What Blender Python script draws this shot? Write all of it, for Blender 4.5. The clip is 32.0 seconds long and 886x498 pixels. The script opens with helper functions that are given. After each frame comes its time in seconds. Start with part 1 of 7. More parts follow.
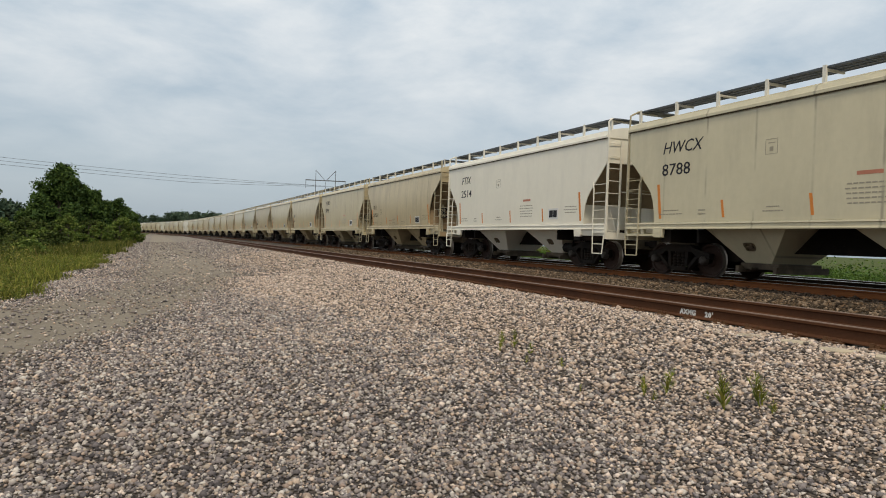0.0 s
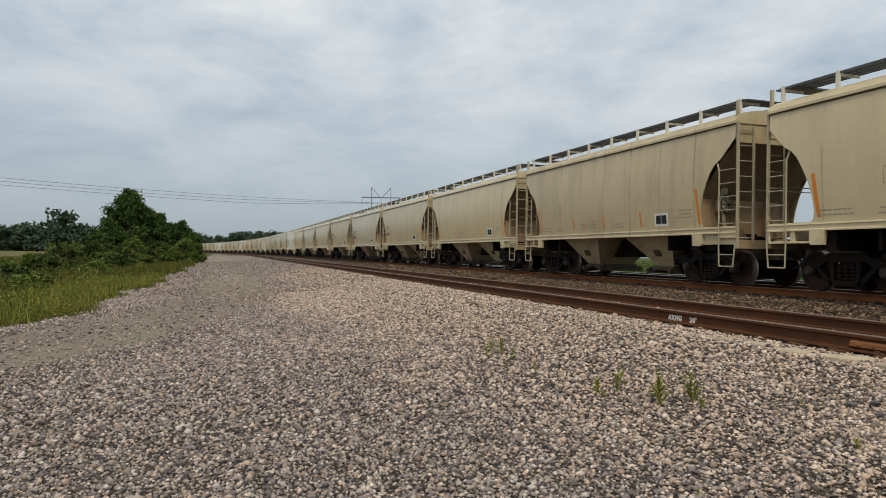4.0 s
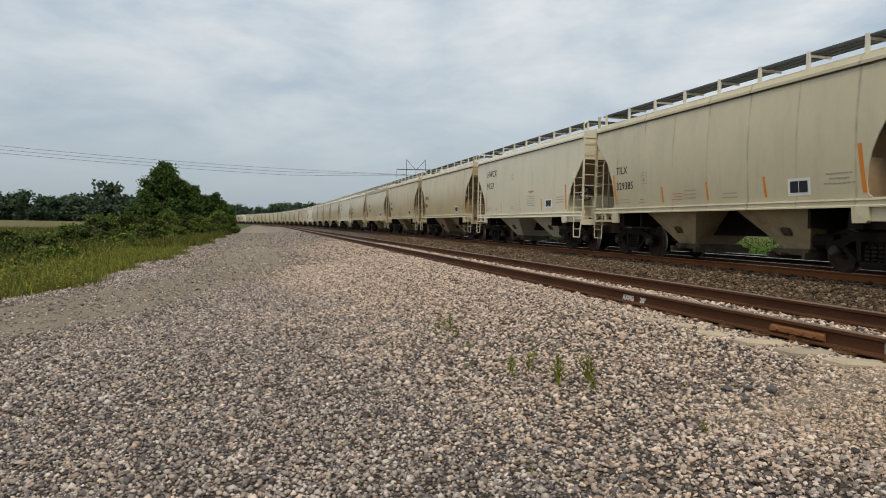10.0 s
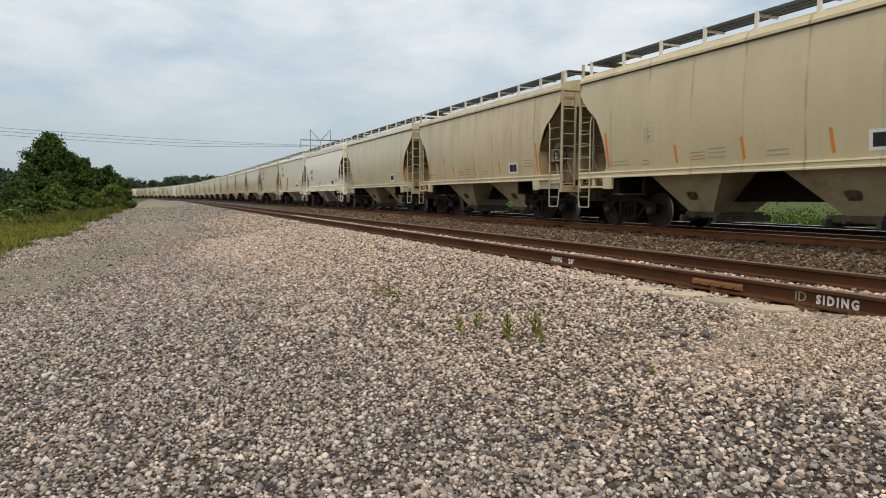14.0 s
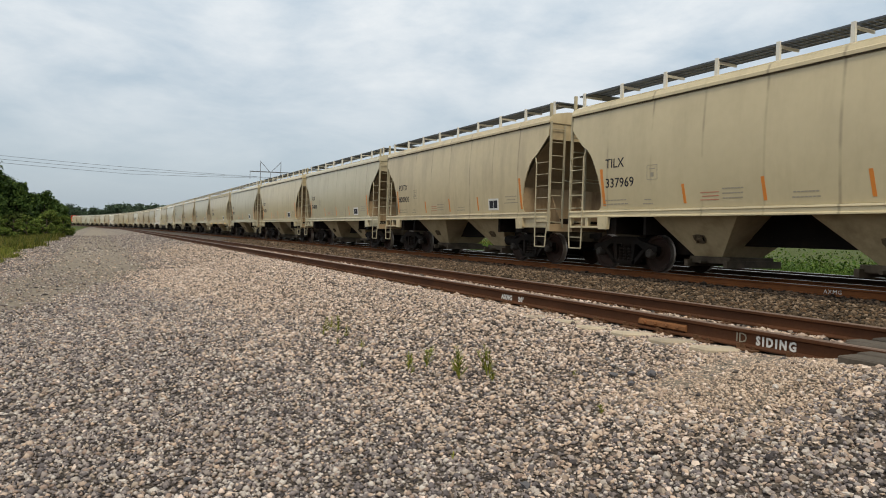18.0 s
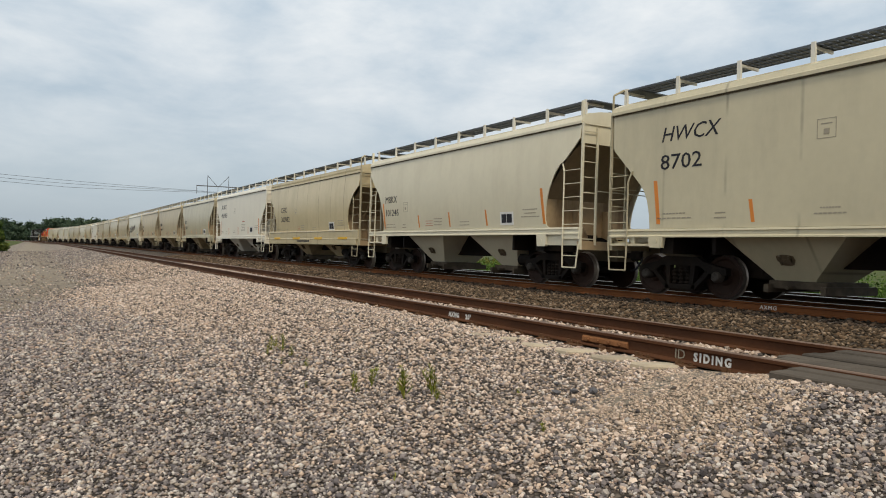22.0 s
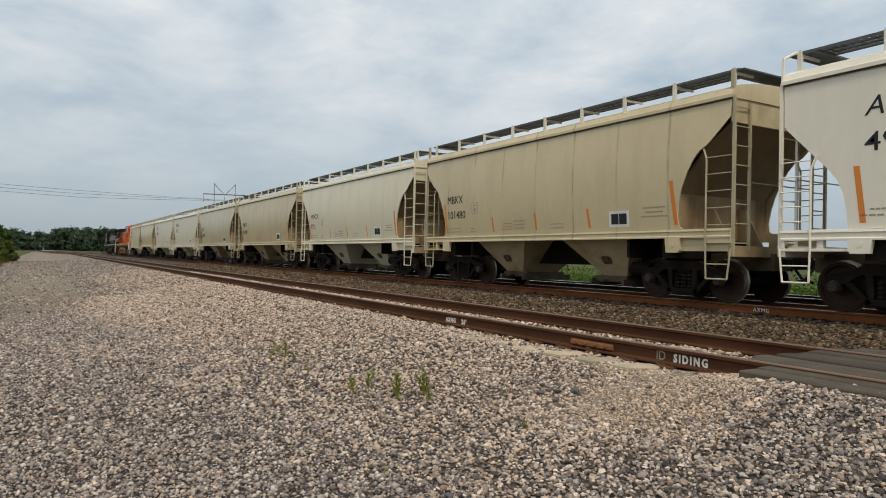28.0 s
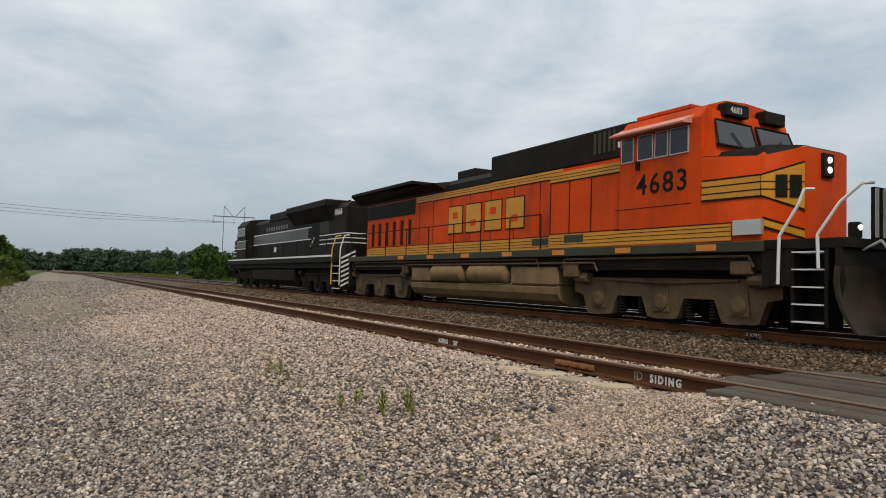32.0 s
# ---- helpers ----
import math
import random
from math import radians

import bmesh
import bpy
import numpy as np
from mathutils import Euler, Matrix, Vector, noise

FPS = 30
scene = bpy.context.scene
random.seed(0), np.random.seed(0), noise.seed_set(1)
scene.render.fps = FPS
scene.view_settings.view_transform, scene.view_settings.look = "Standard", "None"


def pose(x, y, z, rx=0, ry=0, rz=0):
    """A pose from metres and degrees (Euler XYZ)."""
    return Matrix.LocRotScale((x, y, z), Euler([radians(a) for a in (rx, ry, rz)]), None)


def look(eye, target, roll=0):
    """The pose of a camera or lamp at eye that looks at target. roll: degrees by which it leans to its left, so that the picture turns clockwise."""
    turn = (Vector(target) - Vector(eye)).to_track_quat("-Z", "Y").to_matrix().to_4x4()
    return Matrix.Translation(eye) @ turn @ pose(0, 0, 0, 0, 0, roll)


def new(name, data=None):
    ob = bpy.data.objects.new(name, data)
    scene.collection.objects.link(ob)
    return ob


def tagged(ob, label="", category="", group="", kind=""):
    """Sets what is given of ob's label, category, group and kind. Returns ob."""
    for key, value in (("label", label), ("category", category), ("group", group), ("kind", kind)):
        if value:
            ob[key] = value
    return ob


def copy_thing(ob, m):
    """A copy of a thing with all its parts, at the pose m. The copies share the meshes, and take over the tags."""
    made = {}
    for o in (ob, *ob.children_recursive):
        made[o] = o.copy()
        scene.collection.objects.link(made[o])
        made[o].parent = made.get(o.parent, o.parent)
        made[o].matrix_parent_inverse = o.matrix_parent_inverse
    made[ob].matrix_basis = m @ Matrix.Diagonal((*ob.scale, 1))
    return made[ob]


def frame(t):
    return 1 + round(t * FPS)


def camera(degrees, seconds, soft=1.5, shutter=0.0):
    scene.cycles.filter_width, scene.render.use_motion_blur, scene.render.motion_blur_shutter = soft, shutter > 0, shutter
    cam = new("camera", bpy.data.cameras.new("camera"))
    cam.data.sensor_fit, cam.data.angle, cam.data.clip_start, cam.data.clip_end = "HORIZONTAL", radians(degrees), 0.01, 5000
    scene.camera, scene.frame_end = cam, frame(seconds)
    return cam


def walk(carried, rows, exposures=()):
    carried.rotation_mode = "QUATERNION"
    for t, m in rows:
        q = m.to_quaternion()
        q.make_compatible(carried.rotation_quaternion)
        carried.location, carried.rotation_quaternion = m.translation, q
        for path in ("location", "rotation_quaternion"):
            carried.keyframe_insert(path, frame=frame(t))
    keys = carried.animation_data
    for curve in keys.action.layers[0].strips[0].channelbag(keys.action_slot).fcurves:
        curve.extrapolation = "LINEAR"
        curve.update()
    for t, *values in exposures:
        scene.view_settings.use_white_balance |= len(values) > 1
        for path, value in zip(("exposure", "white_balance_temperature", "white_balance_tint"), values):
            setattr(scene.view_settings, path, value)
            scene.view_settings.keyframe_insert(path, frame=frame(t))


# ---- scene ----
cam = camera(66.0, 32.0, soft=1.0)
PATH = [
    (0, (-14.578, -1.188, 0.709), (-13.797, 0.653, 0.688), 2.07),
    (0.5, (-14.499, -1.307, 0.704), (-13.67, 0.512, 0.74), 0.77),
    (1, (-14.387, -1.441, 0.711), (-13.569, 0.383, 0.664), 1.77),
    (1.5, (-14.304, -1.52, 0.71), (-13.534, 0.325, 0.714), 1.27),
    (2, (-14.176, -1.584, 0.695), (-13.5, 0.298, 0.726), 3.67),
    (2.5, (-14.11, -1.671, 0.696), (-13.42, 0.206, 0.744), 1.67),
    (3, (-14.092, -1.802, 0.695), (-13.389, 0.069, 0.771), 1.17),
    (3.5, (-14.05, -1.946, 0.704), (-13.41, -0.052, 0.722), 1.27),
    (5.5, (-13.655, -2.195, 0.771), (-13.054, -0.288, 0.79), 0.4),
    (6, (-13.575, -2.246, 0.784), (-13.041, -0.319, 0.733), 1.1),
    (6.5, (-13.517, -2.289, 0.778), (-13.128, -0.328, 0.73), 1.6),
    (7, (-13.43, -2.307, 0.785), (-13.105, -0.335, 0.736), 1.6),
    (7.5, (-13.364, -2.378, 0.807), (-12.975, -0.418, 0.755), 1),
    (8, (-13.262, -2.338, 0.792), (-12.781, -0.397, 0.738), 0.5),
    (8.5, (-13.119, -2.366, 0.793), (-12.554, -0.449, 0.708), 0.5),
    (9, (-13.064, -2.434, 0.853), (-12.487, -0.52, 0.79), -0.6),
    (9.5, (-12.975, -2.521, 0.849), (-12.454, -0.591, 0.811), 1.1),
    (10, (-12.936, -2.563, 0.841), (-12.42, -0.632, 0.773), 1.1),
    (10.5, (-12.957, -2.537, 0.83), (-12.323, -0.642, 0.75), 0.4),
    (11, (-12.981, -2.525, 0.858), (-12.23, -0.672, 0.804), -0.1),
    (11.5, (-13.054, -2.518, 0.83), (-12.216, -0.702, 0.801), 1.7),
    (12, (-13.221, -2.591, 0.781), (-12.364, -0.785, 0.698), 1.8),
    (12.5, (-13.298, -2.648, 0.785), (-12.423, -0.856, 0.627), 1.5),
    (13, (-13.353, -2.602, 0.758), (-12.498, -0.803, 0.574), 0.5),
    (13.5, (-13.368, -2.598, 0.775), (-12.604, -0.756, 0.612), 0),
    (15.5, (-13.4, -2.583, 0.787), (-12.554, -0.774, 0.684), 2),
    (16, (-13.415, -2.586, 0.782), (-12.549, -0.785, 0.694), 1.6),
    (16.5, (-13.403, -2.589, 0.791), (-12.539, -0.787, 0.717), 1.4),
    (17, (-13.406, -2.608, 0.801), (-12.535, -0.809, 0.733), 1.2),
    (17.5, (-13.397, -2.594, 0.8), (-12.493, -0.811, 0.748), 1.4),
    (18, (-13.4, -2.588, 0.783), (-12.492, -0.807, 0.741), 1.7),
    (18.5, (-13.388, -2.578, 0.789), (-12.487, -0.793, 0.747), 1.4),
    (19, (-13.376, -2.586, 0.815), (-12.481, -0.798, 0.776), 0.8),
    (19.5, (-13.377, -2.58, 0.794), (-12.482, -0.792, 0.772), 1.1),
    (20, (-13.364, -2.575, 0.796), (-12.468, -0.787, 0.777), 1.1),
    (20.5, (-13.357, -2.58, 0.801), (-12.455, -0.795, 0.785), 0.7),
    (21, (-13.345, -2.583, 0.797), (-12.417, -0.811, 0.79), 0.5),
    (21.5, (-13.343, -2.593, 0.803), (-12.351, -0.856, 0.816), 1.4),
    (22, (-13.351, -2.614, 0.809), (-12.319, -0.901, 0.818), 1.8),
    (22.5, (-13.36, -2.618, 0.811), (-12.33, -0.904, 0.812), 1.1),
    (23, (-13.372, -2.61, 0.791), (-12.331, -0.902, 0.794), 1.7),
    (23.5, (-13.367, -2.613, 0.814), (-12.353, -0.889, 0.824), 1.1),
    (24, (-13.371, -2.612, 0.798), (-12.373, -0.879, 0.84), 0.8),
    (24.5, (-13.37, -2.622, 0.769), (-12.363, -0.895, 0.82), 0.9),
    (25, (-13.361, -2.65, 0.76), (-12.354, -0.923, 0.81), 0.3),
    (25.5, (-13.349, -2.74, 0.789), (-12.372, -0.996, 0.859), 1.1),
    (27.5, (-13.413, -2.939, 0.807), (-12.395, -1.219, 0.857), 2.1),
    (28, (-13.404, -2.999, 0.846), (-12.389, -1.276, 0.87), 1.2),
    (28.5, (-13.421, -3.052, 0.802), (-12.428, -1.316, 0.838), 1.2),
    (29, (-13.382, -3.142, 0.809), (-12.456, -1.369, 0.816), 2.1),
    (29.5, (-13.374, -3.244, 0.815), (-12.441, -1.475, 0.815), 2.9),
    (30, (-13.38, -3.311, 0.823), (-12.45, -1.541, 0.849), 2.4),
    (30.5, (-13.38, -3.337, 0.808), (-12.44, -1.571, 0.848), 2),
    (31, (-13.38, -3.367, 0.827), (-12.439, -1.603, 0.881), 1.5),
    (31.5, (-13.355, -3.358, 0.834), (-12.388, -1.609, 0.913), 1.4),
    (32, (-13.357, -3.382, 0.832), (-12.365, -1.647, 0.925), 1.7),
]
walk(cam, [(t, look(eye, target, roll)) for t, eye, target, roll in PATH], exposures=[(0, -0.18), (3, -0.32), (6, -0.26), (9, -0.24), (12, -0.18), (13, -0.1), (16, -0.04), (18, -0.08), (20, -0.05), (22, -0.12), (25, -0.22), (28, -0.24), (29, -0.24), (30, -0.18), (31, -0.28), (32, -0.28)])

# ---- world and light ----
SUN_EL, SUN_AZ = 52.0, 205.0   # degrees; azimuth clockwise from +y
world = bpy.data.worlds.new("overcast_sky")
scene.world = world
world.use_nodes = True


def build_sky():
    nt = world.node_tree
    nt.nodes.clear()
    N, L = nt.nodes.new, nt.links.new
    out, bg = N("ShaderNodeOutputWorld"), N("ShaderNodeBackground")
    sky = N("ShaderNodeTexSky")
    sky.sky_type, sky.sun_disc = "NISHITA", False
    sky.sun_elevation, sky.sun_rotation = radians(SUN_EL), radians(SUN_AZ)
    sky.air_density, sky.dust_density, sky.ozone_density = 1.2, 2.0, 1.5
    co = N("ShaderNodeTexCoord")
    sep = N("ShaderNodeSeparateXYZ")
    L(co.outputs["Generated"], sep.inputs[0])
    # cloud deck seen in perspective: direction divided by its height
    zz = N("ShaderNodeMath"); zz.operation = "ADD"; zz.inputs[1].default_value = 0.22
    L(sep.outputs["Z"], zz.inputs[0])
    dv = N("ShaderNodeVectorMath"); dv.operation = "DIVIDE"
    cmb = N("ShaderNodeCombineXYZ")
    for k in range(3):
        L(zz.outputs[0], cmb.inputs[k])
    L(co.outputs["Generated"], dv.inputs[0]); L(cmb.outputs[0], dv.inputs[1])
    n1 = N("ShaderNodeTexNoise"); n1.inputs["Scale"].default_value = 1.7; n1.inputs["Detail"].default_value = 7; n1.inputs["Roughness"].default_value = 0.55; n1.inputs["Distortion"].default_value = 0.35
    n2 = N("ShaderNodeTexNoise"); n2.inputs["Scale"].default_value = 5.0; n2.inputs["Detail"].default_value = 6; n2.inputs["Roughness"].default_value = 0.6
    for n in (n1, n2):
        L(dv.outputs[0], n.inputs["Vector"])
    mixn = N("ShaderNodeMath"); mixn.operation = "MULTIPLY_ADD"; mixn.inputs[1].default_value = 0.28
    L(n2.outputs["Fac"], mixn.inputs[0]); L(n1.outputs["Fac"], mixn.inputs[2])
    ramp = N("ShaderNodeValToRGB")
    ramp.color_ramp.elements[0].position, ramp.color_ramp.elements[1].position = 0.44, 0.88
    L(mixn.outputs[0], ramp.inputs[0])
    # clouds thin out towards the horizon, where a pale blue-grey haze stands
    hz = N("ShaderNodeMapRange"); hz.inputs[1].default_value, hz.inputs[2].default_value = 0.03, 0.38
    L(sep.outputs["Z"], hz.inputs[0])
    cl = N("ShaderNodeMath"); cl.operation = "MULTIPLY"
    L(ramp.outputs["Color"], cl.inputs[0]); L(hz.outputs[0], cl.inputs[1])
    haze = N("ShaderNodeMix"); haze.data_type = "RGBA"
    haze.inputs["A"].default_value = SKY_LOW
    haze.inputs["B"].default_value = SKY_HIGH
    L(hz.outputs[0], haze.inputs["Factor"])
    skyk = N("ShaderNodeMix"); skyk.data_type = "RGBA"; skyk.inputs["Factor"].default_value = 0.82
    sc = N("ShaderNodeVectorMath"); sc.operation = "SCALE"; sc.inputs["Scale"].default_value = SKY_K
    L(sky.outputs["Color"], sc.inputs[0])
    L(sc.outputs[0], skyk.inputs["A"]); L(haze.outputs["Result"], skyk.inputs["B"])
    full = N("ShaderNodeMix"); full.data_type = "RGBA"
    full.inputs["B"].default_value = CLOUD
    L(cl.outputs[0], full.inputs["Factor"]); L(skyk.outputs["Result"], full.inputs["A"])
    L(full.outputs["Result"], bg.inputs["Color"])
    bg.inputs["Strength"].default_value = 1.0
    L(bg.outputs[0], out.inputs[0])


SKY_K = 0.10
SKY_LOW, SKY_HIGH, CLOUD = (0.50, 0.588, 0.665, 1), (0.60, 0.732, 0.842, 1), (1.18, 1.165, 1.13, 1)
build_sky()
sun_data = bpy.data.lights.new("sun", "SUN")
sun_data.energy, sun_data.angle, sun_data.color = 2.2, radians(10), (1.0, 0.90, 0.72)
sun = new("sun", sun_data)
_a, _e = radians(SUN_AZ), radians(SUN_EL)
_d = Vector((math.sin(_a) * math.cos(_e), math.cos(_a) * math.cos(_e), math.sin(_e)))
sun.matrix_world = look(_d * 50, (0, 0, 0))

# ---- materials ----


def material(name, base, rough=0.7, metal=0.0, vary=0.12, scale=3.0, grain=40.0, bump=0.0, stain=None, stain_amount=0.0, per=None, spread=0.0, streak=False, spec=0.5, seams=0.0):
    """A surface with colour variation at two scales, an optional stain and fine relief. seams: spacing of dirty weld lines along y. per: 'object' or 'island' for a random tone of each piece."""
    m = bpy.data.materials.new(name)
    m.use_nodes = True
    nt = m.node_tree
    N, L = nt.nodes.new, nt.links.new
    b = nt.nodes["Principled BSDF"]
    b.inputs["Roughness"].default_value, b.inputs["Metallic"].default_value = rough, metal
    b.inputs["Specular IOR Level"].default_value = spec
    co = N("ShaderNodeTexCoord")
    src = co.outputs["Object"]
    big = N("ShaderNodeTexNoise"); big.inputs["Scale"].default_value = scale; big.inputs["Detail"].default_value = 5
    fine = N("ShaderNodeTexNoise"); fine.inputs["Scale"].default_value = grain; fine.inputs["Detail"].default_value = 3
    L(src, big.inputs["Vector"]); L(src, fine.inputs["Vector"])
    add = N("ShaderNodeMath"); add.operation = "MULTIPLY_ADD"; add.inputs[1].default_value = 0.5
    L(fine.outputs["Fac"], add.inputs[0]); L(big.outputs["Fac"], add.inputs[2])
    mr = N("ShaderNodeMapRange"); mr.inputs[1].default_value, mr.inputs[2].default_value = 0.45, 1.05
    mr.inputs[3].default_value, mr.inputs[4].default_value = 1 - vary, 1 + vary
    L(add.outputs[0], mr.inputs[0])
    value = mr.outputs[0]
    if per:
        rnd = N("ShaderNodeObjectInfo").outputs["Random"] if per == "object" else N("ShaderNodeNewGeometry").outputs["Random Per Island"]
        r2 = N("ShaderNodeMapRange"); r2.inputs[3].default_value, r2.inputs[4].default_value = 1 - spread, 1 + spread
        L(rnd, r2.inputs[0])
        mul = N("ShaderNodeMath"); mul.operation = "MULTIPLY"
        L(value, mul.inputs[0]); L(r2.outputs[0], mul.inputs[1])
        value = mul.outputs[0]
    sc = N("ShaderNodeVectorMath"); sc.operation = "SCALE"; sc.inputs[0].default_value = base
    L(value, sc.inputs["Scale"])
    colour = sc.outputs[0]
    if stain:
        st = N("ShaderNodeTexNoise"); st.inputs["Scale"].default_value = 1.3; st.inputs["Detail"].default_value = 6; st.inputs["Roughness"].default_value = 0.65
        mp = N("ShaderNodeMapping"); L(src, mp.inputs[0])
        if streak:
            mp.inputs["Scale"].default_value = (0.9, 0.9, 0.20)
        L(mp.outputs[0], st.inputs["Vector"])
        rp = N("ShaderNodeMapRange"); rp.inputs[1].default_value, rp.inputs[2].default_value, rp.inputs[4].default_value = 0.47, 0.72, stain_amount
        L(st.outputs["Fac"], rp.inputs[0])
        mx = N("ShaderNodeMix"); mx.data_type = "RGBA"
        L(rp.outputs[0], mx.inputs["Factor"]); L(colour, mx.inputs["A"]); mx.inputs["B"].default_value = (*stain, 1)
        colour = mx.outputs["Result"]
    if seams:
        sy = N("ShaderNodeSeparateXYZ"); L(src, sy.inputs[0])
        pp = N("ShaderNodeMath"); pp.operation = "PINGPONG"; pp.inputs[1].default_value = seams / 2
        L(sy.outputs["Y"], pp.inputs[0])
        ln = N("ShaderNodeMapRange"); ln.inputs[1].default_value, ln.inputs[2].default_value, ln.inputs[3].default_value, ln.inputs[4].default_value = 0.008, 0.045, 1.0, 0.0
        L(pp.outputs[0], ln.inputs[0])
        pat = N("ShaderNodeTexNoise"); pat.inputs["Scale"].default_value = 0.9; pat.inputs["Detail"].default_value = 4
        L(src, pat.inputs["Vector"])
        pr = N("ShaderNodeMapRange"); pr.inputs[1].default_value, pr.inputs[2].default_value, pr.inputs[4].default_value = 0.42, 0.62, 0.75
        L(pat.outputs["Fac"], pr.inputs[0])
        pm = N("ShaderNodeMath"); pm.operation = "MULTIPLY"; L(ln.outputs[0], pm.inputs[0]); L(pr.outputs[0], pm.inputs[1])
        sx = N("ShaderNodeMix"); sx.data_type = "RGBA"
        L(pm.outputs[0], sx.inputs["Factor"]); L(colour, sx.inputs["A"]); sx.inputs["B"].default_value = (*(stain or base), 1)
        colour = sx.outputs["Result"]
    L(colour, b.inputs["Base Color"])
    if bump:
        bp = N("ShaderNodeBump"); bp.inputs["Strength"].default_value = bump; bp.inputs["Distance"].default_value = 0.02
        L(add.outputs[0], bp.inputs["Height"]); L(bp.outputs[0], b.inputs["Normal"])
    return m


def palette(name, stops, rough=0.9, per="island", vary=0.1, grain=60, bump=0.3):
    """A surface whose pieces take their colour from a row of colours by chance."""
    m = material(name, (1, 1, 1), rough, vary=vary, grain=grain, bump=bump, spec=0.2)
    nt = m.node_tree
    N, L = nt.nodes.new, nt.links.new
    b = nt.nodes["Principled BSDF"]
    sc = b.inputs["Base Color"].links[0].from_node
    ramp = N("ShaderNodeValToRGB")
    ramp.color_ramp.interpolation = "CONSTANT"
    els = ramp.color_ramp.elements
    els[0].position, els[0].color = 0, (*stops[0], 1)
    els[1].position, els[1].color = 1 / len(stops), (*stops[1], 1)
    for i, c in enumerate(stops[2:], 2):
        e = els.new(i / len(stops)); e.color = (*c, 1)
    rnd = N("ShaderNodeObjectInfo").outputs["Random"] if per == "object" else N("ShaderNodeNewGeometry").outputs["Random Per Island"]
    L(rnd, ramp.inputs[0])
    L(ramp.outputs[0], sc.inputs[0])
    return m


M = {}
M["beige"] = material("beige_car_paint", (0.585, 0.487, 0.300), 0.27, vary=0.07, scale=0.5, grain=5, stain=(0.30, 0.24, 0.155), stain_amount=0.26, per="object", spread=0.06, streak=True, seams=1.55)
M["tan"] = material("tan_car_paint", (0.555, 0.455, 0.278), 0.32, vary=0.09, scale=0.5, grain=5, stain=(0.25, 0.18, 0.11), stain_amount=0.5, per="object", spread=0.07, streak=True, seams=1.55)
M["grey"] = material("pale_grey_car_paint", (0.570, 0.503, 0.342), 0.27, vary=0.07, scale=0.5, grain=5, stain=(0.29, 0.25, 0.18), stain_amount=0.26, per="object", spread=0.06, streak=True, seams=1.55)
M["cream"] = material("cream_car_paint", (0.695, 0.635, 0.475), 0.26, vary=0.05, scale=0.5, grain=5, stain=(0.42, 0.34, 0.24), stain_amount=0.24, per="object", spread=0.04, streak=True)
M["white"] = material("white_car_paint", (0.80, 0.745, 0.620), 0.32, vary=0.04, scale=0.5, grain=5, stain=(0.5, 0.46, 0.40), stain_amount=0.2, per="object", spread=0.03, streak=True)
M["ladder"] = material("dusty_ladder_paint", (0.40, 0.35, 0.24), 0.7, vary=0.15, scale=2, grain=12, spec=0.2)
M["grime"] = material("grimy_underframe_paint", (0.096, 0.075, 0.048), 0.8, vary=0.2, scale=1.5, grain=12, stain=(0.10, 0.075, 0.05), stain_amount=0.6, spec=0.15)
M["hopper"] = material("dusty_hopper_paint", (0.50, 0.395, 0.232), 0.6, vary=0.14, scale=1.2, grain=9, stain=(0.22, 0.145, 0.078), stain_amount=0.65, spec=0.25)
M["gate"] = material("dusty_gate_steel", (0.10, 0.077, 0.053), 0.75, vary=0.3, scale=4, grain=14, stain=(0.026, 0.019, 0.014), stain_amount=0.7, spec=0.2)
M["bay_rust"] = material("brown_rust_patch", (0.145, 0.108, 0.068), 0.8, vary=0.3, scale=6, grain=20, stain=(0.19, 0.145, 0.09), stain_amount=0.6, spec=0.15)
M["web"] = material("rust_stained_end_paint", (0.37, 0.265, 0.152), 0.65, vary=0.2, scale=1.2, grain=9, stain=(0.115, 0.062, 0.030), stain_amount=0.9, streak=True, spec=0.25)
# slope sheets: brown dust, with the overhang's shade put into the same paint
M["slope"] = material("brake_dust_brown_slope_paint", (0.27, 0.20, 0.122), 0.75, vary=0.14, scale=1.2, grain=10, stain=(0.14, 0.09, 0.05), stain_amount=0.5, spec=0.2)
M["truck"] = material("dark_cast_steel", (0.0095, 0.0070, 0.0055), 0.75, vary=0.25, scale=3, grain=20, bump=0.2, stain=(0.040, 0.024, 0.014), stain_amount=0.45, spec=0.15)
M["wheel"] = material("rusty_wheel_steel", (0.030, 0.016, 0.011), 0.7, vary=0.25, scale=4, grain=20, stain=(0.070, 0.028, 0.016), stain_amount=0.5, spec=0.2)
M["tread"] = material("worn_wheel_tread_steel", (0.26, 0.225, 0.195), 0.38, 0.6, vary=0.15)
M["bearing"] = material("dusty_bearing_cap_steel", (0.055, 0.046, 0.038), 0.6, 0.1, vary=0.3, scale=4, grain=20, stain=(0.022, 0.016, 0.012), stain_amount=0.6, spec=0.3)
M["grating"] = material("dark_galvanised_grating", (0.080, 0.090, 0.102), 0.6, 0.3, vary=0.2, grain=60)
M["bracket"] = material("pale_bracket_paint", (0.68, 0.65, 0.57), 0.5, vary=0.08)
M["orange"] = material("orange_reflector", (0.62, 0.20, 0.022), 0.45, vary=0.08)
M["yellow"] = material("yellow_reflector", (0.72, 0.42, 0.03), 0.5, vary=0.06)
M["black"] = material("black_lettering", (0.03, 0.03, 0.035), 0.6, vary=0.1, spec=0.1)
M["redmark"] = material("faded_red_lettering", (0.45, 0.17, 0.10), 0.7, vary=0.1)
M["faint"] = material("faint_grey_lettering", (0.31, 0.27, 0.20), 0.7, vary=0.1)
M["whitemark"] = material("white_lettering", (0.702, 0.684, 0.648), 0.7, vary=0.1)
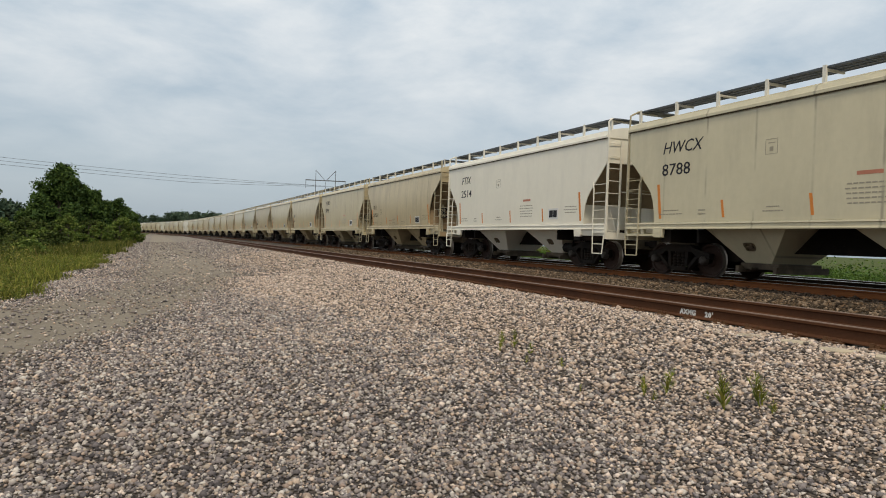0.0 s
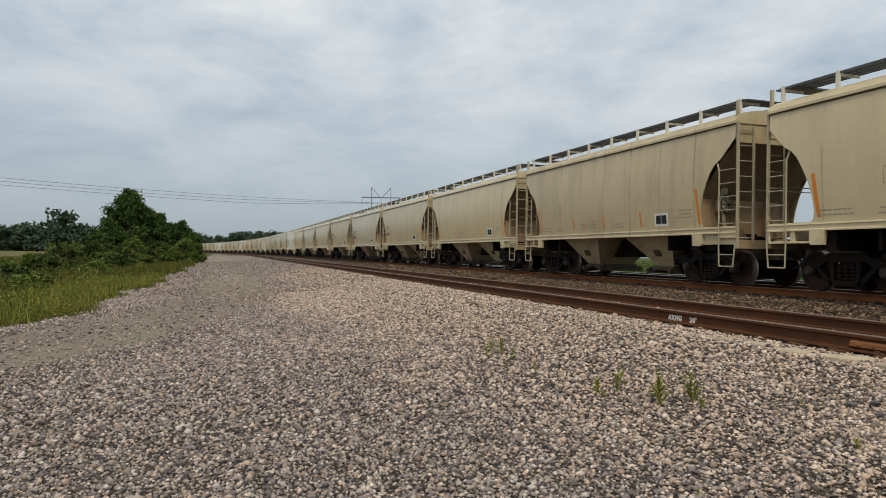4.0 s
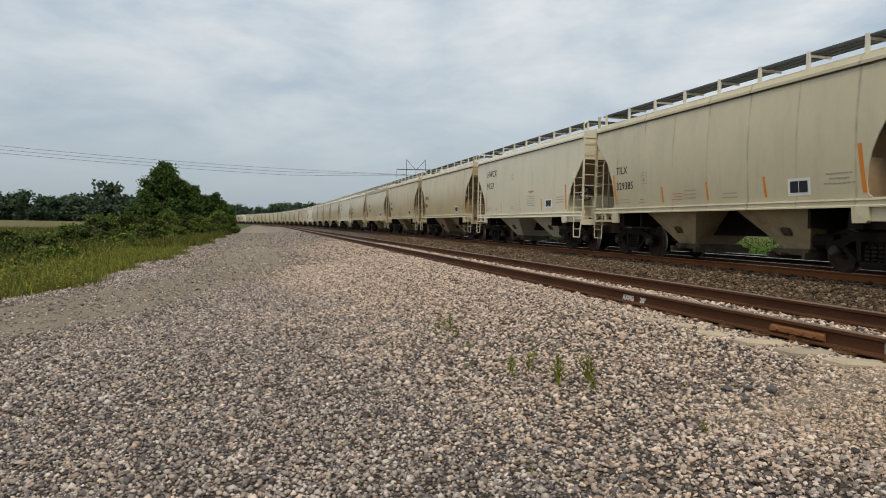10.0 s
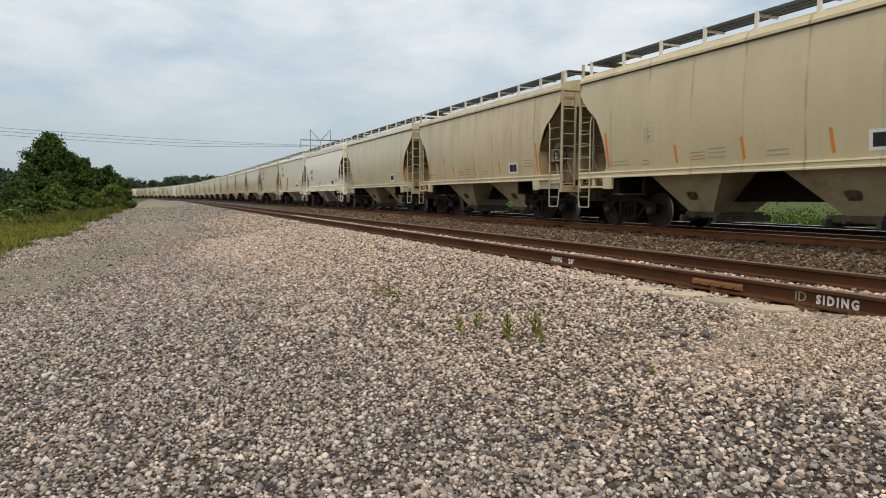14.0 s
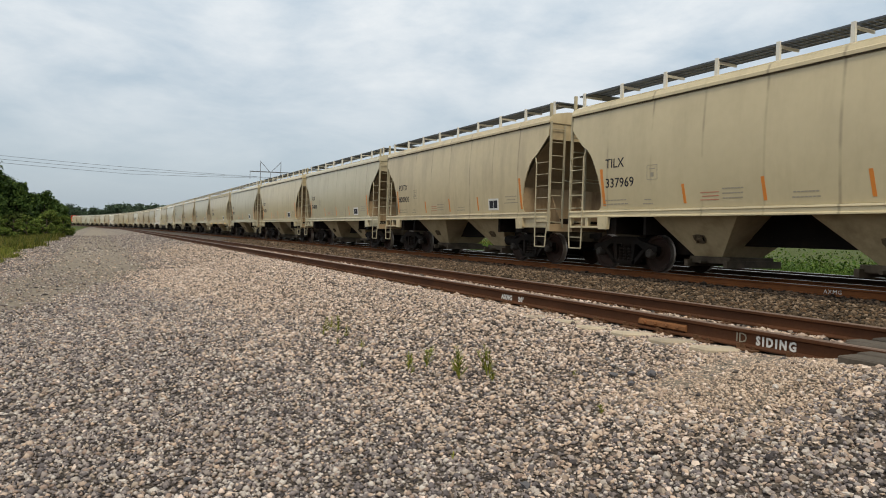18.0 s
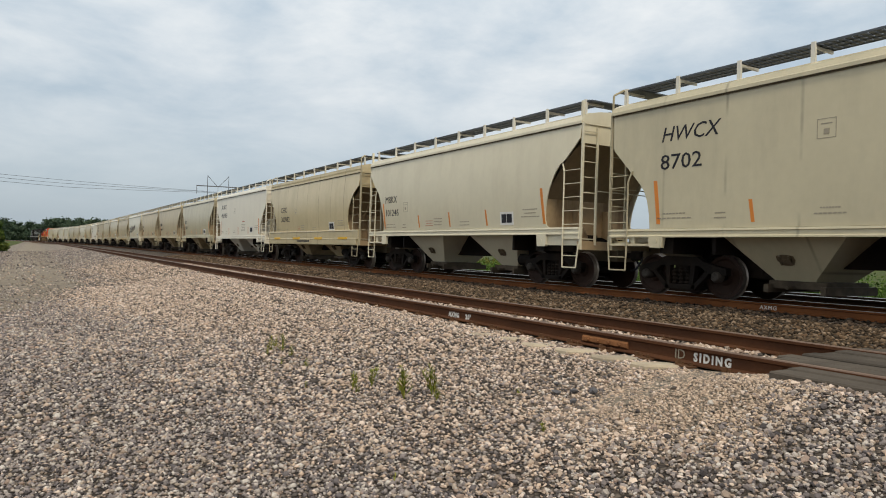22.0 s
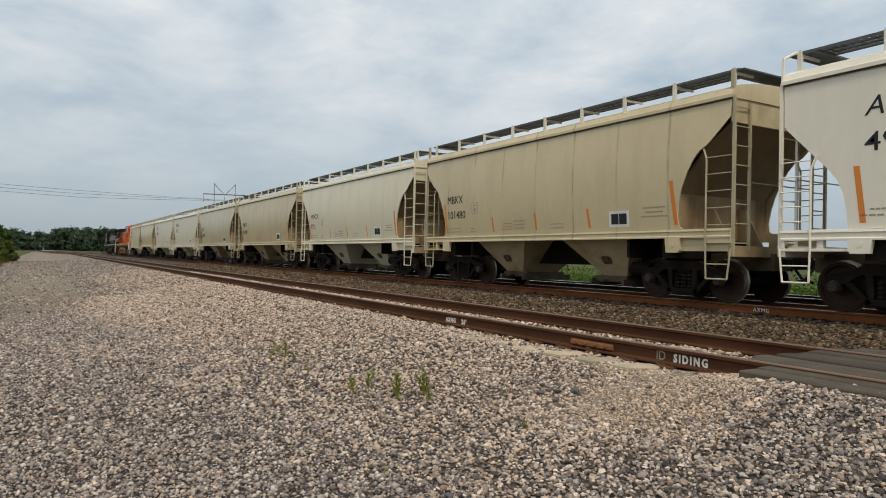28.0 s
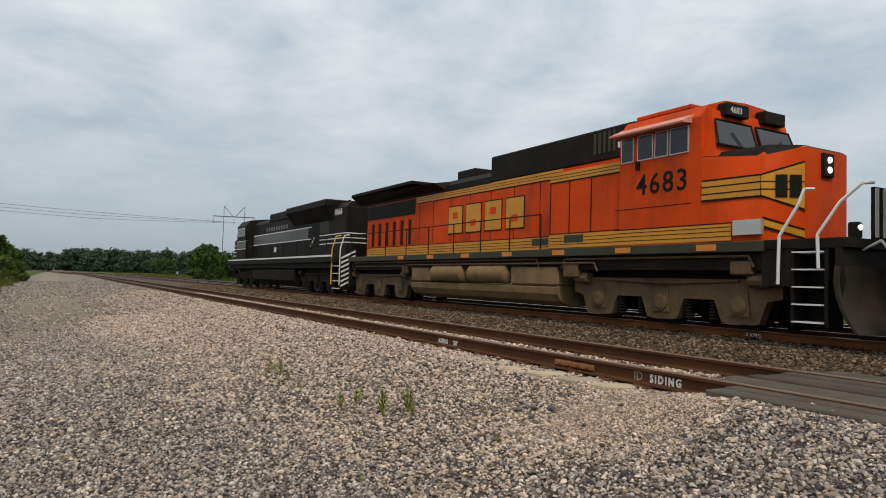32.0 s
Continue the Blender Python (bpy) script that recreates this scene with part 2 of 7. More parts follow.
M["rail"] = material("rusty_rail_steel", (0.088, 0.037, 0.0175), 0.75, 0.0, vary=0.22, scale=1.5, grain=30, bump=0.15, stain=(0.050, 0.022, 0.0125), stain_amount=0.6, spec=0.12)
M["rail_main"] = material("brown_rail_steel", (0.165, 0.060, 0.020), 0.75, 0.0, vary=0.2, scale=1.5, grain=30, bump=0.15, stain=(0.095, 0.040, 0.020), stain_amount=0.6, spec=0.12)
M["railtop"] = material("dull_rail_head", (0.17, 0.105, 0.072), 0.5, 0.3, vary=0.15, scale=1.0)
M["railtop_main"] = material("polished_rail_head", (0.50, 0.48, 0.46), 0.28, 0.9, vary=0.08, scale=1.0)
# the second track's rails carry the train's shade in their dark colour
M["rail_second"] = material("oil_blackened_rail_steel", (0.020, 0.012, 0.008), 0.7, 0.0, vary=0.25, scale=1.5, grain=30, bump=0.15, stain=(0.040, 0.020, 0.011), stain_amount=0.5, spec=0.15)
M["railtop_second"] = material("polished_rail_head", (0.42, 0.41, 0.40), 0.28, 0.9, vary=0.12, scale=2, grain=20)
M["tie"] = material("weathered_timber", (0.150, 0.119, 0.087), 0.9, vary=0.3, scale=4, grain=50, bump=0.5, per="object", spread=0.25, spec=0.15)
M["tie_pale"] = material("pale_dusty_timber", (0.40, 0.33, 0.235), 0.9, vary=0.2, scale=4, grain=50, bump=0.4, per="object", spread=0.2)
M["plank"] = material("grey_crossing_plank", (0.082, 0.068, 0.054), 0.85, vary=0.3, scale=3, grain=40, bump=0.5, per="object", spread=0.2, spec=0.15)
M["plate"] = material("dark_rust_plate", (0.115, 0.060, 0.032), 0.9, vary=0.3, scale=8, grain=50, spec=0.1)
M["joint"] = material("orange_rust_joint", (0.27, 0.115, 0.045), 0.85, vary=0.35, scale=8, grain=50, stain=(0.09, 0.045, 0.025), stain_amount=0.8, bump=0.3, spec=0.15)
M["bark"] = material("grey_brown_bark", (0.11, 0.085, 0.06), 0.95, vary=0.3, scale=3, grain=25, bump=0.5)
M["pole"] = material("dark_weathered_steel", (0.12, 0.12, 0.125), 0.7, 0.3, vary=0.15)
M["smudge"] = material("grey_spray_smudge", (0.30, 0.275, 0.22), 0.7, vary=0.25, scale=6, grain=20)
M["graffiti"] = material("orange_spray_paint", (0.72, 0.27, 0.045), 0.6, vary=0.1)
M["wire"] = material("dark_conductor", (0.09, 0.09, 0.10), 0.6, 0.4, vary=0.1)

# ---- mesh helpers ----


def part(name, bm, mat, parent=None, label="", smooth=False):
    me = bpy.data.meshes.new(name)
    bmesh.ops.recalc_face_normals(bm, faces=bm.faces)
    bm.to_mesh(me)
    bm.free()
    for m in (mat if isinstance(mat, (list, tuple)) else [mat]):
        me.materials.append(m)
    if smooth:
        me.polygons.foreach_set("use_smooth", [True] * len(me.polygons))
        me.set_sharp_from_angle(angle=radians(35))
    ob = new(name, me)
    ob.parent = parent
    return tagged(ob, label) if label else ob


def thing(name, label, category, group="", kind="", m=None):
    ob = new(name)
    ob.empty_display_size = 0.3
    if m is not None:
        ob.matrix_basis = m
    return tagged(ob, label, category, group, kind)


def B():
    return bmesh.new()


def box(bm, x0, x1, y0, y1, z0, z1, bevel=0.0, mi=0):
    vs = [bm.verts.new(p) for p in ((x0, y0, z0), (x1, y0, z0), (x1, y1, z0), (x0, y1, z0), (x0, y0, z1), (x1, y0, z1), (x1, y1, z1), (x0, y1, z1))]
    fs = [bm.faces.new([vs[i] for i in q]) for q in ((3, 2, 1, 0), (4, 5, 6, 7), (0, 1, 5, 4), (1, 2, 6, 5), (2, 3, 7, 6), (3, 0, 4, 7))]
    for f in fs:
        f.material_index = mi
    if bevel:
        bmesh.ops.bevel(bm, geom=list({e for f in fs for e in f.edges}), offset=bevel, segments=1, affect="EDGES", profile=0.5)
    return bm


def prism(bm, pts, a0, a1, axis="x", mi=0):
    """A closed outline swept along an axis. axis x: points are (y, z); y: (x, z); z: (x, y)."""
    def at(p, a):
        return (a, p[0], p[1]) if axis == "x" else (p[0], a, p[1]) if axis == "y" else (p[0], p[1], a)
    lo, hi = [bm.verts.new(at(p, a0)) for p in pts], [bm.verts.new(at(p, a1)) for p in pts]
    fs = [bm.faces.new(lo[::-1]), bm.faces.new(hi)]
    for i in range(len(pts)):
        j = (i + 1) % len(pts)
        fs.append(bm.faces.new((lo[i], lo[j], hi[j], hi[i])))
    for f in fs:
        f.material_index = mi
    return bm


def tube(bm, a, b, r, n=6, mi=0, r2=None):
    a, b = Vector(a), Vector(b)
    q = (b - a).to_track_quat("Z", "Y").to_matrix()
    rings = []
    for p, rr in ((a, r), (b, r if r2 is None else r2)):
        rings.append([bm.verts.new(p + q @ Vector((rr * math.cos(2 * math.pi * k / n), rr * math.sin(2 * math.pi * k / n), 0))) for k in range(n)])
    fs = [bm.faces.new(rings[0][::-1]), bm.faces.new(rings[1])]
    for k in range(n):
        j = (k + 1) % n
        fs.append(bm.faces.new((rings[0][k], rings[0][j], rings[1][j], rings[1][k])))
    for f in fs:
        f.material_index = mi
    return bm


def pipe(bm, pts, r, n=6):
    for a, b in zip(pts, pts[1:]):
        tube(bm, a, b, r, n)
    return bm


def lathe(bm, prof, n=24, axis="x", centre=(0, 0, 0), mi=0):
    """A profile of (radius, along) turned round an axis."""
    rings = []
    for r, a in prof:
        ring = []
        for k in range(n):
            c, s = math.cos(2 * math.pi * k / n) * r, math.sin(2 * math.pi * k / n) * r
            p = (a, c, s) if axis == "x" else (c, a, s) if axis == "y" else (c, s, a)
            ring.append(bm.verts.new(Vector(p) + Vector(centre)))
        rings.append(ring)
    fs = []
    for r0, r1 in zip(rings, rings[1:]):
        for k in range(n):
            j = (k + 1) % n
            fs.append(bm.faces.new((r0[k], r0[j], r1[j], r1[k])))
    ring_only = tuple(prof[0]) == tuple(prof[-1])
    if prof[0][0] > 1e-4 and not ring_only:
        fs.append(bm.faces.new(rings[0][::-1]))
    if prof[-1][0] > 1e-4 and not ring_only:
        fs.append(bm.faces.new(rings[-1]))
    for f in fs:
        f.material_index = mi
    return bm


def hull(bm, quad_lo, quad_hi, mi=0):
    """A frustum between two quads of four points."""
    lo, hi = [bm.verts.new(p) for p in quad_lo], [bm.verts.new(p) for p in quad_hi]
    fs = [bm.faces.new(lo[::-1]), bm.faces.new(hi)]
    for i in range(4):
        j = (i + 1) % 4
        fs.append(bm.faces.new((lo[i], lo[j], hi[j], hi[i])))
    for f in fs:
        f.material_index = mi
    return bm


def lettering(name, text, size, mat, parent, m, label="", shear=0.0, stretch=1.0, bold=0.0, spacing=1.0):
    """Raised lettering as one thin mesh; m: pose of its lower left corner, text along its x, up along its y."""
    cu = bpy.data.curves.new(name, "FONT")
    cu.body, cu.size, cu.extrude, cu.shear, cu.offset, cu.space_character = text, size, 0.003, shear, bold, spacing
    cu.resolution_u = 2
    tmp = bpy.data.objects.new(name, cu)
    me = bpy.data.meshes.new_from_object(tmp)
    bpy.data.objects.remove(tmp)
    bpy.data.curves.remove(cu)
    me.transform(m @ Matrix.Diagonal((stretch, 1, 1, 1)))
    me.materials.clear()
    me.materials.append(mat)
    ob = new(name, me)
    ob.parent = parent
    return tagged(ob, label) if label else ob


def side_text_pose(x, y, z):
    """Text on the side that faces -x: it reads from +y to -y."""
    return Matrix.Translation((x, y, z)) @ Matrix(((0, 0, -1, 0), (-1, 0, 0, 0), (0, 1, 0, 0), (0, 0, 0, 1)))


def curve(y):
    """Sideways shift of the line where it bends away far down the track, and its heading in degrees."""
    k = min(max(y - 140.0, 0.0), 400.0)
    slope = k / 1400.0
    return -k * k / 2800.0 - slope * max(y - 540.0, 0.0), math.degrees(math.atan(slope))

# ---- ground ----
# z of the ground across the track (x): field, road, gravel bank, siding, ballast, far bank
PROFILE = [(-2500, -1.3), (-60, -1.15), (-22, -0.95), (-18.2, -0.86), (-17.0, -0.76), (-15.8, -0.80), (-14.6, -0.75), (-12.0, -0.70), (-10.9, -0.63), (-10.3, -0.50), (-9.4, -0.33), (-8.75, -0.205), (-7.9, -0.195), (-6.4, -0.195), (-6.0, -0.22), (-5.4, -0.32), (-3.8, -0.36), (-2.4, -0.20), (-1.4, -0.19), (1.4, -0.19), (2.05, -0.26), (2.75, -0.19), (5.5, -0.19), (6.3, -0.30), (7.4, -0.55), (9.0, -0.50), (60, -0.6), (2500, -1.6)]


def ground_z(x):
    return float(np.interp(x, [p[0] for p in PROFILE], [p[1] for p in PROFILE]))


def ramp_z(x, y):
    """Fill that raises the ground to the timber crossing of the siding. Takes numbers or arrays."""
    along = np.clip((1.5 - np.asarray(y)) / 1.4, 0, 1)
    across = np.clip((np.asarray(x) + 11.2) / 2.3, 0, 1) * np.clip((-1.2 - np.asarray(x)) / 2.0, 0, 1)
    return 0.15 * along * along * (3 - 2 * along) * across * np.clip((np.asarray(y) + 9) / 3, 0, 1)


def ground_sheet(mat, label):
    """One sheet to the horizon, finer where the walk passes."""
    xs = sorted(set([q[0] for q in PROFILE] + [-11.2, -10.6, -10.0, -9.7, -9.0, -8.4, -7.2, -6.6, -4.6, -3.2]))
    ys = [-600, -100, -30, -10, -8, -6] + [-5 + 0.5 * k for k in range(16)] + [4, 6, 10, 16, 30, 60, 120, 300, 700, 1500, 3200]
    bm = B()
    rows = [[bm.verts.new((x, y, ground_z(x) + float(ramp_z(x, y)) - (0.0 if y < 1400 else 2.0))) for x in xs] for y in ys]
    for r0, r1 in zip(rows, rows[1:]):
        for k in range(len(xs) - 1):
            bm.faces.new((r0[k], r0[k + 1], r1[k + 1], r1[k]))
    return tagged(part("ground", bm, mat), label, "ground", kind="structure")


def ground_material():
    """Crushed stone, a worn dirt road and grass, laid out by place."""
    m = bpy.data.materials.new("gravel_road_and_grass")
    m.use_nodes = True
    nt = m.node_tree
    N, L = nt.nodes.new, nt.links.new
    b = nt.nodes["Principled BSDF"]
    b.inputs["Roughness"].default_value = 0.95
    b.inputs["Specular IOR Level"].default_value = 0.2
    co = N("ShaderNodeTexCoord").outputs["Object"]
    sep = N("ShaderNodeSeparateXYZ"); L(co, sep.inputs[0])

    def noise_tex(scale, detail=4, rough=0.55):
        n = N("ShaderNodeTexNoise"); n.inputs["Scale"].default_value = scale; n.inputs["Detail"].default_value = detail; n.inputs["Roughness"].default_value = rough
        L(co, n.inputs["Vector"]); return n.outputs["Fac"]

    def ramp(src, *stops):
        r = N("ShaderNodeValToRGB"); e = r.color_ramp.elements
        e[0].position, e[0].color = stops[0][0], (*stops[0][1], 1)
        e[1].position, e[1].color = stops[-1][0], (*stops[-1][1], 1)
        for p, c in stops[1:-1]:
            k = e.new(p); k.color = (*c, 1)
        L(src, r.inputs[0]); return r.outputs["Color"]

    def span(src, a, bb):
        r = N("ShaderNodeMapRange"); r.interpolation_type = "SMOOTHSTEP"
        r.inputs[1].default_value, r.inputs[2].default_value = a, bb
        L(src, r.inputs[0]); return r.outputs[0]

    def mix(f, a, bb):
        x = N("ShaderNodeMix"); x.data_type = "RGBA"
        L(f, x.inputs["Factor"]); L(a, x.inputs["A"]); L(bb, x.inputs["B"]); return x.outputs["Result"]

    def mul(a, bb):
        x = N("ShaderNodeMath"); x.operation = "MULTIPLY"
        L(a, x.inputs[0])
        if isinstance(bb, float):
            x.inputs[1].default_value = bb
        else:
            L(bb, x.inputs[1])
        return x.outputs[0]

    vor = N("ShaderNodeTexVoronoi"); vor.inputs["Scale"].default_value = 21.0; L(co, vor.inputs["Vector"])
    vsep = N("ShaderNodeSeparateColor"); L(vor.outputs["Color"], vsep.inputs[0])
    stone = ramp(vsep.outputs[0], (0.0, (0.096, 0.080, 0.072)), (0.25, (0.204, 0.160, 0.133)), (0.5, (0.276, 0.220, 0.177)), (0.75, (0.330, 0.264, 0.210)), (1.0, (0.396, 0.330, 0.270)))
    # edges of the patterned stones are darkened as the shade of their gaps
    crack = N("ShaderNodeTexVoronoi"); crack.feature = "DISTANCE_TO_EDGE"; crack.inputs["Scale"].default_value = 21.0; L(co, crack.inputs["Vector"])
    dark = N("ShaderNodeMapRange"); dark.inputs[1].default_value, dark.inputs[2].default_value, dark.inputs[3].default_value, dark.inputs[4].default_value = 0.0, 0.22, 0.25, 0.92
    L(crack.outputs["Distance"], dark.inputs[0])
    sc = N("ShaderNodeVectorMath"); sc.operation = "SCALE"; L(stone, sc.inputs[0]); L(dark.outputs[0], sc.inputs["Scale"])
    # the bed under the loose stones is darkened to stand for shade between them
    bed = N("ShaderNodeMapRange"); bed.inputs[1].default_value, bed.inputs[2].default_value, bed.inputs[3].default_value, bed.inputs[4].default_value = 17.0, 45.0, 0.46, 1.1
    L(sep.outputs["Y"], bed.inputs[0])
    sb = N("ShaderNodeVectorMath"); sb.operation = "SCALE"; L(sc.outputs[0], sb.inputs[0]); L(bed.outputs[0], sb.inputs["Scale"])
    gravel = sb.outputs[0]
    dirt = ramp(noise_tex(1.1, 6, 0.6), (0.3, (0.205, 0.168, 0.122)), (0.5, (0.262, 0.218, 0.160)), (0.7, (0.325, 0.275, 0.205)))
    fine = ramp(noise_tex(18.0, 5, 0.75), (0.35, (0.165, 0.138, 0.106)), (0.55, (0.245, 0.207, 0.160)), (0.75, (0.33, 0.283, 0.222)))
    dirt = mix(mul(noise_tex(45, 2), 0.9), dirt, fine)
    # wander the borders
    wob = N("ShaderNodeMath"); wob.operation = "MULTIPLY_ADD"; wob.inputs[1].default_value = 1.6
    L(noise_tex(0.35, 4), wob.inputs[0]); L(sep.outputs["X"], wob.inputs[2])
    wx = wob.outputs[0]
    # the trodden road: straight far off, swinging aside near the walk
    near = N("ShaderNodeMath"); near.operation = "SUBTRACT"; near.inputs[0].default_value = 26.0; L(sep.outputs["Y"], near.inputs[1])
    near0 = N("ShaderNodeMath"); near0.operation = "MAXIMUM"; near0.inputs[1].default_value = 0.0; L(near.outputs[0], near0.inputs[0])
    bend = mul(mul(near0.outputs[0], near0.outputs[0]), 0.0125)
    off = N("ShaderNodeMath"); off.operation = "ADD"; L(sep.outputs["X"], off.inputs[0]); L(bend, off.inputs[1])
    of2 = N("ShaderNodeMath"); of2.operation = "MULTIPLY_ADD"; of2.inputs[1].default_value = 0.9
    L(noise_tex(0.9, 4), of2.inputs[0]); L(off.outputs[0], of2.inputs[2])
    ab = N("ShaderNodeMath"); ab.operation = "ADD"; ab.inputs[1].default_value = 12.95; L(of2.outputs[0], ab.inputs[0])
    ab2 = N("ShaderNodeMath"); ab2.operation = "ABSOLUTE"; L(ab.outputs[0], ab2.inputs[0])
    road = span(ab2.outputs[0], 2.0, 1.25)
    spots = N("ShaderNodeMath"); spots.operation = "MULTIPLY_ADD"; spots.inputs[1].default_value = 0.7; spots.inputs[2].default_value = 0.42; spots.use_clamp = True
    L(noise_tex(3.5, 5, 0.7), spots.inputs[0])
    far = mix(noise_tex(0.35, 5, 0.6), ramp(noise_tex(1.4, 12, 0.9), (0.38, (0.085, 0.072, 0.062)), (0.5, (0.215, 0.182, 0.148)), (0.62, (0.37, 0.315, 0.255))), ramp(noise_tex(2.6, 10, 0.85), (0.38, (0.14, 0.118, 0.096)), (0.5, (0.235, 0.200, 0.162)), (0.62, (0.33, 0.282, 0.228))))
    gravel = mix(mul(span(sep.outputs["Y"], 20.0, 44.0), 0.8), gravel, far)
    col = mix(mul(road, spots.outputs[0]), gravel, dirt)
    # trodden chippings before the crossing
    trod = mul(mul(span(sep.outputs["Y"], 2.2, 1.6), span(sep.outputs["Y"], -0.2, 0.3)), span(sep.outputs["X"], -10.2, -9.6))
    col = mix(mul(trod, 0.8), col, fine)
    # ballast of the main line is browner
    brown = ramp(vsep.outputs[1], (0.0, (0.06, 0.046, 0.037)), (0.5, (0.13, 0.102, 0.080)), (1.0, (0.22, 0.18, 0.145)))
    bs = N("ShaderNodeVectorMath"); bs.operation = "SCALE"; L(brown, bs.inputs[0]); L(dark.outputs[0], bs.inputs["Scale"])
    col = mix(span(wx, -5.2, -4.2), col, bs.outputs[0])
    green = ramp(noise_tex(0.5, 6, 0.65), (0.3, (0.028, 0.044, 0.008)), (0.5, (0.058, 0.076, 0.014)), (0.72, (0.12, 0.122, 0.028)))
    # grass left of the road and right of the line
    edge = N("ShaderNodeMath"); edge.operation = "ADD"; L(sep.outputs["X"], edge.inputs[0])
    wob2 = mul(noise_tex(0.6, 4), 1.4); L(wob2, edge.inputs[1])
    # a tan hay field lies behind the verge
    hay = ramp(noise_tex(0.08, 6, 0.7), (0.35, (0.085, 0.086, 0.026)), (0.65, (0.145, 0.120, 0.050)))
    green = mix(mul(span(sep.outputs["X"], -26.0, -34.0), span(sep.outputs["Y"], 60.0, 85.0)), green, hay)
    gl = span(edge.outputs[0], -16.2, -16.6)
    my = span(sep.outputs["Y"], 12.0, 15.0)
    gl2 = mul(gl, my)
    gr = span(wx, 4.4, 5.4)
    # the train's shade on the ground beyond it, put into the colour
    shaded_bed = ramp(noise_tex(9.0, 5, 0.7), (0.35, (0.014, 0.012, 0.010)), (0.65, (0.045, 0.036, 0.029)))
    col = mix(span(wx, 1.6, 2.4), col, shaded_bed)
    col = mix(gl2, col, green)
    col = mix(gr, col, green)
    L(col, b.inputs["Base Color"])
    bp = N("ShaderNodeBump"); bp.inputs["Strength"].default_value = 0.6; bp.inputs["Distance"].default_value = 0.03
    L(crack.outputs["Distance"], bp.inputs["Height"]); L(bp.outputs[0], b.inputs["Normal"])
    return m


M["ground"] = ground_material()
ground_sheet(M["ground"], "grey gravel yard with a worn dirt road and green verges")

# ---- tracks ----
RAIL = [(-0.07, -0.172), (-0.07, -0.160), (-0.012, -0.140), (-0.0085, -0.05), (-0.036, -0.036), (-0.036, -0.008), (-0.028, 0.0), (0.028, 0.0), (0.036, -0.008), (0.036, -0.036), (0.0085, -0.05), (0.012, -0.140), (0.07, -0.160), (0.07, -0.172)]


def rail(name, x, y0, y1, mat, label):
    bm = B()
    ys = [y0] + [140 + 20 * k for k in range(24)] + [y1]
    rows = [[bm.verts.new((x + a + curve(y)[0], y, z)) for a, z in RAIL] for y in ys]
    for r0, r1 in zip(rows, rows[1:]):
        for k in range(len(RAIL)):
            q = (k + 1) % len(RAIL)
            bm.faces.new((r0[k], r0[q], r1[q], r1[k]))
    bm.faces.ensure_lookup_table()
    for f in bm.faces:
        if all(v.co.z > -0.009 for v in f.verts):
            f.material_index = 1
    return tagged(part(name, bm, [mat, M["railtop" if mat == M["rail"] else "railtop_main" if mat == M["rail_main"] else "railtop_second"]]), label, "rail", kind="structure")


SIDING, MAIN, SECOND = -7.248, 0.0, 4.10
for x, y1 in ((SIDING - 0.752, 1400), (SIDING + 0.752, 1400)):
    rail("siding_rail", x, -60, y1, M["rail"], "dark rusty steel rail of the siding")
for x in (MAIN - 0.752, MAIN + 0.752):
    rail("main_rail", x, -60, 1400, M["rail_main"], "brown steel rail of the main line")
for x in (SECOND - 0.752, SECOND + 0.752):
    rail("second_main_rail", x, -60, 1400, M["rail_second"], "steel rail of the second main track, darkened for the train's shade")


def build_ties():
    for name, xc, mat, top in (("siding_tie", SIDING, M["tie"], -0.205), ("main_tie", MAIN, M["tie"], -0.19)):
        bm = B()
        box(bm, -1.28, 1.28, -0.11, 0.11, -0.16, 0.0, 0.012)
        proto = tagged(part(name, bm, mat), "weathered timber railway tie half sunk in stone", "railway tie", name.replace("_tie", " track ties"))
        n = 0
        rng = random.Random(5)
        y = -6.0
        while y < 44:
            q = rng.uniform(-0.04, 0.04)
            ob = proto if n == 0 else proto.copy()
            if n:
                scene.collection.objects.link(ob)
            ob.matrix_basis = pose(xc + q - 0.06, y + rng.uniform(-0.03, 0.03), top + rng.uniform(-0.012, 0.006), 0, 0, rng.uniform(-1, 1))
            n += 1
            y += 0.51
        # beyond, the ties are joined
        bm = B()
        while y < 260:
            box(bm, xc + curve(y)[0] - 1.3, xc + curve(y)[0] + 1.25, y - 0.11, y + 0.11, top - 0.1, top)
            y += 0.51
        tagged(part(name + "s_far", bm, mat), "weathered timber railway ties under the far track", "railway ties", kind="stuff")


build_ties()


def second_track_ties():
    """Ties of the second main track, behind the train and half sunk."""
    bm = B()
    for k in range(520):
        y = -6 + 0.51 * k
        x = SECOND + curve(y)[0]
        box(bm, x - 1.28, x + 1.28, y - 0.11, y + 0.11, -0.30, -0.178)
    tagged(part("second_main_ties", bm, M["tie"]), "dark timber ties of the second main track", "railway ties", kind="stuff")


second_track_ties()


def pale_tie_ends():
    bm = B()
    box(bm, -0.22, 0.30, -0.11, 0.11, -0.12, 0.0, 0.02)
    proto = part("tie_end", bm, M["tie_pale"])
    tagged(proto, "pale dusty end of a timber tie beside the rail", "railway tie", "pale tie ends")
    for k in range(9):
        ob = proto if k == 0 else proto.copy()
        if k:
            scene.collection.objects.link(ob)
        ob.matrix_basis = pose(-8.40 + random.uniform(-0.10, 0.05), 1.75 + 0.51 * k + random.uniform(-0.05, 0.05), -0.155 - 0.007 * k + random.uniform(-0.014, 0.006), 0, 4, random.uniform(-4, 4))


pale_tie_ends()


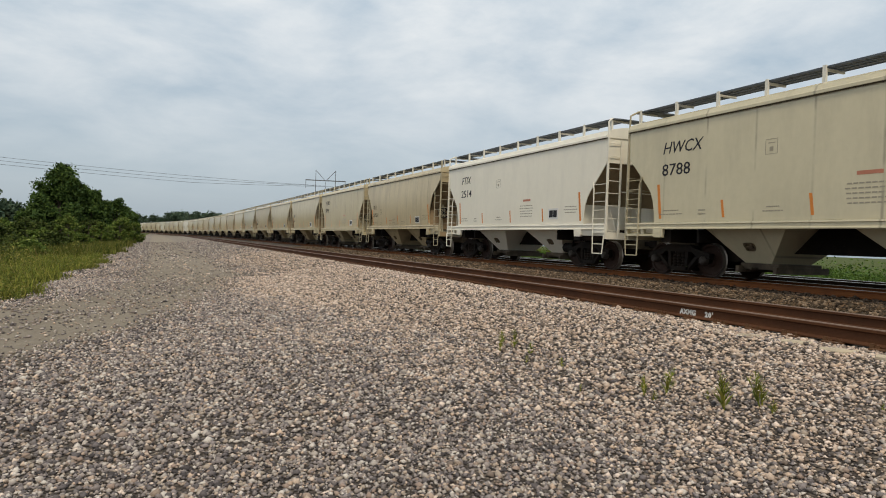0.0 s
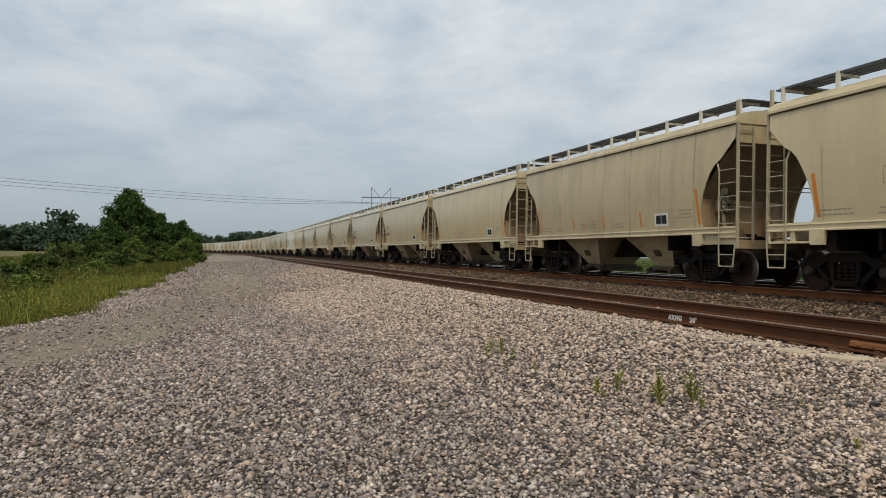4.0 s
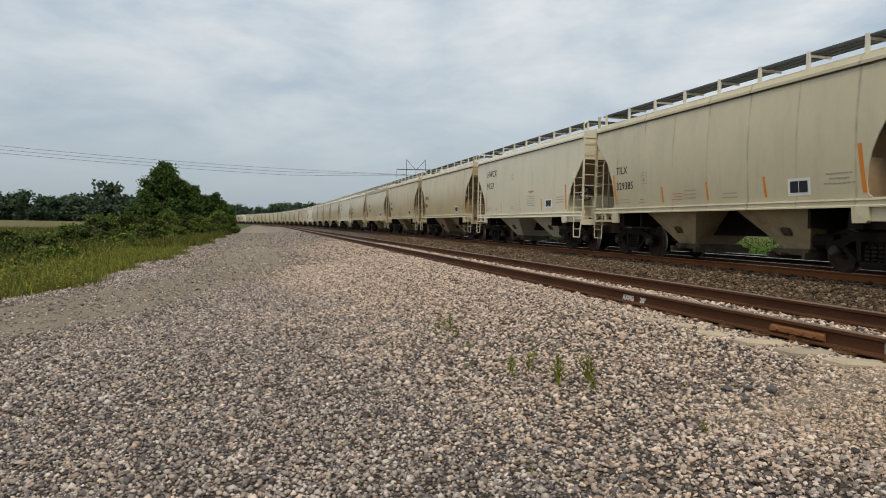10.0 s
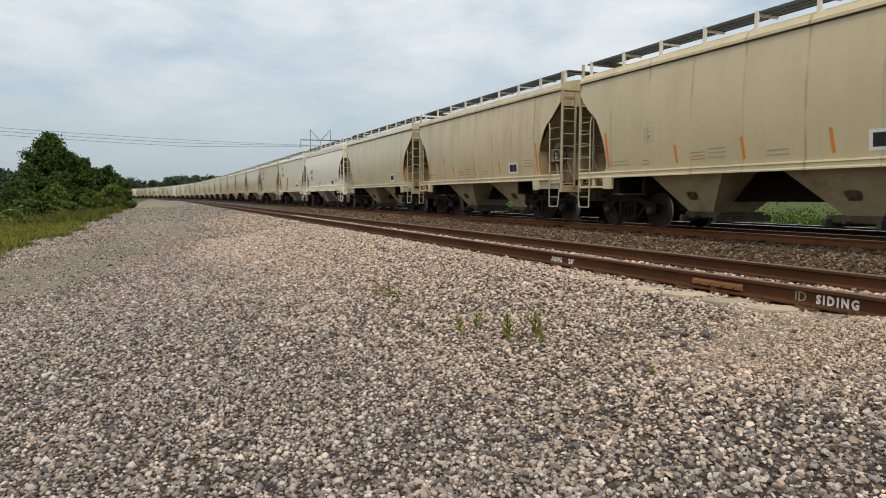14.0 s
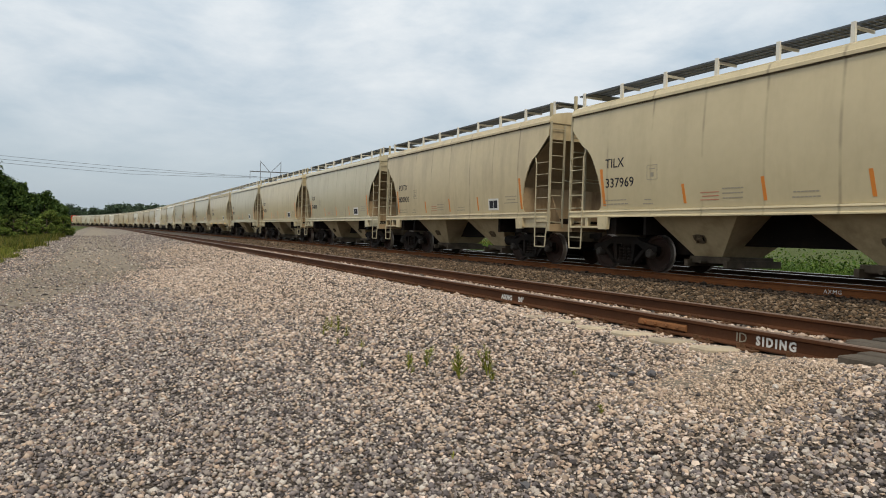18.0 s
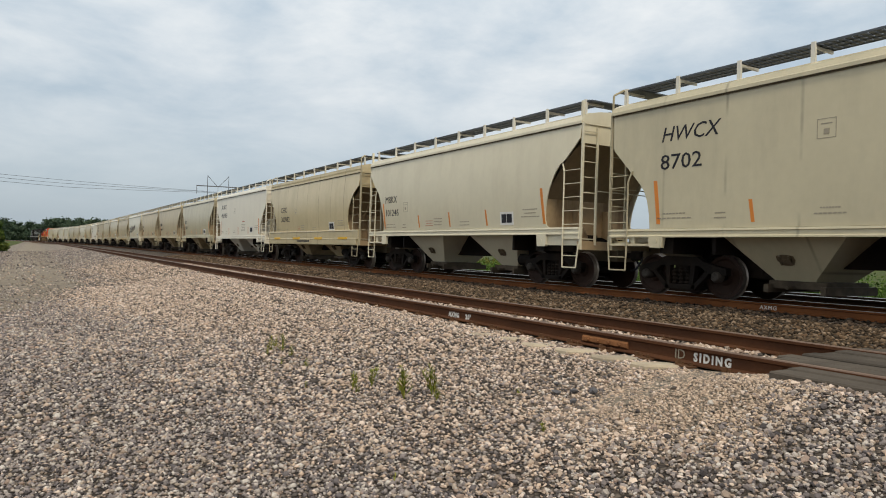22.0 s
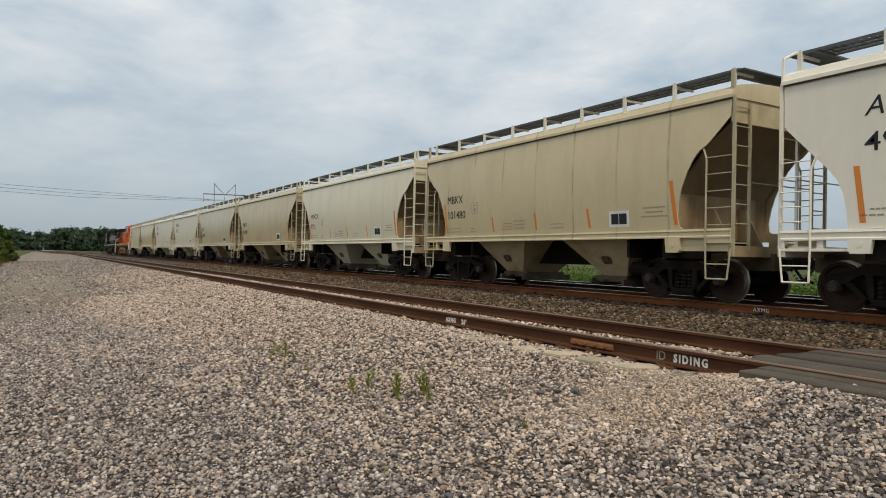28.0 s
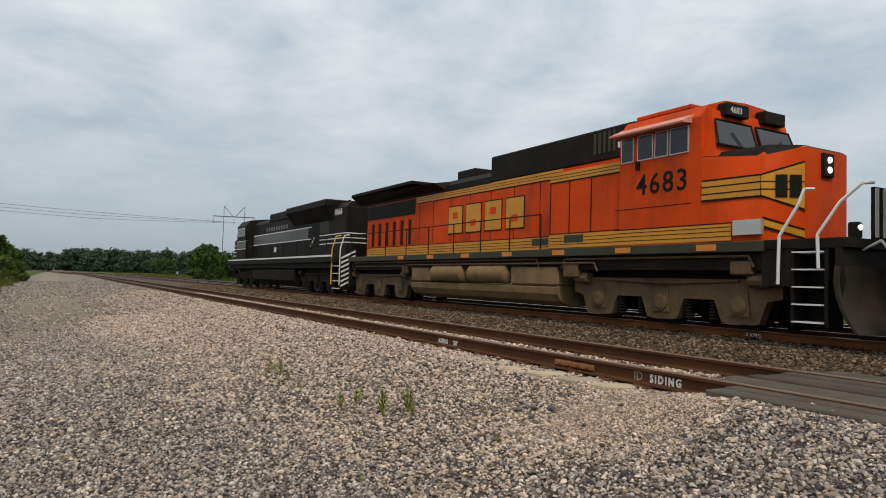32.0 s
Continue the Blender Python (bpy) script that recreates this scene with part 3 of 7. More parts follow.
def track_hardware():
    # tie plates with spikes and rail anchors along the near rail
    bm = B()
    box(bm, -0.17, 0.17, -0.095, 0.095, 0.0, 0.014)
    for x in (-0.095, 0.095):
        for y in (-0.05, 0.05):
            box(bm, x - 0.014, x + 0.014, y - 0.014, y + 0.014, 0.01, 0.045)
    plate = tagged(part("tie_plate", bm, M["plate"]), "rusty steel tie plate with spikes under a rail", "tie plate", "tie plates")
    first = True
    for xr in (SIDING - 0.752, SIDING + 0.752):
        y = -6.0
        while y < 24:
            ob = plate if first else plate.copy()
            if not first:
                scene.collection.objects.link(ob)
            first = False
            ob.matrix_basis = pose(xr, y, -0.187)
            y += 0.51
    bm = B()
    box(bm, -0.085, -0.055, -0.02, 0.02, -0.19, -0.135)
    box(bm, 0.055, 0.085, -0.02, 0.02, -0.19, -0.15)
    box(bm, -0.085, 0.085, -0.02, 0.02, -0.195, -0.174)
    anchor = tagged(part("rail_anchor", bm, M["plate"]), "small rusty rail anchor clipped to the rail foot", "rail anchor", "rail anchors")
    first = True
    y = -5.88
    while y < 40:
        ob = anchor if first else anchor.copy()
        if not first:
            scene.collection.objects.link(ob)
        first = False
        ob.matrix_basis = pose(SIDING - 0.752, y, 0)
        y += 0.51


track_hardware()


def painted_marks():
    x = SIDING - 0.752 - 0.0125
    for text, y, size, sp in (("AXMG", 6.02, 0.095, 1.1), ("20'", 5.57, 0.095, 1.25), ("SIDING", 1.635, 0.112, 1.38)):
        tagged(lettering("rail_lettering", text, size, M["whitemark"], None, side_text_pose(x, y, -0.137), spacing=sp, bold=0.0045, stretch=0.86 if text == "SIDING" else 1.0), "white letters painted by hand on the rail web", "lettering", kind="structure")
    tagged(lettering("rail_lettering", "ID", 0.13, M["faint"], None, side_text_pose(x + 0.001, 1.86, -0.137)), "faint worn letters on the rail web", "lettering", kind="structure")
    xm = MAIN - 0.752 - 0.0125
    tagged(lettering("rail_lettering", "AXMG", 0.115, M["whitemark"], None, side_text_pose(xm, 5.85, -0.135), spacing=1.2), "white letters painted on the main rail web", "lettering", kind="structure")


painted_marks()


def crossing():
    """Timber crossing panels between and beside the siding's rails."""
    top = -0.01
    xl, xr = SIDING - 0.752, SIDING + 0.752
    rows = [(xl - 0.53, 0.24), (xl - 0.28, 0.20)] + [(xl + 0.13 + k * 0.25, 0.235) for k in range(5)] + [(xr + 0.08, 0.25), (xr + 0.36, 0.25)]
    parent = (thing("grade_crossing", "grey weathered timber crossing deck laid beside and between the siding rails", "railway crossing"))
    for k, (x, w) in enumerate(rows):
        bm = B()
        y1 = 0.5 + random.uniform(-0.06, 0.08) + (0.5 if k > 1 else 0)
        box(bm, x, x + w - 0.015, -5.2, y1, top - 0.16, top + random.uniform(-0.015, 0.008), 0.012)
        part("plank", bm, M["plank"], parent)


crossing()


def orange_splice():
    bm = B()
    x = SIDING - 0.752
    prism(bm, [(-0.022, -0.138), (-0.045, -0.125), (-0.04, -0.085), (-0.02, -0.065), (-0.01, -0.07), (-0.01, -0.138)], 2.45, 3.12, "y")
    for v in bm.verts:
        v.co.x += x
    for k in range(4):
        tube(bm, (x - 0.04, 2.55 + k * 0.155, -0.105), (x - 0.07, 2.55 + k * 0.155, -0.105), 0.016, 6)
    tagged(part("joint_bar", bm, M["joint"]), "orange rusty joint bar bolted to the siding rail", "joint bar")


orange_splice()

# ---- rolling stock ----
PITCH = 13.5


def make_wheelset(truck, y):
    for s in (-1, 1):
        bm = B()
        x = s * 0.70
        lathe(bm, [(0.14, x + s * 0.09), (0.18, x + s * 0.055), (0.36, x + s * 0.075), (0.39, x + s * 0.11), (0.455, x + s * 0.11), (0.462, x), (0.49, x - s * 0.02), (0.48, x - s * 0.045), (0.14, x - s * 0.03)], 18, "x", (0, y, 0.462))
        for f in bm.faces:
            if all((v.co.y - y) ** 2 + (v.co.z - 0.462) ** 2 > 0.2 for v in f.verts):
                f.material_index = 1
        part("wheel", bm, [M["wheel"], M["tread"]], truck, smooth=True)
    bm = B()
    tube(bm, (-0.98, y, 0.462), (0.98, y, 0.462), 0.082, 10)
    part("axle", bm, M["truck"], truck, smooth=True)


def make_truck(parent, yc):
    bm = B()
    box(bm, -1.0, 1.0, yc - 0.2, yc + 0.2, 0.50, 0.78, 0.03)
    box(bm, -0.35, 0.35, yc - 0.3, yc + 0.3, 0.74, 0.86)
    box(bm, -0.92, 0.92, yc - 0.30, yc + 0.30, 0.16, 0.24)
    for q in (-1, 1):
        prism(bm, [(-0.78, yc + q * 0.42), (0.78, yc + q * 0.42), (0.78, yc + q * 0.36), (0.0, yc + q * 0.22), (-0.78, yc + q * 0.36)], 0.26, 0.40, "z")
        for x in (-0.70, 0.70):
            box(bm, x - 0.06, x + 0.06, yc + q * 0.40, yc + q * 0.50, 0.24, 0.62)
    truck = part("truck", bm, M["truck"], parent, "dark cast-steel two-axle freight truck")
    for y in (yc - 0.95, yc + 0.95):
        make_wheelset(truck, y)
    for s in (-1, 1):
        bm = B()
        x0, x1 = s * 0.91, s * 1.06
        # cast side frame: top chord, pedestals, diagonal columns and spring seat
        prism(bm, [(yc + p, z) for p, z in ((-1.18, 0.50), (-1.18, 0.64), (-0.64, 0.76), (-0.42, 0.88), (0.42, 0.88), (0.64, 0.76), (1.18, 0.64), (1.18, 0.50), (0.76, 0.52), (0.50, 0.68), (-0.50, 0.68), (-0.76, 0.52))], x0, x1)
        for q in (-1, 1):
            prism(bm, [(yc + q * p, z) for p, z in ((0.66, 0.56), (0.76, 0.52), (0.40, 0.17), (0.28, 0.19))], x0, x1)
            prism(bm, [(yc + q * p, z) for p, z in ((0.28, 0.68), (0.40, 0.68), (0.36, 0.28), (0.26, 0.28))], x0, x1)
        box(bm, x0, x1, yc - 0.40, yc + 0.40, 0.16, 0.27)
        for k in (-0.17, 0.0, 0.17) if s < 0 else ():
            prof = []
            for j in range(5):
                z = 0.26 + j * 0.082
                prof += [(0.05, z), (0.08, z + 0.04)]
            lathe(bm, prof, 8, "z", (s * 0.985, yc + k, 0))
        part("side_frame", bm, M["truck"], truck)
        for q in (-0.95, 0.95) if s < 0 else ():
            bm = B()
            lathe(bm, [(0.0, s * 1.13), (0.085, s * 1.13), (0.10, s * 1.11), (0.12, s * 1.06), (0.12, s * 0.95)], 12, "x", (0, yc + q, 0.462))
            for k in range(3):
                a = k * 2.094
                tube(bm, (s * 1.12, yc + q + 0.05 * math.cos(a), 0.462 + 0.05 * math.sin(a)), (s * 1.145, yc + q + 0.05 * math.cos(a), 0.462 + 0.05 * math.sin(a)), 0.016, 5)
            part("bearing_cap", bm, M["bearing"], truck, smooth=True)
    return truck


def end_outline(kind, L):
    """Outline of the side's lower cut at an end: (inboard of the end, z) from the top down."""
    if kind == "round":
        a = [(0.02, 3.78), (0.48, 3.33), (0.56, 3.27), (0.72, 3.18), (0.88, 3.01), (1.04, 2.74), (1.18, 2.44), (1.27, 2.12), (1.31, 1.82), (1.28, 1.62), (1.18, 1.55)]
    elif kind == "flow":
        a = [(0.02, 3.50), (0.16, 3.42), (0.44, 3.22), (0.60, 3.10), (0.84, 2.82), (1.04, 2.48), (1.13, 2.16), (1.14, 1.92), (1.08, 1.72), (0.96, 1.64)]
    else:
        a = [(0.02, 3.40), (0.08, 3.30), (0.86, 2.50), (1.00, 2.32), (1.10, 2.08), (1.16, 1.8), (1.19, 1.47)]
    return a


def hopper_car(kind, paint, label):
    """A two-bay covered hopper on two trucks; origin at the rails' top under its middle."""
    car = thing("hopper_car", label, "railway car", "hopper cars of the train")
    L, W = 6.20, 1.60
    p = M[paint]
    lp = p if paint in ("white", "cream") else M["ladder"]
    eave, sill0, sill1 = 4.18, {"round": 1.36, "flow": 1.24, "angular": 1.28}[kind], {"round": 1.54, "flow": 1.64, "angular": 1.46}[kind]
    cut = end_outline(kind, L)

    def side_x(z):
        return W - 0.02 + bulge * math.sin(math.pi * min(1, max(0, (z - sill1) / (eave - sill1))))

    def decal(bm, s, rows, lift=0.004):
        """A thin painted patch that follows the side: rows of (y0, y1, z) from the bottom up."""
        a = [[bm.verts.new((s * (side_x(z) + d), y, z)) for y in (y0, y1) for d in (lift, -0.01)] for y0, y1, z in rows]
        for p0, p1 in zip(a, a[1:]):
            bm.faces.new((p0[0], p0[2], p1[2], p1[0]))
            bm.faces.new((p0[0], p1[0], p1[1], p0[1]))
            bm.faces.new((p0[2], p0[3], p1[3], p1[2]))
    # sides: sheets of small thickness, bulged a little on the rounded kinds
    bulge = {"round": 0.075, "flow": 0.09, "angular": 0.0}[kind]
    for s in (-1, 1):
        bm = B()
        right = [(L - i, z) for i, z in cut]
        zs = [eave] + [z for _, z in cut]
        ys = [L] + [y for y, _ in right]
        cols = 26
        rows = []
        for y, z in zip(ys, zs):
            out = bulge * math.sin(math.pi * min(1, max(0, (z - sill1) / (eave - sill1))))
            rows.append([[bm.verts.new((s * (W - 0.02 + out - t), -y + 2 * y * k / cols, z)) for k in range(cols + 1)] for t in (0, 0.03)])
        for r0, r1 in zip(rows, rows[1:]):
            for k in range(cols):
                bm.faces.new((r0[0][k], r0[0][k + 1], r1[0][k + 1], r1[0][k]))
                bm.faces.new((r0[1][k + 1], r0[1][k], r1[1][k], r1[1][k + 1]))
            bm.faces.new((r0[0][0], r1[0][0], r1[1][0], r0[1][0]))
            bm.faces.new((r0[0][-1], r0[1][-1], r1[1][-1], r1[0][-1]))
        part("side_sheet", bm, p, car, smooth=True)
    # roof: eave band with a thin dark strip under its lip, then a low dome
    bm = B()
    dome = [(-W - 0.035, 4.16), (-W - 0.035, 4.23), (-W - 0.01, 4.25), (-W + 0.03, 4.35), (-1.38, 4.44), (-1.0, 4.51), (-0.5, 4.56), (0, 4.58), (0.5, 4.56), (1.0, 4.51), (1.38, 4.44), (W - 0.03, 4.35), (W + 0.01, 4.25), (W + 0.035, 4.23), (W + 0.035, 4.16)]
    if kind == "flow":
        dome = [(-W - 0.03, 4.06), (-W - 0.03, 4.12), (-W, 4.14), (-W - 0.015, 4.24), (-W + 0.02, 4.26), (-W + 0.02, 4.36), (-1.38, 4.41), (-1.0, 4.48), (0, 4.55), (1.0, 4.48), (1.38, 4.41), (W - 0.02, 4.36), (W - 0.02, 4.26), (W + 0.015, 4.24), (W, 4.14), (W + 0.03, 4.12), (W + 0.03, 4.06)]
    prism(bm, dome, -L - 0.03, L + 0.03, "y")
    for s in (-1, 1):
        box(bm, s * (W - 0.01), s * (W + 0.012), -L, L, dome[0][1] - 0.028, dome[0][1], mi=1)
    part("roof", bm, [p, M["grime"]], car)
    # ends: upper end sheet, slope sheet, and inner hopper wall
    for e in (-1, 1):
        bm = B()
        low = {"round": 3.68, "flow": 3.45, "angular": 3.38}[kind]
        pts = [(-1.56, low), (1.56, low), (1.56, 4.12), (1.38, 4.36), (1.0, 4.44), (0.5, 4.50), (0, 4.52), (-0.5, 4.50), (-1.0, 4.44), (-1.38, 4.36), (-1.56, 4.12)]
        prism(bm, pts, e * (L - 0.04), e * L, "y")
        part("end_sheet", bm, p, car)
        bm = B()
        prof = [(L - 0.05, low), (L - 0.55, low - 0.36), (L - 1.05, 2.78), (L - 1.40, 2.33), (L - 1.95, 1.40)]
        if kind == "angular":
            prof = [(L - 0.05, low), (L - 1.40, 2.10), (L - 1.95, 1.40)]
        a, b = [], []
        for y, z in prof:
            a.append([bm.verts.new((x, e * y, z)) for x in (-1.54, -0.8, 0, 0.8, 1.54)])
            b.append([bm.verts.new((x, e * (y - 0.05), z - 0.02)) for x in (-1.54, -0.8, 0, 0.8, 1.54)])
        for g in (a, b):
            for r0, r1 in zip(g, g[1:]):
                for k in range(4):
                    bm.faces.new((r0[k], r0[k + 1], r1[k + 1], r1[k]))
        part("slope_sheet", bm, M["slope"], car, smooth=True)
        # upright bolster web and end posts
        bm = B()
        box(bm, -1.54, 1.54, e * (L - 1.42), e * (L - 1.38), sill0, 2.34 if kind != "angular" else 2.12)
        part("bolster_web", bm, M["web"] if kind != "angular" and paint != "white" else p, car)
        # two upright gussets on the web, and a grab rail across the end
        for x in (-0.55, 0.55) if e < 0 else ():
            bm = B()
            prism(bm, [(e * (L - 1.375), sill0), (e * (L - 0.75), 1.15), (e * (L - 0.75), 1.25), (e * (L - 1.20), 2.08), (e * (L - 1.375), 2.10)], x - 0.02, x + 0.02, "x")
            part("gusset", bm, M["web"] if kind != "angular" and paint != "white" else p, car)
        if kind == "flow":
            bm = B()
            tube(bm, (-0.8, e * (L - 0.12), 3.36), (-0.8, e * (L - 1.34), 2.10), 0.06, 6)
            part("end_brace", bm, M["web"], car)
        bm = B()
        pipe(bm, [(-1.1, e * (L + 0.04), 2.50), (-1.0, e * (L + 0.12), 2.47), (1.0, e * (L + 0.12), 2.47), (1.1, e * (L + 0.04), 2.50)], 0.014, 5)
        part("end_grab_rail", bm, lp, car)
        # end platform, striker and coupler
        bm = B()
        box(bm, -1.5, 1.5, e * (L - 0.5), e * (L + 0.02), 1.10, 1.17)
        box(bm, -1.58, 1.58, e * (L - 0.06), e * (L + 0.04), 0.98, 1.20)
        part("end_platform", bm, M["web"] if kind != "angular" and paint != "white" else p, car)
        bm = B()
        box(bm, -0.33, 0.33, e * (L - 1.6), e * (L + 0.12), 0.70, 1.06)
        part("draft_sill", bm, M["grime"], car)
        bm = B()
        box(bm, -0.09, 0.09, e * L, e * (L + 0.42), 0.80, 0.95, 0.02)
        box(bm, -0.16, 0.12, e * (L + 0.38), e * (L + 0.62), 0.74, 1.02, 0.04)
        part("coupler", bm, M["truck"], car)
        bm = B()
        pipe(bm, [(0.3 * -e, e * (L + 0.1), 0.85), (0.35 * -e, e * (L + 0.3), 0.55), (0.2 * -e, e * (L + 0.62), 0.48)], 0.03)
        part("air_hose", bm, M["black"], car)
    for s in (-1, 1):
        # side sill with lip, jack pads
        bm = B()
        out = W + (0.06 if kind == "flow" else 0.03)
        prof = [(s * (W - 0.12), sill0), (s * out, sill0), (s * out, sill0 + 0.03), (s * (out - 0.02), sill0 + 0.05), (s * (out - 0.02), sill1 - 0.06), (s * (out + 0.0), sill1 - 0.04), (s * (out - 0.01), sill1), (s * (W - 0.12), sill1 + 0.02)]
        prism(bm, prof, -L - 0.02, L + 0.02, "y")
        part("side_sill", bm, p, car)
        for e in (-1, 1):
            bm = B()
            if e < 0:
                box(bm, s * (W - 0.12), s * (W - 0.04), e * (L - 1.24), e * (L + 0.02), 1.08, sill0 + 0.01, 0.01)
                box(bm, s * (W - 0.08), s * (W + 0.015), e * (L - 0.62), e * (L + 0.02), sill0 - 0.12, sill0 + 0.01, 0.01)
            else:
                box(bm, s * (W - 0.10), s * (W + 0.01), e * (L - 1.30), e * (L + 0.02), 1.08, 1.135, 0.008)
                box(bm, s * (W - 0.10), s * (W + 0.005), e * (L - 0.78), e * (L - 0.66), 1.13, sill0 + 0.01, 0.008)
                box(bm, s * (W - 0.10), s * (W + 0.01), e * (L - 0.06), e * (L + 0.02), 1.13, sill0 + 0.01, 0.008)
            part("corner_sill", bm, p, car)
            if s < 0:
                bm = B()
                prism(bm, [(e * (L - 1.22), sill0 + 0.03), (e * (L - 1.22), 1.10), (e * (L - 1.26), 1.05), (e * (L - 1.58), 1.05), (e * (L - 1.62), sill0 + 0.03)], s * (W - 0.06), s * (W + 0.04), "x")
                lathe(bm, [(0.05, s * (W + 0.042)), (0.05, s * (W + 0.05)), (0.02, s * (W + 0.05))], 8, "x", (0, e * (L - 1.42), 1.2))
                part("jack_pad", bm, p, car)
            # side ladder of the corner, and the tall end ladder
            ztop = {"round": 3.24, "flow": 3.10, "angular": 2.80}[kind]
            bm = B()
            pipe(bm, [(s * (W + 0.01), e * (L - 0.66), ztop), (s * (W + 0.03), e * (L - 0.56), ztop - 0.25), (s * (W + 0.03), e * (L - 0.56), 1.1)], 0.022)
            for k in range(5):
                z = 1.62 + k * 0.34 * (ztop - 1.2) / 2.0
                tube(bm, (s * (W + 0.03), e * (L - 0.56), z), (s * (W + 0.02), e * (L + 0.02), z), 0.012, 5)
            part("side_ladder", bm, lp, car)
            bm = B()
            box(bm, s * (W - 0.03) - 0.03, s * (W - 0.03) + 0.03, e * (L + 0.02), e * (L + 0.075), 0.98, 4.2)
            box(bm, s * (W - 0.52) - 0.025, s * (W - 0.52) + 0.025, e * (L + 0.02), e * (L + 0.07), 1.10, 4.1)
            for k in range(8):
                z = 1.25 + k * 0.39
                tube(bm, (s * (W - 0.03), e * (L + 0.06), z), (s * (W - 0.52), e * (L + 0.05), z), 0.014, 5)
            if kind != "round":
                pipe(bm, [(s * (W - 0.03), e * (L + 0.05), 4.15), (s * (W - 0.02), e * (L + 0.02), 4.66), (s * (W - 0.2), e * (L - 0.1), 4.78), (s * 0.95, e * (L - 0.2), 4.78)], 0.028)
            else:
                box(bm, s * (W - 0.06) - 0.035, s * (W - 0.06) + 0.035, e * (L - 0.05), e * (L + 0.02), 4.2, 4.74)
            part("end_ladder", bm, lp, car)
            if s < 0:
                # stirrup step
                bm = B()
                pipe(bm, [(s * (W + 0.03), e * (L - 0.56), 1.12), (s * (W + 0.03), e * (L - 0.54), 0.52), (s * (W + 0.03), e * (L - 0.04), 0.52), (s * (W + 0.02), e * (L + 0.03), 1.12)], 0.020)
                tube(bm, (s * (W + 0.03), e * (L - 0.55), 0.82), (s * (W + 0.03), e * (L - 0.0), 0.82), 0.014, 5)
                part("stirrup_step", bm, lp, car)
        # running board on its brackets
        bm = B()
        for x in (0.72, 0.92, 1.12, 1.32):   # open grating
            box(bm, s * (x - 0.012), s * (x + 0.012), -L + 0.05, L - 0.05, 4.76, 4.80)
        for k in range(96):
            y = -L + 0.08 + k * (2 * L - 0.16) / 95
            box(bm, s * 0.72, s * 1.32, y - 0.040, y + 0.040, 4.772, 4.80)
        if s > 0:
            for k in range(9):
                y = -L + 0.15 + k * (2 * L - 0.3) / 8
                box(bm, s * 1.29, s * 1.34, y - 0.035, y + 0.035, 4.36, 4.76)
        part("running_board", bm, M["grating"], car)
        if s < 0:
            me = None
            for k in range(9):
                y = -L + 0.15 + k * (2 * L - 0.3) / 8
                if me is None:
                    bm = B()
                    box(bm, s * 1.31, s * 1.37, -0.04, 0.04, 4.42, 4.82)
                    box(bm, s * 0.74, s * 1.34, -0.02, 0.02, 4.70, 4.755)
                    ob = part("board_bracket", bm, M["bracket"], car)
                    me = ob.data
                else:
                    ob = new("board_bracket", me)
                    ob.parent = car
                ob.location = (0, y, 0)
    # trough hatches along the middle of the roof
    bm = B()
    box(bm, -0.36, 0.36, -L + 0.3, L - 0.3, 4.50, 4.66, 0.03)
    part("roof_hatch", bm, p, car)
    for e in (-1, 1):
        bm = B()
        box(bm, -1.34, 1.34, e * (L - 0.45), e * (L + 0.08), 4.75, 4.78)
        part("roof_walkway", bm, M["grating"], car)
    # two hopper bays and their gates
    for yb, q in ((-2.04, -1), (2.04, 1)):
        bm = B()
        y0, y1 = sorted((yb - q * 0.27, yb + q * 0.50))
        t0, t1 = sorted((yb - q * 1.24, yb + q * 1.26))
        hull(bm, [(-0.66, y0, 0.44), (0.66, y0, 0.44), (0.66, y1, 0.44), (-0.66, y1, 0.44)], [(-1.36, t0, sill0 + 0.04), (1.36, t0, sill0 + 0.04), (1.36, t1, sill0 + 0.04), (-1.36, t1, sill0 + 0.04)])
        # shaker bracket in a patch of rust on the outer face
        def face(u, z, lift):
            f = (z - 0.44) / (sill0 - 0.40)
            return (-0.66 - 0.70 * f - lift * 0.8, yb + q * (0.10 + u), z - lift * 0.5)
        zc = 0.86
        ring = [(0.19 * math.cos(a) * (1 + 0.15 * math.sin(3 * a)), 0.13 * math.sin(a) * (1 + 0.2 * math.cos(2 * a))) for a in (k * 0.6283 for k in range(10))]
        bm.faces.new([bm.verts.new(face(u, zc + w, 0.005)) for u, w in ring]).material_index = 1
        for u0, u1, w0, w1 in ((-0.12, -0.08, -0.08, 0.09), (0.08, 0.12, -0.08, 0.09), (-0.12, 0.12, -0.02, 0.03)):
            hull(bm, [face(u0, zc + w0, -0.01), face(u1, zc + w0, -0.01), face(u1, zc + w0, 0.05), face(u0, zc + w0, 0.05)], [face(u0, zc + w1, -0.01), face(u1, zc + w1, -0.01), face(u1, zc + w1, 0.05), face(u0, zc + w1, 0.05)], 1)
        bay = part("hopper_bay", bm, [p if paint in ("cream", "white") or kind == "angular" else M["hopper"], M["bay_rust"]], car)
        bm = B()
        box(bm, -0.74, 0.74, yb - 0.55, yb + 0.62, 0.30, 0.46, 0.02)
        box(bm, -0.9, 0.9, yb - 0.62, yb - 0.52, 0.22, 0.38)
        box(bm, -0.9, 0.9, yb + 0.52, yb + 0.62, 0.22, 0.38)
        tube(bm, (-0.95, yb + 0.1, 0.33), (0.95, yb + 0.1, 0.33), 0.04)
        part("outlet_gate", bm, M["gate"], bay)
    bm = B()
    # sill with the arms of two body bolsters and two cross bearers
    half = [(0.3, 0.0)]
    for a, b in ((3.34, 3.42), (L - 1.80, L - 1.44)):
        half += [(0.3, a), (1.5, a), (1.5, b), (0.3, b)]
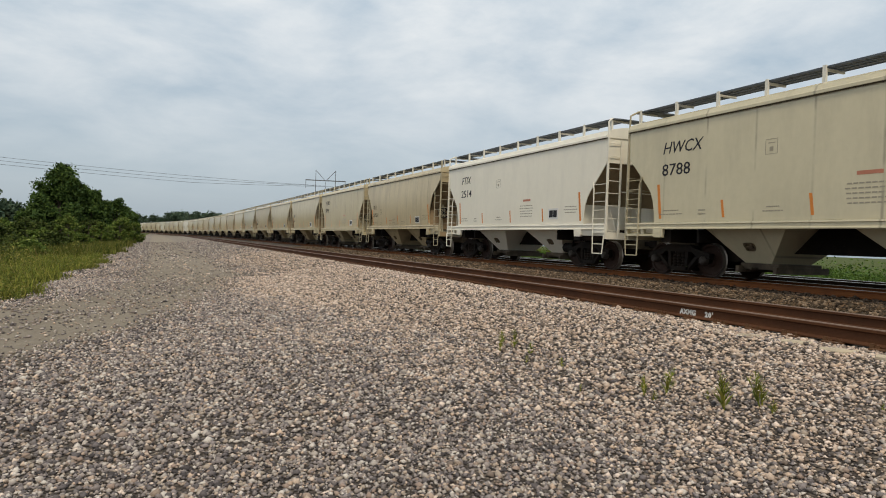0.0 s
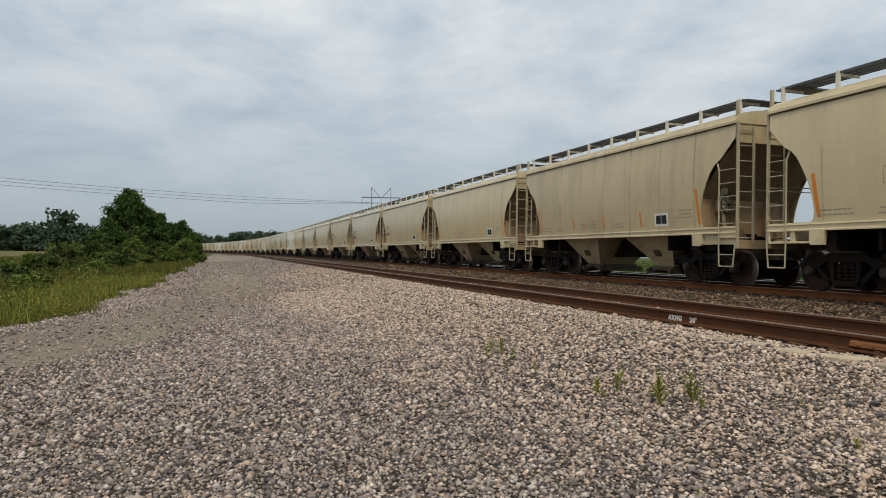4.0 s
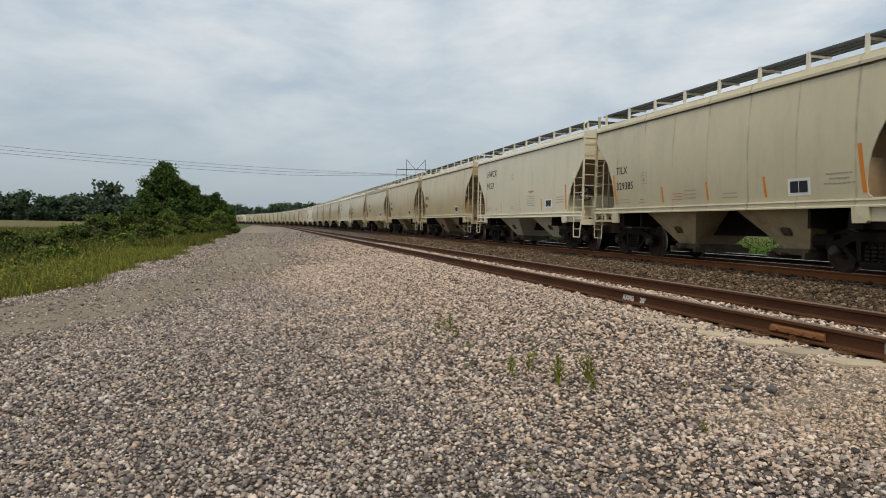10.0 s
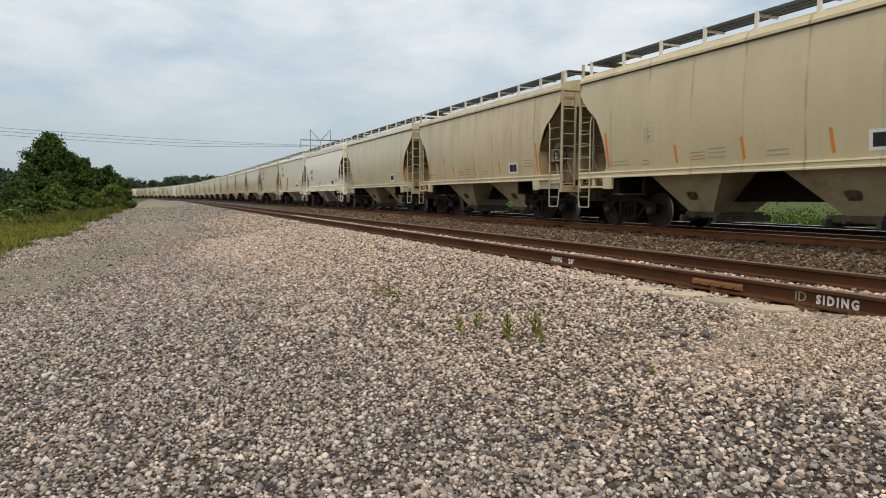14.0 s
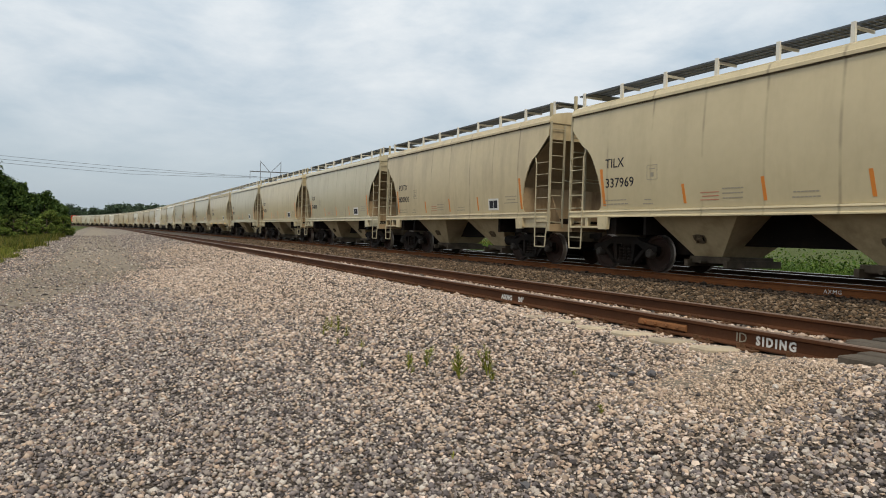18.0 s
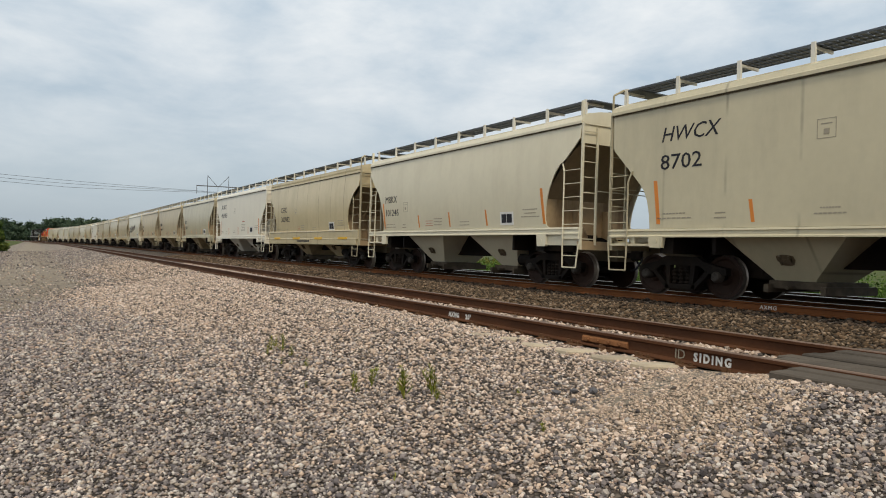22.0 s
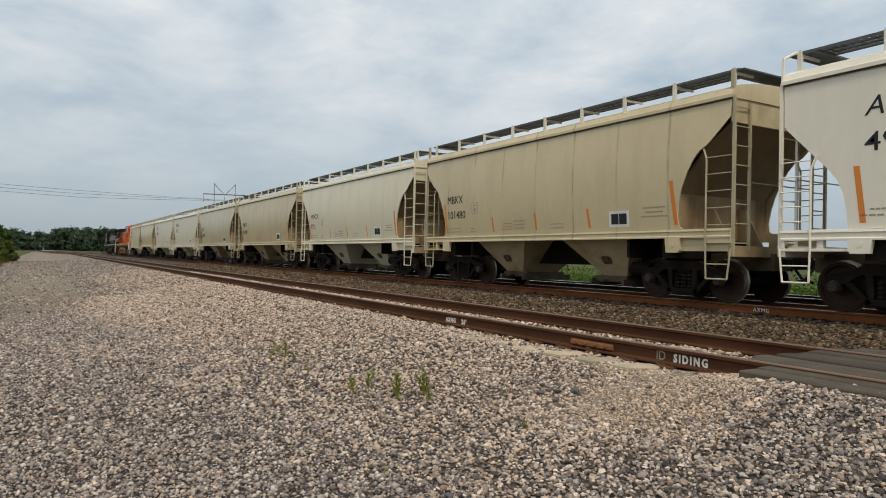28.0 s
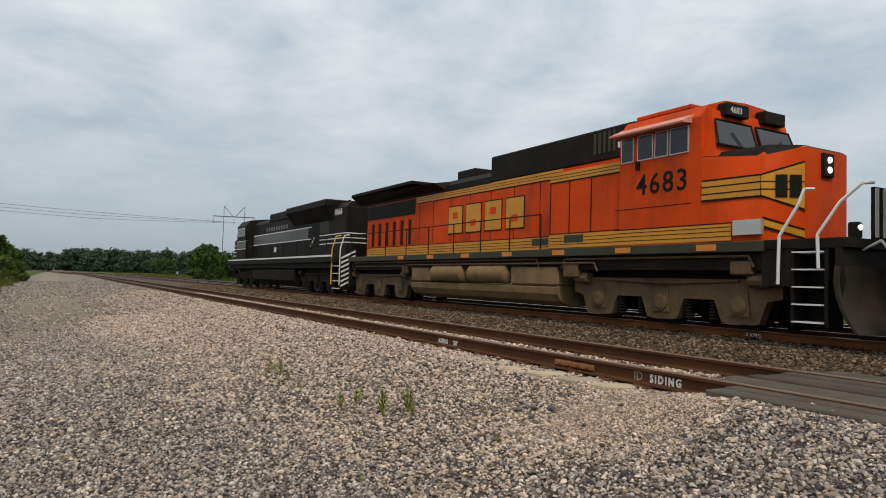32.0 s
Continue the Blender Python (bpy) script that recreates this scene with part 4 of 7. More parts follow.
    quarter = half + [(0.3, 4.9)]
    outline = quarter + [(-x, y) for x, y in quarter[::-1]] + [(-x, -y) for x, y in quarter[1:]] + [(x, -y) for x, y in quarter[:0:-1]]
    prism(bm, outline, 0.93, sill0 + 0.05, "z")
    box(bm, -0.28, 0.28, -4.6, 4.6, 0.72, 0.93)
    part("centre_sill", bm, M["truck"], car)
    bm = B()
    tube(bm, (-0.8, -3.5, 0.66), (-0.8, -2.9, 0.66), 0.17, 10)
    part("brake_cylinder", bm, M["truck"], car)
    bm = B()
    tube(bm, (0.75, 2.9, 0.72), (0.75, 3.7, 0.72), 0.2, 10)
    part("air_reservoir", bm, M["truck"], car)
    for e in (-1, 1):
        bm = B()
        for x in (-0.5, 0.0, 0.5):
            box(bm, x - 0.04, x + 0.04, e * 2.6, e * 4.0, 0.42 + 0.1 * abs(x), 0.55 + 0.1 * abs(x))
        box(bm, -0.55, 0.55, e * 2.9, e * 3.5, 0.55, 1.1)
        part("brake_rigging", bm, M["truck"], car)
    for yc in (-4.58, 4.58):
        make_truck(car, yc)
    # markings on both sides
    for s in (-1,):
        stripe = M["orange"] if kind != "flow" else M["yellow"]
        if kind != "flow":
            for k, (y, h) in enumerate(((-4.80, 0.96), (-2.45 if kind == "angular" else -2.13, 0.48), (0.0, 0.48), (2.50 if kind == "angular" else 2.07, 0.44), (4.82, 0.96))):
                bm = B()
                z0 = sill1 + 0.11
                w, k = (0.050, 0.06) if h > 0.6 else (0.038, 0.035)
                decal(bm, s, [(y - w + k * (2 * f - 1), y + w + k * (2 * f - 1), z0 + h * f) for f in (0, 0.25, 0.5, 0.75, 1)])
                part("reflector_stripe", bm, stripe, car)
        else:
            for y in (-4.6, -1.6, 1.5, 4.7):
                bm = B()
                box(bm, s * W, s * (W + 0.07), y - 0.5, y + 0.5, 1.23, 1.33)
                part("reflector_stripe", bm, stripe, car)
        # black consolidated panel in a white border, small rows of unreadable lettering
        yl = 3.17 * s
        bm = B()
        decal(bm, s, [(yl - 0.32, yl + 0.32, z) for z in (1.65, 1.84, 2.03)])
        part("panel_border", bm, M["whitemark"], car)
        bm = B()
        for q in (-1, 1):
            decal(bm, s, [(yl + q * 0.13 - 0.118, yl + q * 0.13 + 0.118, z) for z in (1.715, 1.84, 1.965)], 0.008)
        part("stencil_panel", bm, M["black"], car)
        bm = B()
        r = random.Random(5)
        for yq, z0, n, w in ((-1.25, 1.78, 5, 0.52) if kind == "angular" else (0.75, 1.72, 3, 0.30), (1.0 if kind == "angular" else -0.9, 1.68, 2, 0.30), (4.25 * s, 1.85, 3, 0.42), (-4.35 * s, 1.68, 2, 0.48), (-3.2 * s, 1.66, 2, 0.18)):
            for j in range(n):
                ww = w * r.uniform(0.6, 1.0)
                for a0 in range(-3, 4):
                    decal(bm, s, [(yq + a0 * ww / 3.5 - ww / 9, yq + a0 * ww / 3.5 + ww / 9, z) for z in (z0 + j * 0.1, z0 + j * 0.1 + 0.028)])
        tagged(part("small_lettering", bm, M["faint"], car), kind="stuff")
        bm = B()
        if kind == "angular":
            decal(bm, s, [(-1.55, -1.0, z) for z in (2.36, 2.44)])
        for j in range(0 if kind == "angular" else 3):
            decal(bm, s, [(1.1, 1.6 - 0.06 * (j % 2), z) for z in (1.70 + j * 0.08, 1.72 + j * 0.08)])
        part("warning_lettering", bm, M["redmark"], car)
        bm = B()
        yb, zb = (3.05, 2.24) if kind == "round" else (1.1, 3.0) if kind == "angular" else (1.7, 2.5)
        for q in ((yb - 0.17, yb + 0.17, zb + 0.34, zb + 0.352), (yb - 0.17, yb + 0.17, zb, zb + 0.012), (yb - 0.17, yb - 0.158, zb, zb + 0.35), (yb + 0.158, yb + 0.17, zb, zb + 0.35), (yb - 0.05, yb + 0.05, zb + 0.07, zb + 0.17), (yb - 0.1, yb + 0.1, zb + 0.25, zb + 0.27)):
            decal(bm, s, [(q[0], q[1], q[2] + (q[3] - q[2]) * f) for f in (0, 0.5, 1)])
        part("plate_marking", bm, M["faint"], car)
    return car


CAR_MODELS = {}
BRAKE_MESHES = {}


def hand_brake(car, e, mat):
    """Spoked brake wheel, gear housing and chain guard on the web of one end (e: which)."""
    L = 6.20
    key = (e, mat.name)
    if key in BRAKE_MESHES:
        for name, me in BRAKE_MESHES[key]:
            new(name, me).parent = car
        return
    made = []
    y0 = e * (L - 0.98)
    bm = B()
    lathe(bm, [(0.25, y0 - 0.015), (0.28, y0), (0.25, y0 + 0.015), (0.235, y0), (0.25, y0 - 0.015)], 18, "y", (-0.95, 0, 2.18))
    for k in range(4):
        a = k * math.pi / 4
        c, d = 0.245 * math.cos(a), 0.245 * math.sin(a)
        tube(bm, (-0.95 - c, y0, 2.18 - d), (-0.95 + c, y0, 2.18 + d), 0.014, 4)
    made.append(part("brake_wheel", bm, M["black"] if mat != M["white"] else mat, car))
    bm = B()
    ya, yb = sorted((e * (L - 1.37), e * (L - 1.06)))
    box(bm, -1.10, -0.80, ya, yb, 1.98, 2.42, 0.05)
    box(bm, -1.02, -0.90, ya, yb - 0.08, 2.42, 2.62, 0.02)
    made.append(part("brake_housing", bm, mat, car))
    bm = B()
    tube(bm, (-0.95, e * (L - 1.2), 1.98), (-0.90, e * (L - 1.15), 1.20), 0.05, 6)
    box(bm, -1.06, -0.74, ya, yb, 1.15, 1.24)
    made.append(part("chain_guard", bm, mat, car))
    BRAKE_MESHES[key] = [(o.name.split(".")[0], o.data) for o in made]



def hopper_model(kind, paint):
    key = (kind, paint)
    if key not in CAR_MODELS:
        words = {"beige": "dusty beige", "tan": "weathered tan", "grey": "pale grey-beige", "cream": "clean cream", "white": "fresh white"}[paint]
        shape = {"round": "with rounded lower corners", "angular": "with angled lower corners", "flow": "with bulged sides and deep sills"}[kind]
        CAR_MODELS[key] = hopper_car(kind, paint, f"{words} covered hopper car {shape}")
    return CAR_MODELS[key]


# cars in order from the one that passes first: kind, paint, mark, number
TRAIN = [
    ("round", "beige", "", ""),
    ("angular", "grey", "HWCX", "8788"), ("angular", "white", "FTIX", "2514"), ("round", "tan", "TILX", "337523"), ("angular", "beige", "HWCX", "8796"),
    ("round", "beige", "FTIX", "1749"), ("round", "beige", "FTIX", "1811"), ("round", "tan", "TILX", "337574"), ("round", "grey", "TILX", "330171"),
    ("round", "beige", "", ""), ("round", "tan", "", ""), ("round", "beige", "", ""), ("round", "beige", "TILX", "335105"),
    ("round", "grey", "TILX", "334818"), ("round", "tan", "PWSX", "1401"), ("round", "beige", "", ""), ("round", "grey", "HWCX", "7577"), ("round", "beige", "MBKX", "101335"),
    ("flow", "white", "SHQX", "1438"), ("round", "beige", "TILX", "335004"), ("round", "grey", "MQRX", "112099"), ("round", "beige", "", ""),
    ("round", "grey", "TILX", "329385"), ("angular", "cream", "HWCX", "9153"), ("round", "beige", "HWCX", "7863"),
    ("round", "tan", "TILX", "338822"), ("flow", "beige", "CBFX", "313794"), ("round", "beige", "NAHX", "320448"), ("angular", "cream", "HWCX", "8895"),
    ("round", "beige", "", ""), ("round", "beige", "", ""), ("round", "tan", "", ""), ("round", "grey", "", ""), ("flow", "white", "SHQX", "1222"),
    ("angular", "cream", "FTIX", "2499"), ("angular", "beige", "HWCX", "7989"), ("round", "grey", "TILX", "337004"), ("round", "beige", "TILX", "337066"),
    ("round", "beige", "TILX", "337969"), ("round", "tan", "PDTX", "800000"), ("round", "grey", "TILX", "334858"), ("round", "beige", "TILX", "334726"),
    ("round", "grey", "TILX", "338157"), ("flow", "beige", "CITX", "221702"), ("round", "grey", "TILX", "339338"), ("round", "beige", "FTIX", "1833"),
    ("angular", "grey", "HWCX", "8702"), ("round", "cream", "MBKX", "101246"), ("flow", "beige", "CEFX", "300982"), ("angular", "white", "AOKX", "493903"),
    ("round", "grey", "TILX", "331550"), ("round", "tan", "MBKX", "101485"), ("round", "tan", "FTIX", "1888"), ("round", "cream", "TILX", "33251"),
    ("flow", "tan", "", ""), ("round", "beige", "", ""), ("round", "tan", "", ""), ("angular", "tan", "MQRX", "112044"), ("angular", "white", "AOKX", "493819"),
    ("round", "beige", "MBKX", "101480"), ("round", "cream", "HWCX", "7721"), ("round", "beige", "MBKX", "101509"),
    ("round", "grey", "TILX", "335055"), ("angular", "cream", "HWCX", "9175"), ("angular", "cream", "FTIX", "2483"), ("round", "beige", "TILX", "339479"), ("angular", "beige", "AOKX", "493654"),
]
# cars whose hand brake stands at the end that comes first
BRAKE_FIRST = ("493903", "221702", "8796", "9153", "337523", "101335", "320448")
# travel of the train in metres along the track by time
TRAVEL = [(0, -1.87), (1, 26.09), (2, 53.12), (3, 82.17), (6, 165.93), (7, 193.93), (8, 221.03), (9, 248.98), (10, 277.85), (11, 304.83), (12, 332.69), (13, 361.66), (16, 445.53), (17, 472.62), (18, 500.27), (19, 528.23), (20, 556.18), (21, 583.91), (22, 611.85), (23, 639.72), (24, 667.36), (25, 695.14), (28, 778.38), (29, 804.9), (30, 833.7), (31, 861.38), (32, 888.83)]
rolling = []   # (thing, place along the train at no travel)


def paint_torch(car):
    """A painted orange shape with a dark outline low on the side."""
    top = [(2.12, 2.52), (2.02, 2.62), (1.62, 2.60), (1.54, 2.50), (1.50, 1.92), (1.44, 1.82), (1.62, 1.74), (2.06, 1.80), (2.10, 2.1)]
    for grow, mat, x in ((1.06, M["black"], -1.606), (1.0, M["graffiti"], -1.611)):
        bm = B()
        prism(bm, [(1.8 + (y - 1.8) * grow, 2.18 + (z - 2.18) * grow) for y, z in top], -1.58, x, "x")
        part("graffiti", bm, mat, car, "orange painted graffiti shape with a dark outline")
    bm = B()
    for k in range(4):
        prism(bm, [(1.92 - 0.02 * k, 1.70 - k * 0.08), (1.60, 1.68 - k * 0.08), (1.62, 1.63 - k * 0.08), (1.90 - 0.02 * k, 1.65 - k * 0.08)], -1.58, -1.612, "x")
    part("graffiti", bm, M["redmark"], car, "reddish painted bands of graffiti")
    bm = B()
    prism(bm, [(1.95, 1.74), (1.60, 1.74), (1.66, 1.38), (1.88, 1.38)], -1.58, -1.609, "x")
    part("graffiti", bm, M["whitemark"], car, "pale painted base of graffiti")
    bm = B()
    pipe(bm, [(-1.612, 2.34, 1.72), (-1.612, 2.20, 1.76), (-1.612, 2.12, 1.66), (-1.612, 2.30, 1.58), (-1.612, 2.10, 1.56)], 0.014, 5)
    part("graffiti", bm, M["black"], car, "small dark painted scribble")
    bm = B()
    pipe(bm, [(-1.645, 2.42, 1.48), (-1.645, 2.26, 1.52), (-1.645, 2.22, 1.42), (-1.645, 2.06, 1.50), (-1.645, 2.04, 1.40)], 0.014, 5)
    part("graffiti", bm, M["black"], car, "small dark painted scribble")


def paint_scrawl(car):
    """A loose black scrawl of spray paint across the side: loops, legs and smudged fills."""
    r = random.Random(4)
    x = -1.662

    def stroke(pts, w=0.013):
        bm = B()
        pipe(bm, [(x, 3.7 - (3.7 - a) * 1.5, 2.66 + (b - 2.66) * 1.1) for a, b in pts], w, 5)
        part("graffiti", bm, M["black"], car, "loose black scrawl of spray paint")

    def loop(y0, z0, ry, rz, turn=0.0, n=11):
        stroke([(y0 + ry * math.cos(turn + 6.6 * k / (n - 1)) * r.uniform(0.85, 1.1), z0 + rz * math.sin(turn + 6.6 * k / (n - 1)) * r.uniform(0.85, 1.1)) for k in range(n)])
    loop(3.55, 2.62, 0.20, 0.24)
    loop(3.42, 2.60, 0.10, 0.15, 1.0)
    stroke([(3.10, 2.30), (3.02, 2.95), (2.86, 2.98), (2.78, 2.78), (2.95, 2.66), (2.72, 2.22)])
    stroke([(2.62, 2.24), (2.50, 2.72), (2.36, 2.96), (2.30, 2.60), (2.44, 2.55), (2.20, 2.40)])
    stroke([(2.08, 3.02), (2.02, 2.52), (1.90, 2.46)])
    stroke([(1.72, 2.98), (1.70, 2.56), (1.52, 2.44), (1.40, 2.60), (1.38, 3.00)])
    loop(0.92, 2.78, 0.34, 0.26)
    loop(0.86, 2.80, 0.20, 0.14, 2.0)
    stroke([(1.25, 2.70), (1.02, 2.98), (0.70, 3.04), (0.52, 2.86)])
    for k in range(9):
        a, b = 3.7 - k * 0.36, r.uniform(2.4, 2.9)
        stroke([(a + r.uniform(-0.25, 0.25), b + r.uniform(-0.25, 0.25)) for _ in range(4)], 0.009)
    for k in range(9):
        bm = B()
        y0, z0 = 3.55 - k * 0.52 + r.uniform(-0.1, 0.1), 2.66 + r.uniform(-0.14, 0.14)
        prism(bm, [(y0 + 0.22 * math.cos(a), z0 + 0.16 * math.sin(a) * r.uniform(0.5, 1.3)) for a in (0, 1.1, 2.2, 3.3, 4.4, 5.4)], x + 0.03, x - 0.004, "x")
        part("graffiti", bm, M["smudge"], car, "grey smudged spray paint fill")


def build_train():
    used = set()
    cars = []
    for i, (kind, paint, mark, number) in enumerate(TRAIN):
        model = hopper_model(kind, paint)
        y = PITCH * (i - 1) + PITCH / 2 + 0.63
        if (kind, paint) in used:
            car = copy_thing(model, Matrix.Translation((0, y, 0)))
        else:
            used.add((kind, paint))
            car = model
            car.matrix_basis = Matrix.Translation((0, y, 0))
        rolling.append((car, y))
        cars.append(car)
    for car, (kind, paint, mark, number) in zip(cars, TRAIN):
        hand_brake(car, -1 if number in BRAKE_FIRST or (not number and paint == "tan") else 1, M[paint] if paint in ("white", "cream") else M["ladder"])
        if number == "300982":
            bm = B()
            prism(bm, [(-1.50, 0.98), (-1.64, 0.98), (-1.655, 1.01), (-1.655, 1.25), (-1.50, 1.25)], -6.1, 6.1, "y")
            part("deep_side_sill", bm, M["beige"], car)
            bm = B()
            for k in range(14):
                a = 1.4 - k * 0.13
                box(bm, -1.662, -1.65, a - 0.085 - (0.03 if k == 3 else 0), a, 1.10, 1.20)
            part("sill_lettering", bm, M["black"], car)
        if number == "2499":
            paint_torch(car)
        if number == "33251":
            paint_scrawl(car)
        if mark:
            b = {"round": 0.075, "flow": 0.09, "angular": 0.0}[kind]
            low = {"round": 1.54, "flow": 1.64, "angular": 1.46}[kind]
            big = kind == "angular" or mark in ("MBKX", "CEFX", "CBFX", "CITX", "SHQX")
            h = 0.46 if kind == "angular" else 0.40 if kind == "flow" else 0.36 if big else 0.34
            slant = 0.25 if kind == "angular" and mark in ("HWCX", "FTIX", "AOKX") else 0.0
            y0, z0 = (4.76, 3.36) if kind == "angular" else (4.72, 2.62) if kind == "round" else (4.12, 2.66)

            def on_side(z):
                """Pose of a row of letters lying on the bulged side."""
                xa, xb = (1.583 + b * math.sin(math.pi * (q - low) / (4.18 - low)) for q in (z, z + h * 0.72))
                return side_text_pose(-xa, y0, z) @ Matrix.Rotation(math.atan2(xb - xa, h * 0.72), 4, "X")
            lettering("reporting_mark", mark, h, M["black"], car, on_side(z0), "black stencilled letters", slant)
            lettering("car_number", number, h, M["black"], car, on_side(z0 - (0.60 if kind == "angular" else 0.5)), "black stencilled figures", stretch=1.2 if kind == "angular" else 1.18 if kind == "flow" else 1.04, bold=0.001)


build_train()

# ---- locomotives ----
M["loco_orange"] = material("orange_locomotive_paint", (0.62, 0.062, 0.005), 0.55, vary=0.12, scale=0.8, grain=8, stain=(0.22, 0.045, 0.014), stain_amount=0.7, streak=True, spec=0.10)
M["loco_black"] = material("black_locomotive_paint", (0.0125, 0.0105, 0.0090), 0.6, vary=0.25, scale=0.8, grain=10, stain=(0.040, 0.031, 0.023), stain_amount=0.35, spec=0.1)
M["loco_olive"] = material("grimy_dark_green_sill", (0.045, 0.045, 0.030), 0.6, vary=0.15, scale=1.5, grain=10, spec=0.2)
M["loco_yellow"] = material("yellow_locomotive_stripe", (0.60, 0.25, 0.008), 0.5, vary=0.08, scale=1.5, grain=8, stain=(0.35, 0.17, 0.03), stain_amount=0.35)
M["loco_grey"] = material("lightning_grey_band", (0.10, 0.105, 0.10), 0.5, vary=0.08)
M["loco_white"] = material("white_pinstripe_paint", (0.72, 0.72, 0.70), 0.5, vary=0.05)
M["loco_dusty"] = material("dust_covered_steel", (0.215, 0.138, 0.066), 0.75, vary=0.2, scale=1.5, grain=12, stain=(0.070, 0.048, 0.033), stain_amount=0.65, spec=0.2)
M["truck_dust"] = material("dusty_truck_steel", (0.120, 0.078, 0.040), 0.8, vary=0.25, scale=2, grain=14, stain=(0.040, 0.028, 0.020), stain_amount=0.7, spec=0.2)
M["plough"] = material("worn_black_plough_paint", (0.022, 0.017, 0.013), 0.65, vary=0.25, scale=1.5, grain=12, stain=(0.12, 0.075, 0.04), stain_amount=0.4, spec=0.3)
M["loco_awning"] = material("faded_pink_sunshade", (0.62, 0.25, 0.18), 0.6, vary=0.08)
M["loco_pane"] = material("dark_cab_glass", (0.02, 0.025, 0.03), 0.08, vary=0.1, spec=0.45)
M["silver"] = material("silver_window_frame", (0.55, 0.53, 0.50), 0.4, 0.6, vary=0.08)
M["lamp"] = bpy.data.materials.new("lit_headlamp")
M["lamp"].use_nodes = True
_b = M["lamp"].node_tree.nodes["Principled BSDF"]
_b.inputs["Emission Color"].default_value, _b.inputs["Emission Strength"].default_value = (1, 0.93, 0.80, 1), 1.3


def boxes(name, mat, parent, *rows, label="", bevel=0.0):
    bm = B()
    for r in rows:
        box(bm, *r, bevel=bevel)
    return part(name, bm, mat, parent, label)


def loco_truck(parent, yc, base=2.05, paint="truck_dust"):
    bm = B()
    box(bm, -0.9, 0.9, yc - 0.5, yc + 0.5, 0.55, 0.95)
    box(bm, -0.95, 0.95, yc - base - 0.9, yc - base - 0.7, 0.6, 0.85)
    for k in (-1, 0, 1):
        box(bm, -0.62, 0.62, yc + k * base - 0.75, yc + k * base + 0.75, 0.25, 1.0)
    box(bm, -0.93, 0.93, yc - base - 0.7, yc + base + 0.7, 0.86, 1.32)
    truck = part("loco_truck", bm, M["truck"], parent, "dusty cast-steel three-axle locomotive truck")
    for k in (-1, 0, 1):
        y = yc + k * base
        for s in (-1, 1):
            bm = B()
            x = s * 0.70
            lathe(bm, [(0.10, x + s * 0.09), (0.44, x + s * 0.06), (0.47, x + s * 0.10), (0.525, x + s * 0.10), (0.53, x), (0.555, x - s * 0.02), (0.55, x - s * 0.045), (0.10, x - s * 0.04)], 22, "x", (0, y, 0.53))
            part("wheel", bm, M["wheel"], truck, smooth=True)
        bm = B()
        tube(bm, (-1.0, y, 0.53), (1.0, y, 0.53), 0.1, 8)
        part("axle", bm, M["truck"], truck)
    for s in (-1, 1):
        x0, x1 = s * 0.96, s * 1.16
        bm = B()
        e = base + 0.95
        arch = [(e, 0.66), (base + 0.62, 0.58), (base + 0.46, 0.15)]
        for k in (1, 0, -1):
            if k < 1:
                arch += [(k * base + 0.62, 0.60), (k * base + 0.44, 0.15)]
            arch += [(k * base + 0.30, 0.12), (k * base - 0.30, 0.12), (k * base - 0.44, 0.15), (k * base - 0.62, 0.60)]
        arch += [(-e, 0.66), (-e, 0.92), (-e + 0.4, 1.04), (e - 0.4, 1.04), (e, 0.92)]
        prism(bm, [(yc + a, z) for a, z in arch], x0, x1)
        for k in (-1, 0, 1):
            y = yc + k * base
            prism(bm, [(y - 0.20, 0.80), (y + 0.20, 0.80), (y + 0.26, 0.28), (y - 0.26, 0.28)], x1, x1 + s * 0.04)
            lathe(bm, [(0.20, s * 1.16), (0.20, s * 1.22), (0.13, s * 1.25), (0.0, s * 1.25)], 12, "x", (0, y, 0.50))
        part("truck_frame", bm, M[paint], truck)
        for k in (-0.5, 0.5):
            y = yc + k * base
            bm = B()
            for q in (-0.32, 0.32):
                for j in range(6):
                    z = 0.16 + j * 0.07
                    lathe(bm, [(0.07, z), (0.10, z + 0.018), (0.10, z + 0.04), (0.07, z + 0.06)], 8, "z", (s * 1.05, y + q, 0))
            part("coil_springs", bm, M["truck"], truck)
        bm = B()
        tube(bm, (s * 1.22, yc - base - 0.75, 1.02), (s * 1.22, yc - base - 0.3, 1.02), 0.15, 10)
        tube(bm, (s * 1.22, yc + base + 0.3, 1.02), (s * 1.22, yc + base + 0.75, 1.02), 0.15, 10)
        pipe(bm, [(s * 1.18, yc - base, 1.0), (s * 1.22, yc, 0.93), (s * 1.18, yc + base, 1.0)], 0.025)
        part("brake_rigging", bm, M[paint], truck)
    return truck


def loco_couplers(root, y0, y1):
    for e, y in ((-1, y0), (1, y1)):
        bm = B()
        box(bm, -0.1, 0.1, min(y, y - e * 0.7), max(y, y - e * 0.7), 0.78, 0.95, 0.02)
        box(bm, -0.17, 0.13, min(y + e * 0.12, y - e * 0.15), max(y + e * 0.12, y - e * 0.15), 0.72, 1.02, 0.04)
        part("coupler", bm, M["truck"], root)


def railing(root, ys, x, z0, z1, mat, r=0.02):
    for y in ys:
        bm = B()
        tube(bm, (x, y, z0), (x, y, z1), r, 5)
        part("stanchion", bm, mat, root)
    bm = B()
    tube(bm, (x, ys[0], z1), (x, ys[-1], z1), r, 5)
    part("handrail", bm, mat, root)


